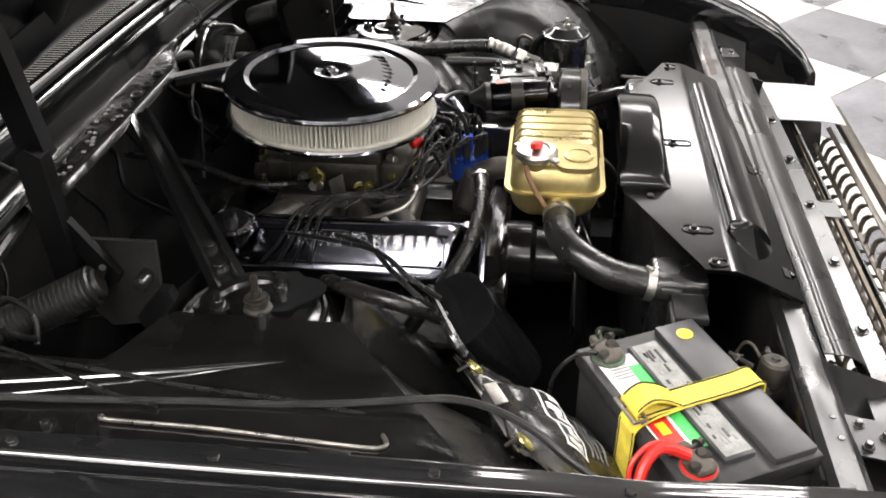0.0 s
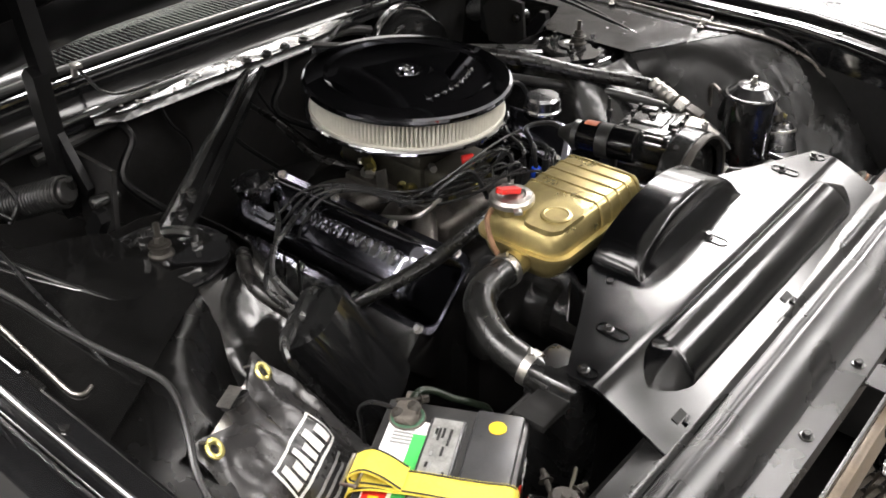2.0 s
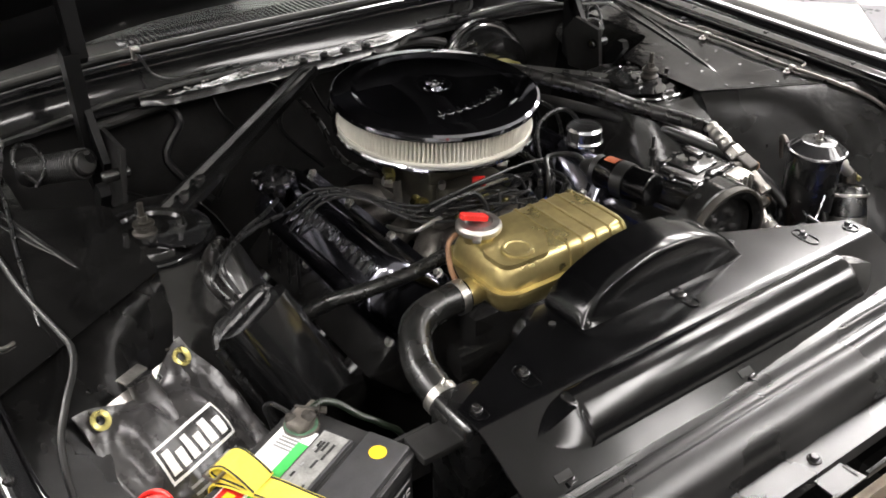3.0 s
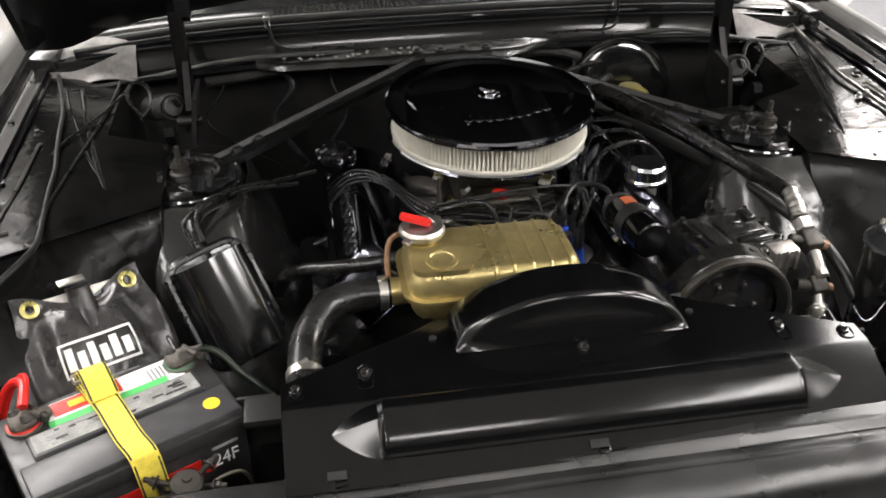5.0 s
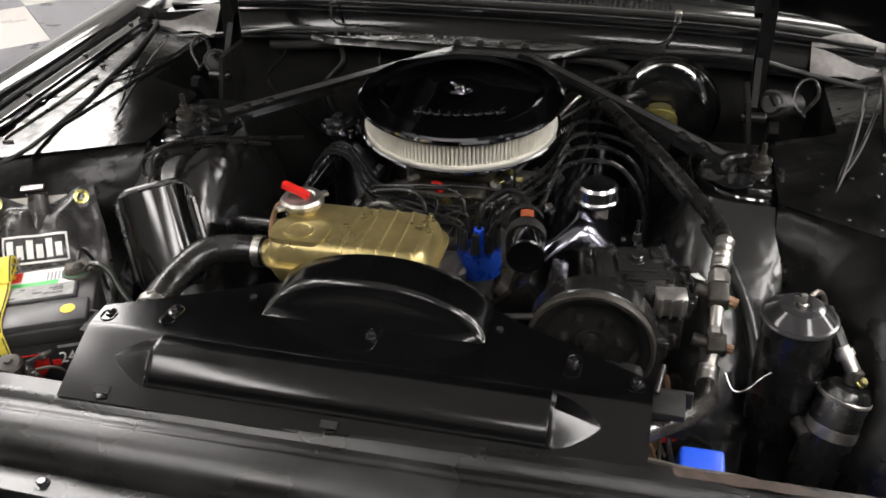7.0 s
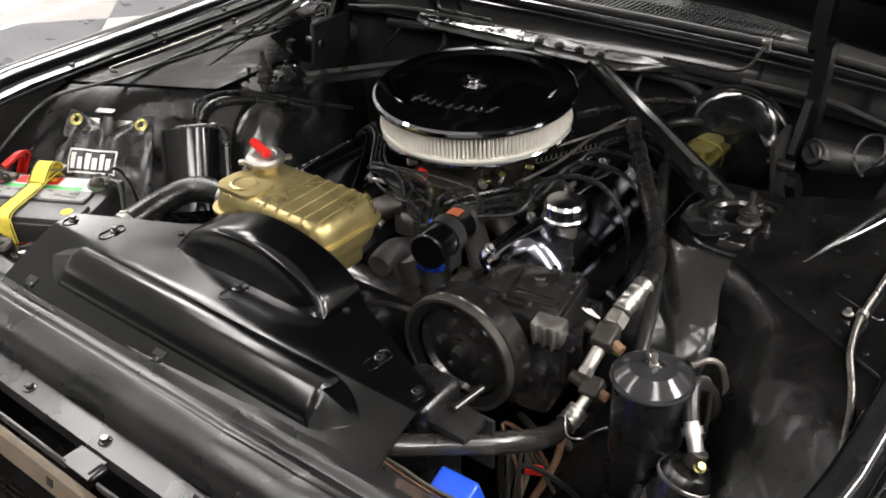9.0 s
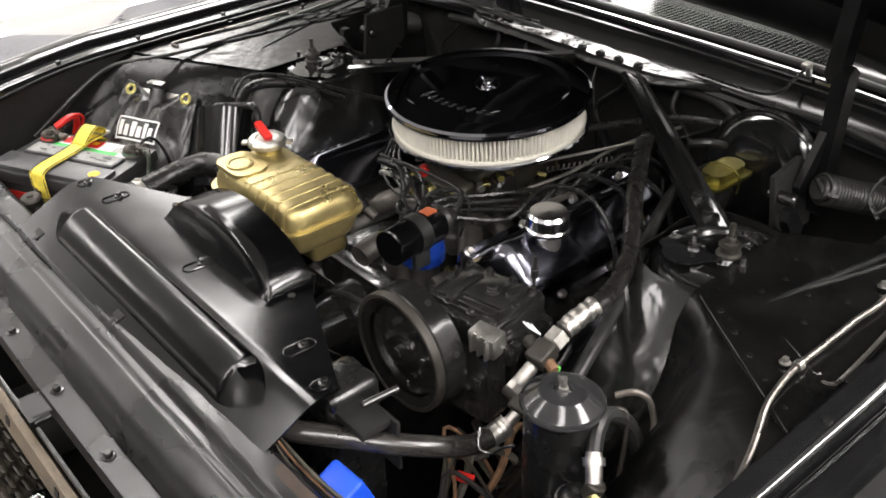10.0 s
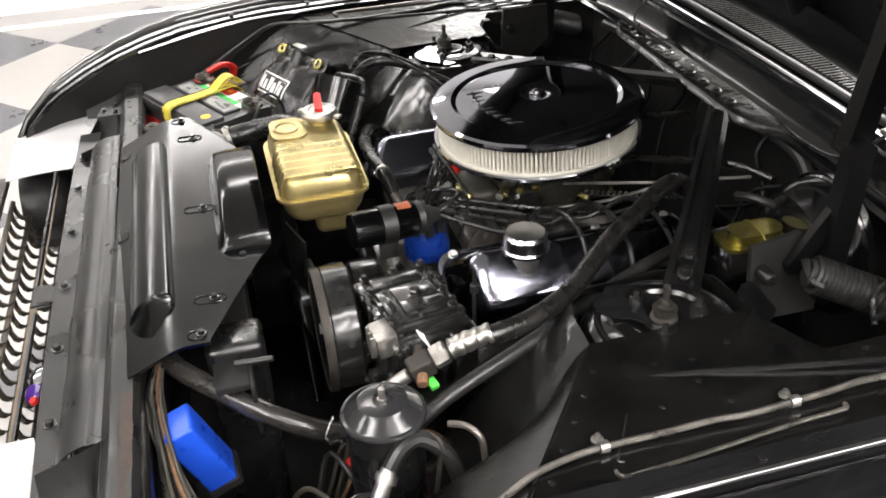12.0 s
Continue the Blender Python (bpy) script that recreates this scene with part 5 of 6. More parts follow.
for k in range(10):
    a_ = gr.uniform(-2.6, 0.4)
    p_ = Vector((0.01 + 0.095 * math.cos(a_), 0.565 + 0.115 * math.sin(a_), gr.uniform(0.765, 0.845)))
    part("line_nut", rod(p_, p_ + Vector((math.cos(a_), math.sin(a_), gr.uniform(-0.3, 0.5))) * 0.018, gr.uniform(0.005, 0.008), 6, edge=0.001), gr.choice((BRASS, OLIVE, STEEL, BRASS)), link)
fw = thing("firewall_harness", (0, 0.93, 0.85), "black wiring harness and hoses at the firewall", "wiring", kind="stuff")
for k in range(9):
    x0 = -0.45 + 0.1 * k
    part("harness_lead", tube([(x0, 0.945, 0.90), (x0 + gr.uniform(-0.04, 0.04), 0.92, 0.86), (x0 + gr.uniform(-0.08, 0.08), 0.90, 0.80), (x0 + gr.uniform(-0.1, 0.1), 0.85, 0.72)], gr.choice((0.003, 0.005, 0.008)), 8, 5), HOODBLACK, fw)
part("harness_trunk", tube([(-0.5, 0.93, 0.88), (-0.25, 0.945, 0.895), (0.0, 0.945, 0.885), (0.2, 0.945, 0.895), (0.28, 0.93, 0.88)], 0.011, 10, 6), RUBBER, fw)

# heater hose across the left valve cover
hh = thing("heater_hose", (-0.25, 0.32, 0.70), "black rubber heater hose with a bright clamp", "hose")
part("hose", tube([(-0.03, 0.325, 0.80), (-0.066, 0.317, 0.822), (-0.13, 0.31, 0.825), (-0.22, 0.312, 0.812), (-0.29, 0.328, 0.80), (-0.337, 0.35, 0.785), (-0.37, 0.39, 0.74), (-0.385, 0.45, 0.64), (-0.39, 0.5, 0.5)], 0.0115, 12, 6), HOSE, hh)
part("clamp", lathe([(0.0117, -0.005), (0.0135, -0.005), (0.0135, 0.005), (0.0117, 0.005)], (-0.075, 0.316, 0.823), (1, -0.1, 0.05), 20, False), STEEL, hh)
part("end_fitting", rod((-0.01, 0.33, 0.79), (-0.04, 0.323, 0.806), 0.009, 12), ALUM, hh)

# ---- air conditioning compressor and pulley ----
comp = thing("compressor", (0.325, 0.265, 0.66), "black painted air conditioning compressor with a bolted stepped head", "compressor")
CM = pose(0.325, 0.265, 0, 0, 0, 9)


def cbox(c, s, r, turn=(0, 0, 0)):
    bm = box((0, 0, 0), s, Euler(turn).to_matrix(), r)
    bm.transform(CM @ Matrix.Translation(c))
    return bm


part("crankcase", cbox((0, 0.01, 0.73), (0.125, 0.15, 0.13), 0.014), CAST, comp)
head = part("head", cbox((0, 0, 0.816), (0.138, 0.118, 0.036), 0.006), CAST, comp)
plate_top = part("head_cover", cbox((0.004, 0.0, 0.838), (0.118, 0.098, 0.009), 0.003), CAST, head)
part("raised_panel", cbox((0.018, 0.008, 0.844), (0.066, 0.060, 0.006), 0.0025), CAST, plate_top)
part("raised_panel", cbox((-0.034, -0.004, 0.844), (0.026, 0.074, 0.005), 0.002), CAST, plate_top)
part("port_block", cbox((0.022, -0.038, 0.845), (0.058, 0.016, 0.011), 0.003), CAST, plate_top)
part("port_block", cbox((0.044, 0.022, 0.848), (0.018, 0.030, 0.010), 0.003), CAST, plate_top)
for dx, dy in ((-0.056, -0.044), (-0.02, -0.046), (0.02, -0.048), (0.056, -0.044), (-0.056, 0.044), (-0.02, 0.044), (0.02, 0.046), (0.056, 0.044), (-0.057, 0.0), (0.060, 0.0)):
    part("head_bolt", hexhead(CM @ Vector((dx, dy, 0.842)), (0, 0, 1), 0.0048, 0.0068, 0.006), CAST, head)
for k in range(5):
    for dy in (-0.056, 0.056):
        part("edge_lug", cbox((-0.056 + 0.028 * k, dy, 0.823), (0.015, 0.012, 0.022), 0.004), CAST, head)
part("end_plate", cbox((0.078, -0.005, 0.80), (0.03, 0.10, 0.03), 0.006), CAST, comp)
for k in range(3):
    part("end_lug", cbox((0.09, -0.04 + 0.035 * k, 0.806), (0.016, 0.014, 0.028), 0.004), CAST, comp)
part("centre_bolt", hexhead(CM @ Vector((0.014, 0.006, 0.847)), (0, 0, 1), 0.008, 0.012, 0.006), CAST, head)
for k in range(5):
    part("fin", box((0.403, 0.225 + 0.022 * k, 0.77), (0.02, 0.008, 0.075), r=0.002), CAST, comp)
for k in range(4):
    part("case_lug", cbox((-0.048 + 0.032 * k, -0.073, 0.775 - 0.03 * (k % 2)), (0.022, 0.018, 0.034), 0.005), CAST, comp)
    part("case_lug", cbox((0.066, -0.05 + 0.034 * k, 0.745 + 0.02 * (k % 2)), (0.016, 0.022, 0.030), 0.005), CAST, comp)
for k in range(3):
    part("case_bolt", hexhead(CM @ Vector((-0.04 + 0.04 * k, -0.078, 0.745)), (0, -1, 0), 0.006, 0.009, 0.007), CAST, comp)
part("mount_bracket", box((0.22, 0.27, 0.70), (0.03, 0.16, 0.16), r=0.006), CAST, comp)
pul = thing("clutch_pulley", (0.30, 0.17, 0.70), "large black clutch pulley with a worn belt track", "pulley")
PC = (0.286, 0.140, 0.776)
PK = 1.14
part("rim", lathe([(r * PK, h) for r, h in [(0.062, 0.006), (0.072, 0.0), (0.079, 0.002), (0.079, 0.012), (0.081, 0.014), (0.081, 0.048), (0.076, 0.052), (0.04, 0.052)]], PC, (0, 1, 0), 64, False), BAY, pul)
part("belt", lathe([(r * PK, h) for r, h in [(0.0735, 0.0008), (0.0748, -0.0012), (0.0785, -0.0012), (0.0798, 0.001), (0.0798, 0.011), (0.0775, 0.011)]], PC, (0, 1, 0), 64, False), BROWNM, pul, "worn grey brown rubber belt")
part("clutch_plate", lathe([(r * PK, h) for r, h in [(0.0, 0.012), (0.02, 0.012), (0.022, 0.018), (0.055, 0.02), (0.06, 0.012), (0.062, 0.02), (0.062, 0.04)]], PC, (0, 1, 0), 48, False), CAST, pul)
part("hub_bolt", hexhead((PC[0], PC[1] + 0.012, PC[2]), (0, -1, 0), 0.010, 0.016, 0.012), CAST, pul)
for k in range(6):
    a = 2 * math.pi * k / 6
    part("clutch_lug", hexhead((PC[0] + 0.04 * math.cos(a), PC[1] + 0.019, PC[2] + 0.04 * math.sin(a)), (0, -1, 0), 0.005, 0.008, 0.008), CAST, pul)
for k in range(3):
    a = radians(20 + 50 * k)
    part("rim_hole", rod((PC[0] + 0.0795 * PK * math.cos(a), PC[1] + 0.034, PC[2] + 0.0795 * PK * math.sin(a)), (PC[0] + 0.0822 * PK * math.cos(a), PC[1] + 0.034, PC[2] + 0.0822 * PK * math.sin(a)), 0.005, 10), DARK, pul)
part("drive_belt", tube([(0.225, 0.150, 0.815), (0.12, 0.150, 0.79), (0.03, 0.150, 0.70)], 0.005, 6, 3), RUBBER, pul)

# refrigerant hose with its fittings
fit_ = thing("refrigerant_hose", (0.45, 0.30, 0.80), "thick black refrigerant hose with crimped metal end", "hose")
HP = [(0.463, 0.335, 0.847), (0.461, 0.362, 0.849), (0.451, 0.40, 0.850), (0.430, 0.447, 0.853), (0.406, 0.487, 0.860), (0.374, 0.528, 0.874), (0.343, 0.569, 0.885), (0.30, 0.632, 0.893), (0.262, 0.687, 0.900), (0.240, 0.728, 0.888), (0.228, 0.78, 0.83), (0.23, 0.9, 0.70)]
part("hose", tube(HP, 0.0138, 14, 6), SLICK, fit_)
part("crimp", tube([(0.457, 0.290, 0.834), (0.460, 0.315, 0.844), (0.4635, 0.345, 0.853)], 0.0142, 16, 8, lambda u: 0.0132 + 0.0016 * (math.sin(u * 30) > 0)), STEEL, fit_, "crimped metal hose end")
part("hex_nut", lathe([(0.014, 0), (0.016, 0.002), (0.016, 0.02), (0.014, 0.022)], (0.457, 0.266, 0.824), (0.0, 0.9, 0.38), 6), STEEL, fit_)
part("service_block", box((0.457, 0.250, 0.816), (0.030, 0.034, 0.026), Euler((0.35, 0, 0.05)).to_matrix(), r=0.004, seg=3), BROWNM, fit_, "brownish service valve block")
part("valve_stub", rod((0.445, 0.252, 0.817), (0.424, 0.256, 0.820), 0.009, 12, edge=0.002), BROWNM, fit_)
part("valve_cap", rod((0.470, 0.248, 0.812), (0.485, 0.245, 0.808), 0.008, 8, edge=0.001), COPPER, fit_)
part("valve_stem", rod((0.457, 0.234, 0.807), (0.456, 0.203, 0.789), 0.0095, 14, edge=0.002), STEEL, fit_)
part("stem_tip", rod((0.456, 0.206, 0.791), (0.456, 0.196, 0.785), 0.011, 6, edge=0.001), STEEL, fit_)
for k in range(3):
    part("white_tie", tube([(0.437, 0.268, 0.828), (0.430 - 0.003 * k, 0.264 - 0.002 * k, 0.836), (0.424 - 0.004 * k, 0.262 - 0.003 * k, 0.842 + 0.001 * k)], 0.0012, 6), WHITE, fit_, "frayed white tie")
part("valve_block", box((0.390, 0.215, 0.820), (0.045, 0.03, 0.034), Euler((0.1, 0, 0.12)).to_matrix(), r=0.004), STEEL, fit_, "bright aluminium valve block")
for dx in (-0.014, 0.0, 0.014):
    part("block_fin", box((0.392 + dx, 0.198, 0.820), (0.004, 0.008, 0.032), r=0.001), STEEL, fit_)
part("green_tag", box((0.468, 0.262, 0.792), (0.016, 0.012, 0.010), Euler((0.2, 0.3, 0.3)).to_matrix(), r=0.002), LIME, fit_, "bright green plastic tag")
part("lower_block", box((0.462, 0.212, 0.756), (0.028, 0.03, 0.024), Euler((0.5, 0, 0.05)).to_matrix(), r=0.004, seg=3), BROWNM, fit_)
part("lower_cap", rod((0.474, 0.211, 0.754), (0.486, 0.210, 0.752), 0.007, 8), COPPER, fit_)
part("lower_stub", rod((0.45, 0.213, 0.757), (0.428, 0.216, 0.76), 0.009, 12), BROWNM, fit_)
sec = thing("rear_hose", (0.42, 0.6, 0.6), "black rubber hose running back along the engine", "hose")
part("hose", tube([(0.52, 0.19, 0.74), (0.50, 0.27, 0.79), (0.455, 0.40, 0.815), (0.40, 0.52, 0.825), (0.345, 0.64, 0.83), (0.30, 0.76, 0.82), (0.28, 0.92, 0.80)], 0.010, 12, 6), RUBBER, sec)

# lower hose from radiator to the canister
lh = thing("lower_hose", (0.44, 0.02, 0.78), "shiny black rubber hose with a metal fitting", "hose")
part("hose", tube([(0.30, -0.075, 0.792), (0.335, -0.055, 0.790), (0.382, -0.009, 0.782), (0.425, 0.040, 0.770), (0.447, 0.085, 0.752), (0.453, 0.125, 0.733), (0.452, 0.165, 0.722)], 0.0142, 14, 6), GREYHOSE, lh)
part("crimp", tube([(0.452, 0.160, 0.722), (0.454, 0.178, 0.726), (0.456, 0.190, 0.731)], 0.0145, 14, 5, lambda u: 0.0145 + 0.0012 * (math.sin(u * 20) > 0)), STEEL, lh)
part("fitting", rod((0.456, 0.186, 0.730), (0.461, 0.206, 0.748), 0.0085, 12, edge=0.001), STEEL, lh)

part("drain_hook", tube([(0.470, 0.128, 0.775), (0.482, 0.115, 0.757), (0.500, 0.118, 0.758), (0.515, 0.124, 0.774), (0.529, 0.129, 0.785)], 0.0019, 8), BARE, lh)
low = thing("low_wiring", (0.41, 0.16, 0.60), "loose brown and red leads low beside the engine", "wiring", kind="stuff")
lo = random.Random(21)
for k in range(9):
    x0, y0 = lo.uniform(0.36, 0.47), lo.uniform(0.02, 0.20)
    part("lead", tube([(x0, y0, 0.50), (x0 + lo.uniform(-0.03, 0.03), y0 + 0.03, 0.58), (x0 + lo.uniform(-0.04, 0.04), y0 + 0.06, 0.625 + lo.uniform(-0.02, 0.03)), (x0 + lo.uniform(-0.06, 0.06), y0 + 0.10, 0.60), (x0 + 0.02, y0 + 0.13, 0.50)], lo.choice((0.003, 0.004, 0.006)), 7, 5), (LOOM, COPPER, RUBBER, LOOM, BROWNM)[k % 5], low)
part("red_connector", box((0.412, 0.152, 0.622), (0.026, 0.012, 0.012), Euler((0.2, 0.1, 0.5)).to_matrix(), r=0.002), RED, low)

# receiver canister with domed lid
JX, JY = 0.558, 0.180
jar = thing("canister", (JX, JY, 0.64), "black cylindrical canister with a domed glossy lid", "canister")
part("body", lathe([(0.042, 0), (0.0462, 0.006), (0.0462, 0.19), (0.0445, 0.196)], (JX, JY, 0.65), n=40), ENAMEL, jar)
part("lid", lathe([(0.0490, 0), (0.0515, 0.001), (0.0520, 0.003), (0.0505, 0.0055), (0.0470, 0.0065), (0.0455, 0.008), (0.0335, 0.018), (0.0300, 0.0215), (0.0270, 0.0225), (0.012, 0.0230), (0.011, 0.021), (0, 0.021)], (JX, JY, 0.842), n=48, cap=False), LIDP, jar, "domed glossy black lid", 25)
wn = part("wing_nut", lathe([(0.006, 0), (0.006, 0.004), (0.004, 0.005), (0.004, 0.018)], (JX, JY, 0.863), n=12), STEEL, jar)
for s in (-1, 1):
    part("wing", prism([(0, 0), (0.007, 0.003), (0.010, 0.010), (0.005, 0.011), (0, 0.006)], -0.001, 0.001, plate_at((JX + s * 0.003, JY, 0.866), (s, 0.4, 0), (-0.4 * s, 1, 0))), STEEL, wn)
part("bracket", tube([(JX + 0.030, JY + 0.036, 0.83), (JX + 0.05, JY + 0.055, 0.828), (JX + 0.058, JY + 0.05, 0.79), (JX + 0.06, JY + 0.04, 0.72)], 0.003, 8), BROWNM, jar)
part("outlet", rod((JX + 0.02, JY - 0.045, 0.70), (JX + 0.03, JY - 0.075, 0.70), 0.012, 14), CAST, jar)
jp = thing("drier_bottle", (0.61, 0.12, 0.62), "black cylindrical drier bottle with a bright band", "drier bottle")
JA, JB = Vector((0.598, 0.095, 0.60)), Vector((0.634, 0.148, 0.768))
JD = (JB - JA).normalized()
part("bottle", lathe([(0.030, 0), (0.034, 0.006), (0.034, 0.165), (0.028, 0.176), (0.012, 0.180)], JA, JD, 28), ENAMEL, jp)
part("band", lathe([(0.0342, 0), (0.0355, 0), (0.0355, 0.016), (0.0342, 0.016)], JA + JD * 0.105, JD, 28, False), STEEL, jp, "bright steel band")
part("rim", lathe([(0.0342, 0), (0.036, 0.001), (0.036, 0.005), (0.0342, 0.006)], JA + JD * 0.158, JD, 28, False), STEEL, jp)
part("neck", rod(JB + JD * 0.0, JB + JD * 0.022, 0.012, 14, edge=0.002), BROWNM, jp)
part("fitting", rod((0.636, 0.152, 0.785), (0.616, 0.172, 0.812), 0.010, 12, edge=0.002), STEEL, jp)
part("clamp", lathe([(0.0115, -0.005), (0.0135, -0.005), (0.0135, 0.005), (0.0115, 0.005)], (0.622, 0.166, 0.803), (-0.6, 0.55, 0.8), 16, False), STEEL, jp)
part("hose", tube([(0.618, 0.170, 0.808), (0.606, 0.19, 0.828), (0.60, 0.215, 0.83), (0.61, 0.245, 0.80), (0.62, 0.26, 0.74)], 0.010, 10), RUBBER, jp)
part("brass_plug", hexhead((0.645, 0.142, 0.776), (0.5, -0.3, 1), 0.006, 0.008), BRASS, jp)
part("mount_strap", tube([(0.578, 0.253, 0.823), (0.592, 0.272, 0.826), (0.604, 0.285, 0.815), (0.612, 0.287, 0.795), (0.616, 0.286, 0.775), (0.620, 0.272, 0.72), (0.624, 0.262, 0.66), (0.626, 0.255, 0.58)], 0.0042, 8, 6), STRAP, jp, "thin tan steel mounting strap")

# blue relay cover
bl = thing("relay_cover", (0.435, -0.03, 0.72), "bright blue plastic relay cover on the support panel", "relay cover")
relay_turn = axes((0.06, -0.36, 0.92), (1, 0.05, 0))
part("cover", box((0.434, -0.047, 0.737), (0.053, 0.043, 0.116), relay_turn, r=0.005, seg=3), BLUE, bl)
part("base", box((0.432, -0.024, 0.682), (0.056, 0.046, 0.012), relay_turn, r=0.002), RUBBER, bl)
lm = thing("wiring_loom", (0.42, -0.09, 0.70), "taped wiring loom with loose coloured leads", "wiring", kind="stuff")
lw = random.Random(9)
for k in range(16):
    wx, wy = lw.uniform(-0.012, 0.012), lw.uniform(-0.011, 0.011)
    part("lead", tube([(0.31 + wx, -0.083 + wy * 0.5, 0.795), (0.37 + wx, -0.092 + wy, 0.797 + wx * 0.5), (0.42, -0.090 + wy + lw.uniform(-0.004, 0.004), 0.790 + wx * 0.6), (0.475, -0.083 + wy, 0.780 + wx), (0.53 + wx, -0.075 + wy * 1.6, 0.765), (0.575 + wx, -0.06 + wy * 2.5, 0.735), (0.60 + wx * 2, -0.03 + wy * 3, 0.68)], lw.choice((0.0018, 0.0022, 0.003)), 6, 5), [LOOM, WIRE, LOOM, COPPER, LOOM, RUBBER, WIRE, LOOM][k % 8], lm)
part("red_lead", tube([(0.50, -0.078, 0.765), (0.525, -0.066, 0.757), (0.55, -0.055, 0.745), (0.57, -0.045, 0.72)], 0.0019, 7, 5), RED, lm)


# brake booster and master cylinder
bb = thing("brake_booster", (0.375, 0.92, 0.78), "glossy black round brake booster at the firewall", "brake booster")
part("shell", lathe([(0.05, -0.075), (0.085, -0.068), (0.100, -0.045), (0.104, -0.01), (0.108, -0.006), (0.108, 0.002), (0.104, 0.006), (0.095, 0.05)], (0.362, 0.915, 0.812), (0, 1, 0), 48), BRACE, bb)
part("band", lathe([(0.1085, -0.008), (0.111, -0.008), (0.111, 0.004), (0.1085, 0.004)], (0.362, 0.915, 0.812), (0, 1, 0), 48, False), BAY, bb)
part("check_valve", tube([(0.32, 0.85, 0.865), (0.30, 0.82, 0.875), (0.27, 0.81, 0.865)], 0.007, 8), RUBBER, bb)
mc = thing("master_cylinder", (0.372, 0.78, 0.82), "gold zinc plated brake master cylinder with a wire bail", "master cylinder")
part("body", merge(box((0.372, 0.775, 0.835), (0.052, 0.10, 0.045), r=0.01), rod((0.372, 0.72, 0.815), (0.372, 0.86, 0.815), 0.022, 20)), CAST, mc)
mcl = part("cover", prism(rounded(0.060, 0.112, 0.018), 0.858, 0.864, pose(0.372, 0.775, 0), 0.002), OLIVE, mc, "gold zinc plated cover")
part("dome", prism(rounded(0.044, 0.086, 0.021, 6), 0.863, 0.879, pose(0.372, 0.775, 0), 0.009, 4), OLIVE, mcl)
part("bail", tube([(0.341, 0.775, 0.84), (0.340, 0.775, 0.868), (0.356, 0.775, 0.8815), (0.388, 0.775, 0.8815), (0.404, 0.775, 0.868), (0.403, 0.775, 0.84)], 0.0018, 8), OLIVE, mc)

mc.location = Vector(mc.location) + Vector((-0.020, 0.018, -0.022))

# black heater canister beside the left tower
vb = thing("vacuum_box", (-0.455, 0.27, 0.74), "glossy black half-round metal box with a flanged edge", "vacuum box")
va = Vector((-0.450, 0.297, 0.776))
vz = Vector((-0.35, 0.41, 0.84)).normalized()
vm = plate_at(va, (0.92, 0.39, 0.03), vz)


def dshape(w, d, n=12):
    out = [(-w / 2, 0)]
    for i in range(n + 1):
        a = math.pi - math.pi * i / n
        ca_, sa_ = math.cos(a), math.sin(a)
        out.append((w / 2 * math.copysign(abs(ca_) ** 0.55, ca_), -d * abs(sa_) ** 0.75))
    out.append((w / 2, 0))
    return out


part("shell", prism(dshape(0.112, 0.062), -0.08, 0.074, vm, 0.018, 5), GLOSSP, vb, "", 50)
part("flange", prism(rounded(0.122, 0.172, 0.03), -0.003, 0.003, plate_at(va + vm.to_3x3() @ Vector((0, 0.003, -0.002)), vm.to_3x3() @ Vector((1, 0, 0)), vm.to_3x3() @ Vector((0, 1, 0))), 0.0012), BAY, vb)
part("rim_bead", tube([vm @ Vector((x, 0.003, y - 0.002)) for x, y in rounded(0.124, 0.174, 0.03, 4)] + [vm @ Vector((0.062, 0.003, 0.05))], 0.0065, 8, 2), ENAMEL, vb)
part("duct", tube([(-0.425, 0.505, 0.835), (-0.440, 0.485, 0.855), (-0.478, 0.43, 0.868), (-0.492, 0.385, 0.866), (-0.482, 0.35, 0.848), (-0.47, 0.33, 0.83)], 0.011, 12, 6), SLICK, vb, "thick black rubber duct")
part("vacuum_line", tube([(-0.49, 0.34, 0.86), (-0.50, 0.36, 0.885), (-0.46, 0.40, 0.895), (-0.40, 0.44, 0.89), (-0.33, 0.50, 0.86)], 0.0035, 8), WIRE, vb)
part("vacuum_line", tube([(-0.475, 0.335, 0.865), (-0.48, 0.37, 0.895), (-0.43, 0.42, 0.90), (-0.36, 0.50, 0.87), (-0.30, 0.58, 0.84)], 0.0035, 8), WIRE, vb)

# ---- battery ----
BM = plate_at((-0.5645, 0.027, 0.0), (0.893, 0.45, 0), (0, 0, 1))  # x along its length, y towards the tower
bat = thing("battery", (-0.5645, 0.027, 0.59), "black car battery with worn labels and grey ribbed top", "battery")


def bb_(c, s, r=0.0, turn=0.0, seg=2):
    bm = box((0, 0, 0), s, Euler((0, 0, turn)).to_matrix(), r, seg)
    bm.transform(BM @ Matrix.Translation(c))
    return bm


BL, BW, BT = 0.262, 0.172, 0.812
part("case", bb_((0, 0, 0.69), (BL - 0.008, BW - 0.008, 0.20), 0.006), BATT, bat)
part("lid", bb_((0, 0, 0.794), (BL, BW, 0.024), 0.004), BATT, bat)
part("front_plateau", bb_((0, -0.052, 0.809), (BL - 0.012, 0.056, 0.012), 0.003), BATTG, bat, "grey front half of the lid")
part("vent_strip", bb_((0.0, 0.006, 0.807), (BL - 0.05, 0.042, 0.012), 0.004), BATTG, bat)
lab = part("worn_label", bb_((0.0, 0.006, 0.8132), (BL - 0.06, 0.034, 0.0008)), LABELG, bat, "scuffed grey label")
rl = random.Random(5)
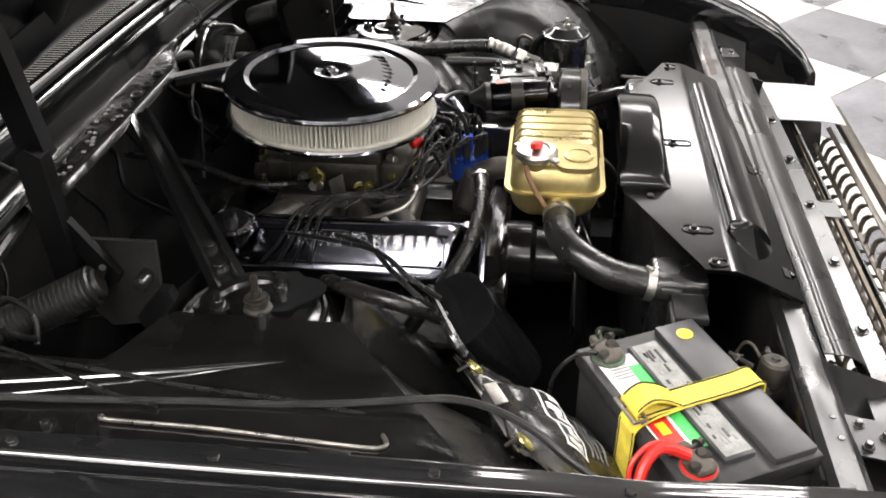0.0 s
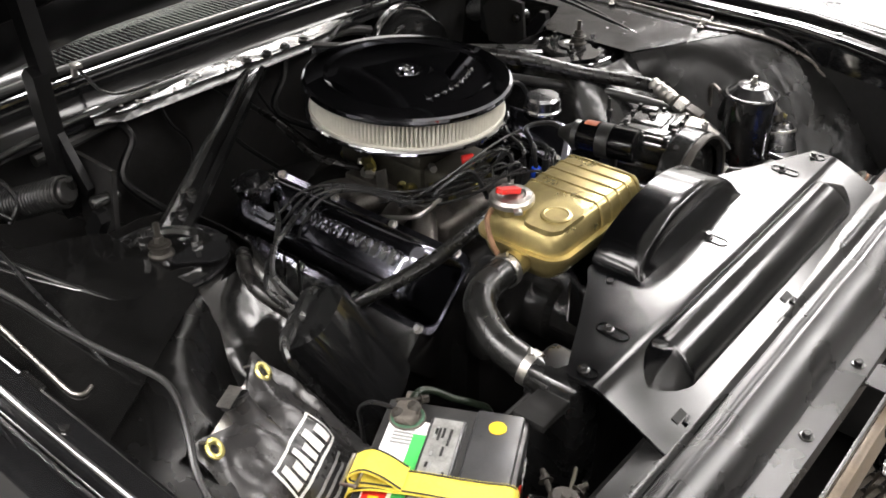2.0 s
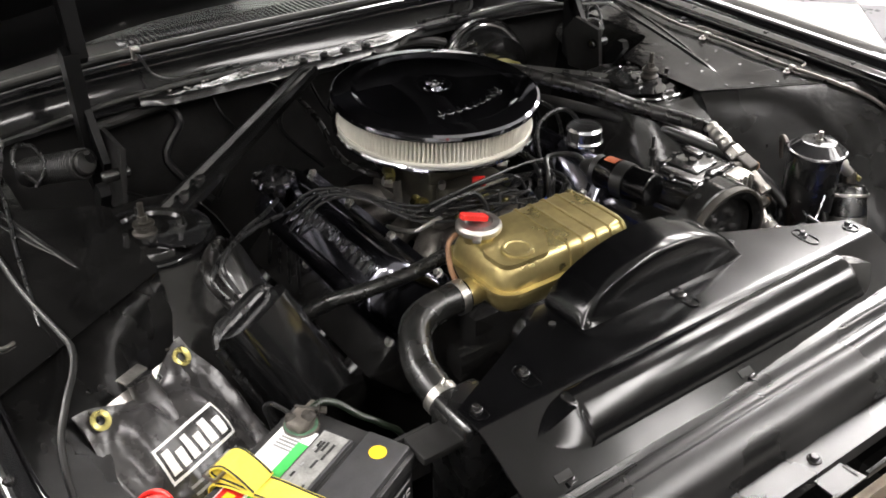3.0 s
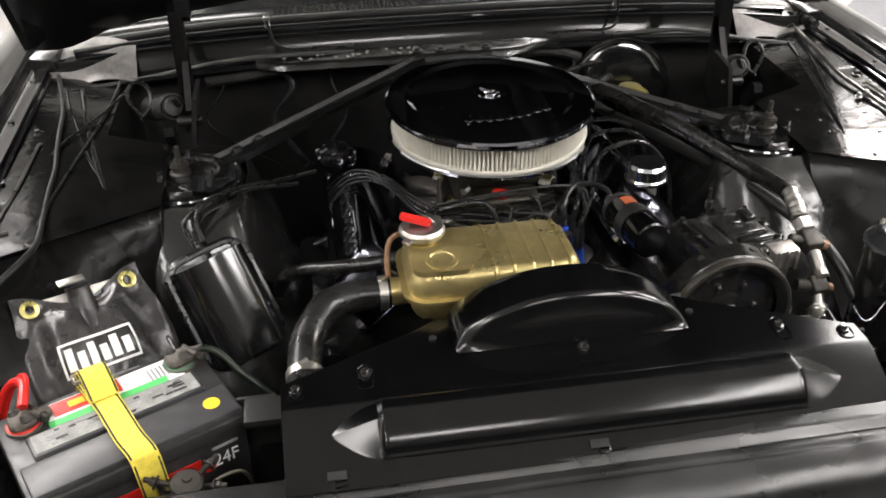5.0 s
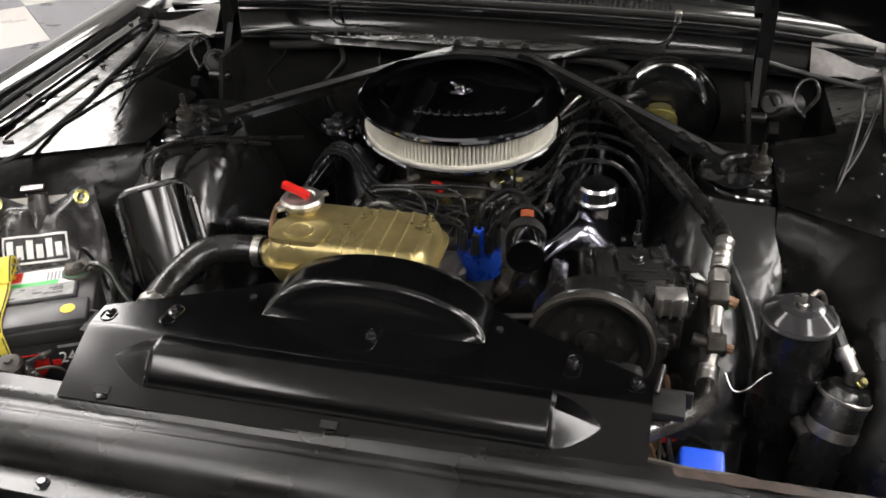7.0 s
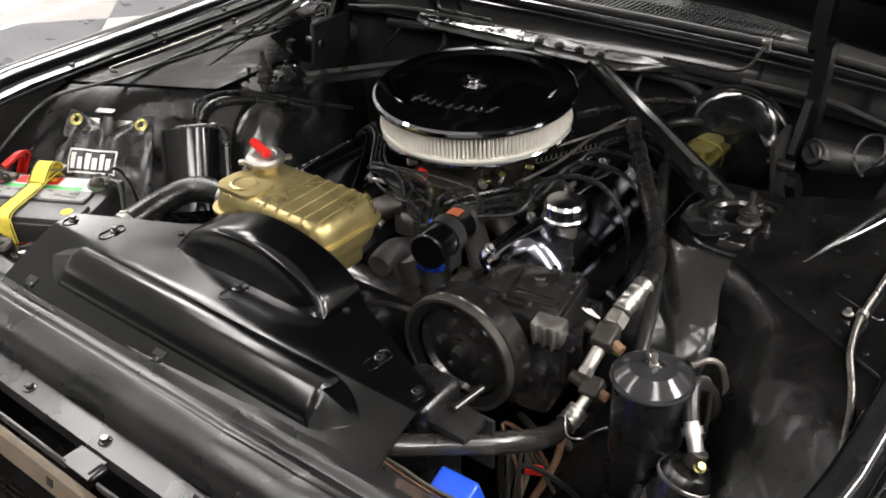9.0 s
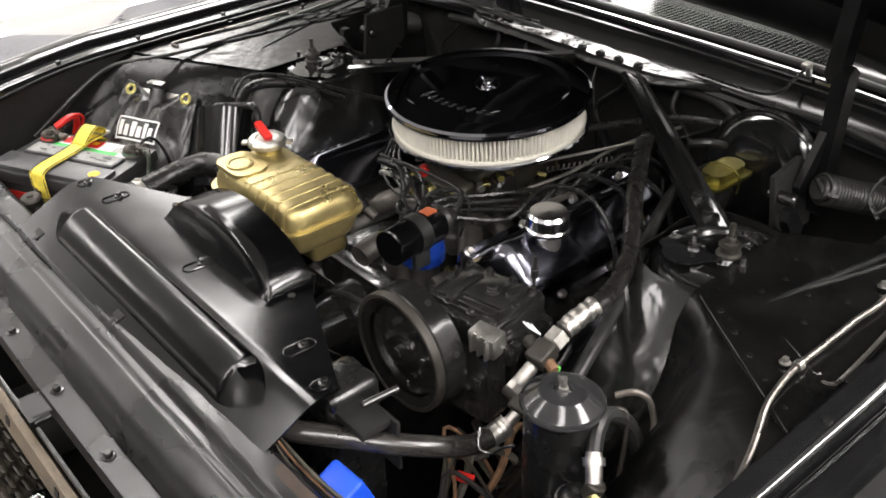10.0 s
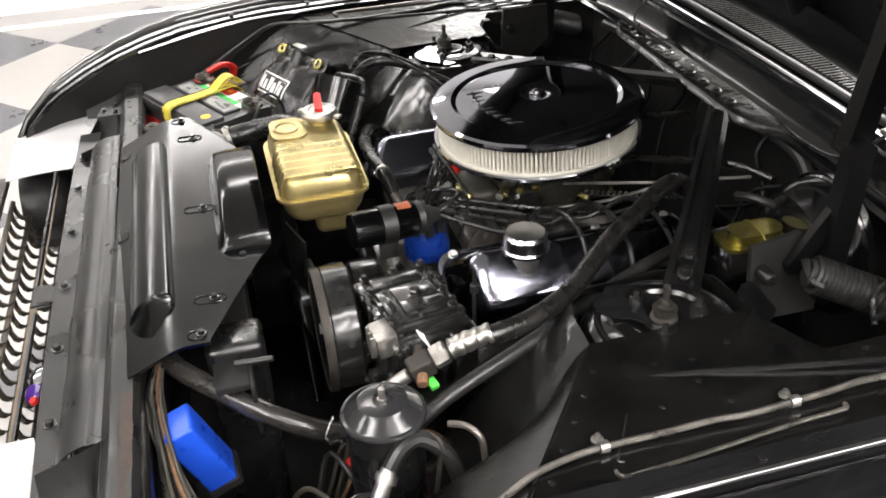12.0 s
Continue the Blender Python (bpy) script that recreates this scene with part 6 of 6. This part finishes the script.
for k in range(26):
    part("print_bar", bb_((rl.uniform(-0.08, 0.085), 0.006 + rl.uniform(-0.012, 0.012), 0.814), (rl.uniform(0.006, 0.02), 0.003, 0.0006)), BATT if k % 2 else GREYINK, lab)
part("dot_sticker", lathe([(0.0105, 0), (0.0105, 0.0008)], BM @ Vector((0.098, -0.052, 0.8152)), n=24), YDOT, bat, "round yellow sticker")
cl = part("colour_label", bb_((0.012, 0.05, 0.8072), (0.17, 0.05, 0.001)), WHITE, bat, "white, red and green printed label")
part("red_band", bb_((-0.022, 0.06, 0.8082), (0.085, 0.026, 0.0006)), RED, cl)
part("green_band", bb_((0.0, 0.034, 0.8082), (0.15, 0.016, 0.0006)), GREEN, cl)
part("yellow_mark", bb_((-0.035, 0.06, 0.8088), (0.02, 0.012, 0.0006)), YDOT, cl)
part("yellow_mark", bb_((0.005, 0.062, 0.8088), (0.012, 0.010, 0.0006)), YDOT, cl)
for k in range(7):
    part("barcode_bar", bb_((0.058 + 0.0055 * k, 0.054, 0.8082), (0.003, 0.024, 0.0006)), GREYINK, cl)
# front face: red band with a word, and the size mark
FM = BM @ plate_at((0, -BW / 2 + 0.002, 0.748), (1, 0, 0), (0, -1, 0))
rb = part("red_face_label", prism([(-0.115, -0.028), (0.045, -0.028), (0.062, -0.006), (0.062, 0.018), (-0.115, 0.018)], 0, 0.0012, FM), RED, bat, "red face label")
part("word", letters("PLUS", 0.024, FM @ pose(-0.078, -0.006, 0.0016), 0.0004), WHITE, rb)
part("size_mark", letters("24F", 0.027, FM @ pose(0.094, 0.006, 0.0016), 0.0004, squeeze=0.85), WHITE, bat, "white size mark")
part("size_bar", prism([(0.078, 0.024), (0.112, 0.024), (0.112, 0.028), (0.078, 0.028)], 0, 0.0012, FM), GREYINK, bat)
part("red_cross", prism([(0.066, -0.006), (0.078, -0.006), (0.078, 0.004), (0.066, 0.004)], 0, 0.0014, FM), RED, bat)


def terminal(x, y, cover):
    p = BM @ Vector((x, y, 0.806))
    t = part("terminal", lathe([(0.022, 0), (0.022, 0.004), (0.011, 0.006), (0.010, 0.014), (0.008, 0.015)], p, n=24), LEAD, bat, "corroded lead terminal")
    part("terminal_ring", lathe([(0.020, 0), (0.022, 0.002), (0.020, 0.005), (0.016, 0.005)], p, n=24, cap=False), cover, t)
    knob = merge(box(p + Vector((0, 0, 0.009)), (0.034, 0.029, 0.016), Euler((0, 0, 0.6)).to_matrix(), r=0.009, seg=3), box(p + Vector((0.019, 0.010, 0.008)), (0.026, 0.016, 0.012), Euler((0.2, 0.15, 0.6)).to_matrix(), r=0.004, seg=3))
    for w in knob.verts:
        w.co += 0.0025 * noise.noise_vector(w.co * 90)
    part("clamp", knob, LEAD, t)
    part("clamp_ear", merge(rod(p + Vector((0.008, -0.004, 0.012)), p + Vector((0.006, -0.002, 0.021)), 0.010, 12, 0.007, 0.002), rod(p + Vector((-0.010, 0.006, 0.012)), p + Vector((-0.012, 0.008, 0.019)), 0.008, 10, 0.006, 0.002)), BROWNM, t)
    part("clamp_bolt", merge(hexhead(p + Vector((0.024, 0.0, 0.013)), (0.8, -0.6, 0), 0.005, 0.007, 0.008), rod(p + Vector((0.024, 0, 0.013)), p + Vector((0.004, 0.022, 0.013)), 0.003, 8)), BROWNM, t)
    return p


pn = terminal(0.100, 0.056, VERDI)
pp = terminal(-0.100, 0.056, RED)
cb1 = thing("negative_cable", (pn.x, pn.y, 0.80), "dark green battery cable with a corroded clamp", "battery cable")
part("cable", tube([pn + Vector((0.012, 0.008, 0.010)), pn + Vector((0.035, 0.012, 0.012)), pn + Vector((0.055, 0.006, 0.002)), pn + Vector((0.075, -0.008, -0.016)), pn + Vector((0.10, -0.02, -0.035)), pn + Vector((0.125, -0.03, -0.07)), pn + Vector((0.13, -0.03, -0.2))], 0.0045, 10), GREENW, cb1)
part("thin_lead", tube([pn + Vector((-0.004, 0.014, 0.010)), pn + Vector((-0.016, 0.04, 0.014)), pn + Vector((-0.02, 0.06, -0.005)), pn + Vector((-0.01, 0.07, -0.05)), pn + Vector((0.0, 0.07, -0.15))], 0.0028, 8), WIRE, cb1)
cb2 = thing("positive_cable", (pp.x, pp.y, 0.80), "bright red battery cable", "battery cable")
part("cable", tube([pp + Vector((0.0, 0.012, 0.02)), pp + Vector((-0.004, 0.045, 0.03)), pp + Vector((-0.03, 0.065, 0.01)), pp + Vector((-0.06, 0.06, -0.04)), pp + Vector((-0.085, 0.045, -0.10)), pp + Vector((-0.09, 0.03, -0.2))], 0.0065, 10), RED, cb2)
part("thin_lead", tube([pp + Vector((0.004, 0.012, 0.022)), pp + Vector((0.0, 0.05, 0.034)), pp + Vector((-0.02, 0.075, 0.016)), pp + Vector((-0.04, 0.07, -0.02)), pp + Vector((-0.065, 0.06, -0.08))], 0.003, 8), RED, cb2)
part("lead_tag", box(pp + Vector((-0.075, 0.03, -0.05)), (0.008, 0.012, 0.035), Euler((0.3, 0.5, 0)).to_matrix(), r=0.001), YELLOW, cb2)
# yellow hold-down strap across the battery
strap = thing("battery_strap", (-0.565, 0.03, 0.81), "yellow webbing hold-down strap with black edge stitching", "strap")
SXL = -0.006


def ribbon(pts, w, t, material, name, parent):
    line = smooth_line(pts, 6)

    def fn(u, v):
        i = round(u * (len(line) - 1))
        p = line[i]
        return BM @ Vector((p.x + w * (v - 0.5), p.y, p.z))
    return part(name, sheet(fn, len(line) - 1, 2, t), material, parent)


SP = [(SXL + 0.012, -0.0905, 0.70), (SXL + 0.008, -0.0905, 0.76), (SXL + 0.005, -0.0895, 0.803), (SXL + 0.003, -0.083, 0.817), (SXL, -0.055, 0.8185), (SXL, -0.02, 0.8175), (SXL, 0.012, 0.8175), (SXL - 0.002, 0.04, 0.818), (SXL - 0.004, 0.066, 0.817), (SXL - 0.004, 0.0885, 0.806), (SXL - 0.004, 0.0905, 0.78), (SXL - 0.002, 0.0905, 0.70), (SXL, 0.0905, 0.62)]
ribbon(SP, 0.034, 0.0016, YELLOW, "webbing", strap)
for dx in (-0.0145, 0.0145):
    ribbon([(x + dx, y - (0.0011 if y < -0.088 else (-0.0011 if y > 0.088 else 0)), z + (0.0021 if abs(y) < 0.088 else 0)) for x, y, z in SP], 0.0022, 0.0006, BLACKT, "stitching", strap)
loop = [(SXL + 0.0, 0.03, 0.8205), (SXL + 0.0, 0.05, 0.834), (SXL, 0.07, 0.840), (SXL, 0.086, 0.830), (SXL, 0.084, 0.8205), (SXL, 0.06, 0.8215), (SXL, 0.03, 0.8225)]
ribbon(loop, 0.036, 0.0018, YELLOW, "webbing_loop", strap)
for dx in (-0.016, 0.016):
    ribbon([(x + dx, y, z + 0.0024) for x, y, z in loop], 0.0022, 0.0006, BLACKT, "stitching", strap)
part("buckle", tube([BM @ Vector(p) for p in ((SXL - 0.022, 0.078, 0.822), (SXL + 0.022, 0.078, 0.822), (SXL + 0.022, 0.094, 0.822), (SXL - 0.022, 0.094, 0.822), (SXL - 0.022, 0.078, 0.822))], 0.0025, 8, 1), STEEL, strap)
tray = thing("battery_tray", (-0.5645, 0.027, 0.58), "black steel tray under the battery", "battery tray")
part("tray", bb_((0, 0, 0.584), (0.29, 0.20, 0.012), 0.003), BAY, tray)
part("tray_leg", bb_((0, 0, 0.42), (0.2, 0.12, 0.32), 0.01), DARK, tray)

# starter relay on the support panel beside the battery
sol = thing("starter_relay", (-0.487, -0.082, 0.76), "tarnished round starter relay with tarnished studs", "relay")
part("can", lathe([(0.017, 0), (0.0185, 0.003), (0.0185, 0.030), (0.015, 0.034), (0.006, 0.035), (0.005, 0.038), (0, 0.038)], (-0.482, -0.083, 0.768), (0.12, -0.1, 1), 28, False), BROWNM, sol)
part("base", box((-0.488, -0.070, 0.763), (0.05, 0.05, 0.018), Euler((0.1, 0, 0.5)).to_matrix(), r=0.004), CAST, sol)
part("bracket", box((-0.488, -0.086, 0.715), (0.04, 0.012, 0.09), r=0.003), CAST, sol)
for dx, dy in ((-0.035, 0.012), (0.034, -0.006), (0.024, 0.03)):
    part("stud", merge(hexhead((-0.482 + dx, -0.078 + dy, 0.782), (dx, dy, 0.01), 0.006, 0.009, 0.006), rod((-0.482 + dx * 0.5, -0.078 + dy * 0.5, 0.782), (-0.482 + dx * 1.4, -0.078 + dy * 1.4, 0.785), 0.0035, 8)), BROWNM, sol)
part("relay_lead", tube([(-0.45, -0.075, 0.782), (-0.43, -0.068, 0.786), (-0.415, -0.06, 0.775), (-0.405, -0.05, 0.73)], 0.0022, 8), LOOM, sol)

# ---- washer bag hanging from its hooks ----
bag = thing("washer_bag", (-0.62, 0.2, 0.62), "black vinyl washer fluid bag hanging from brass grommets", "washer bag")
G1, G2 = Vector((-0.585, 0.288, 0.837)), Vector((-0.705, 0.226, 0.842))
gx = (G1 - G2).normalized()
down = Vector((0.306, -0.61, -0.73)).normalized()
gn = gx.cross(down).normalized()
if gn.z < 0:
    gn = -gn


def bag_point(u, v, side):
    w = lerp(0.088, 0.104, soft(0, 0.5, v))
    mid = (G1 + G2) / 2
    puff = 0.030 * math.sin(math.pi * min(1, max(0, u))) ** 0.6 * soft(0.0, 0.45, v) * (1 - 0.5 * soft(0.8, 1.0, v))
    notch = -0.030 * math.sin(math.pi * u) ** 2 * (1 - soft(0, 0.2, v))
    fold = 0.010 * noise.noise((u * 4, v * 2.5, 2.0)) + 0.004 * noise.noise((u * 11, v * 7, 5.0)) + 0.006 * math.sin(u * 17 + 3 * math.sin(v * 4)) * (1 - soft(0.1, 0.7, v)) * soft(0, 0.1, v)
    return mid + gx * (2 * u - 1) * w + down * (0.24 * v - 0.022 - notch) + gn * (0.004 + side * (puff + fold * (side > 0)) + 0.0015 * side)


skin = B()
for side in (1, -1):
    merge(skin, sheet(lambda u, v: bag_point(u, v, side), 40, 40, 0))
bmesh.ops.remove_doubles(skin, verts=skin.verts, dist=0.0005)
part("bag", skin, VINYL, bag, "", 60)
for g in (G1, G2):
    part("grommet", lathe([(0.0055, 0), (0.0062, 0.002), (0.009, 0.003), (0.0125, 0.002), (0.0125, 0)], g + gn * 0.011, gn, 24, False), BRASSG, bag, "brass grommet ring")
    part("hook", tube([g + gn * 0.002, g + gn * 0.010 - down * 0.004, g + gn * 0.009 - down * 0.012, g - gn * 0.004 - down * 0.018], 0.0022, 8), BROWNM, bag)
mid = (G1 + G2) / 2
part("hanger_plate", prism(rounded(0.15, 0.022, 0.004), -0.001, 0.001, plate_at(mid + down * 0.002 + gn * 0.001, gx, gn)), STEEL, bag, "plated hanger plate")
part("filler_neck", lathe([(0.034, -0.05), (0.024, -0.025), (0.018, -0.008), (0.016, 0.018), (0.018, 0.02)], mid + gn * 0.010 + down * 0.008, (-down + gn * 0.3), 20), VINYL, bag)
part("neck_clip", box(mid + gn * 0.02 - down * 0.02 - gx * 0.006, (0.036, 0.016, 0.003), (plate_at((0, 0, 0), gx, gn - down)).to_3x3(), r=0.001), STEEL, bag, "bright metal clip")
# white printed frame; the maker's mark becomes plain bars
def on_bag(u0, u1, v0, v1):
    return sheet(lambda a, b: bag_point(lerp(u0, u1, a), lerp(v0, v1, b), 1) + gn * 0.0012, 12, 6, 0.0006)


for u0, u1, v0, v1 in ((0.22, 0.71, 0.355, 0.37), (0.22, 0.71, 0.54, 0.555), (0.22, 0.234, 0.355, 0.555), (0.696, 0.71, 0.355, 0.555)):
    part("printed_frame", on_bag(u0, u1, v0, v1), WHITE, bag)
for k in range(6):
    u0 = 0.252 + 0.073 * k
    tall = 0.39 if k in (0, 2, 4) else 0.425
    part("printed_bar", on_bag(u0, u0 + 0.05, tall, 0.52), WHITE, bag)
for k in range(4):
    part("printed_line", on_bag(0.28, 0.66 - 0.05 * k, 0.61 + 0.04 * k, 0.625 + 0.04 * k), GREYINK, bag)

# ---- cables, pipes and small lines along the aprons ----
def line_thing(name, pts, r, material, label, category="cable", n=8):
    th = thing(name, pts[0], label, category)
    part("run", tube(pts, r, n, 6), material, th)
    return th


line_thing("harness_cable", [(-0.79, 0.98, 0.905), (-0.748, 0.80, 0.902), (-0.737, 0.70, 0.899), (-0.728, 0.62, 0.896), (-0.720, 0.56, 0.893), (-0.716, 0.485, 0.892), (-0.709, 0.413, 0.893), (-0.701, 0.343, 0.897), (-0.699, 0.296, 0.901), (-0.711, 0.252, 0.902), (-0.733, 0.208, 0.896), (-0.752, 0.17, 0.876), (-0.76, 0.11, 0.84), (-0.75, 0.02, 0.79)], 0.0042, RUBBER, "thick black harness cable lying on the apron")
line_thing("thin_cable", [(-0.66, 0.96, 0.900), (-0.668, 0.80, 0.893), (-0.681, 0.675, 0.891), (-0.694, 0.585, 0.889), (-0.707, 0.462, 0.890), (-0.715, 0.389, 0.886), (-0.725, 0.317, 0.874), (-0.733, 0.263, 0.850), (-0.745, 0.20, 0.825), (-0.75, 0.08, 0.79)], 0.0026, WIRE, "thin black cable lying on the apron")
line_thing("thin_cable", [(-0.63, 0.92, 0.90), (-0.67, 0.78, 0.896), (-0.72, 0.66, 0.897), (-0.735, 0.60, 0.896)], 0.0024, WIRE, "thin black cable lying on the apron")
hp = line_thing("heater_pipe", [(0.77, 0.98, 0.912), (0.75, 0.80, 0.905), (0.735, 0.70, 0.902), (0.737, 0.64, 0.900), (0.738, 0.60, 0.899), (0.740, 0.545, 0.898), (0.737, 0.505, 0.898), (0.736, 0.45, 0.896), (0.735, 0.41, 0.895), (0.735, 0.374, 0.895), (0.739, 0.335, 0.894), (0.747, 0.296, 0.891), (0.765, 0.250, 0.882), (0.775, 0.217, 0.873), (0.782, 0.180, 0.858), (0.788, 0.155, 0.845), (0.79, 0.12, 0.815)], 0.0040, PIPE, "worn grey metal line clipped to the apron", "pipe", 10)
for p in ((0.738, 0.599, 0.899), (0.735, 0.379, 0.895)):
    c = part("clip", lathe([(0.0050, -0.005), (0.0068, -0.005), (0.0068, 0.005), (0.0050, 0.005)], p, (0, 1, 0), 16, False), STEEL, hp)
    part("clip_screw", hexhead((p[0] - 0.016, p[1], p[2] - 0.005), r=0.004, washer=0.007), STEEL, c)
line_thing("support_rod", [(0.766, 0.379, 0.890), (0.774, 0.379, 0.893), (0.780, 0.386, 0.895), (0.779, 0.42, 0.896), (0.776, 0.474, 0.897), (0.768, 0.578, 0.899), (0.766, 0.636, 0.900), (0.763, 0.646, 0.900), (0.756, 0.649, 0.897)], 0.0026, PIPE, "thin bent grey rod lying along the apron", "rod")
line_thing("support_rod", [(-0.757, 0.648, 0.899), (-0.762, 0.640, 0.899), (-0.763, 0.537, 0.898), (-0.767, 0.453, 0.896), (-0.771, 0.375, 0.895), (-0.769, 0.358, 0.895), (-0.762, 0.354, 0.894), (-0.750, 0.360, 0.893)], 0.0026, PIPE, "thin bent grey rod lying along the apron", "rod")
for s in (-1, 1):
    th = thing("washer_nozzle", (s * 0.368, 0.985, 0.965), "small bright washer nozzle with its thin hose", "washer nozzle", "washer nozzles")
    part("nozzle", merge(rod((s * 0.368, 0.99, 0.968), (s * 0.368, 0.985, 0.988), 0.006, 10), box((s * 0.368, 0.978, 0.99), (0.014, 0.02, 0.008), r=0.002)), STEEL, th)
    part("hose", tube([(s * 0.368, 0.975, 0.985), (s * 0.362, 0.955, 0.968), (s * 0.355, 0.935, 0.952), (s * 0.33, 0.915, 0.945), (s * 0.27, 0.90, 0.95), (s * 0.2, 0.915, 0.944)], 0.0028, 8), WIRE, th)
line_thing("firewall_cable", [(-0.80, 0.9, 0.885), (-0.6, 0.93, 0.90), (-0.42, 0.915, 0.93), (-0.2, 0.93, 0.925)], 0.005, RUBBER, "black cable along the firewall edge")
line_thing("firewall_cable", [(0.80, 0.88, 0.885), (0.62, 0.92, 0.905), (0.5, 0.92, 0.93), (0.35, 0.935, 0.925)], 0.005, RUBBER, "black cable along the firewall edge")
# heater loops by the hinges
for s in (-1, 1):
    line_thing("looped_cable", [(s * 0.61, 0.80, 0.87), (s * 0.635, 0.82, 0.90), (s * 0.625, 0.835, 0.925), (s * 0.60, 0.83, 0.92), (s * 0.592, 0.81, 0.89), (s * 0.615, 0.80, 0.865)], 0.004, WIRE, "looped black cable beside the hinge")

# ---- floor tiles, laid corner-wise ----
TILE = 0.659
tile_mesh = {}
for key, material in (("pale", TILE_W), ("dark", TILE_D)):
    tb = box((0, 0, -0.002), (TILE - 0.003, TILE - 0.003, 0.008), r=0.001, seg=1)
    tile_mesh[key] = finish("floor_tile", tb, material)
count = 0
for i in range(-16, 17):
    for j in range(-16, 17):
        x = 2.475 + 0.932 / 2 * (i + j)
        y = -1.16 + 0.932 / 2 * (i - j) + 0.932 / 2
        if -3.72 < x < 5.6 and -2.6 < y < 4.1 and count < 298:
            ob = new("floor_tile", tile_mesh["dark" if (i + j) % 2 else "pale"])
            ob.parent = floor
            ob.matrix_basis = pose(x, y, 0, 0, 0, 45)
            count += 1
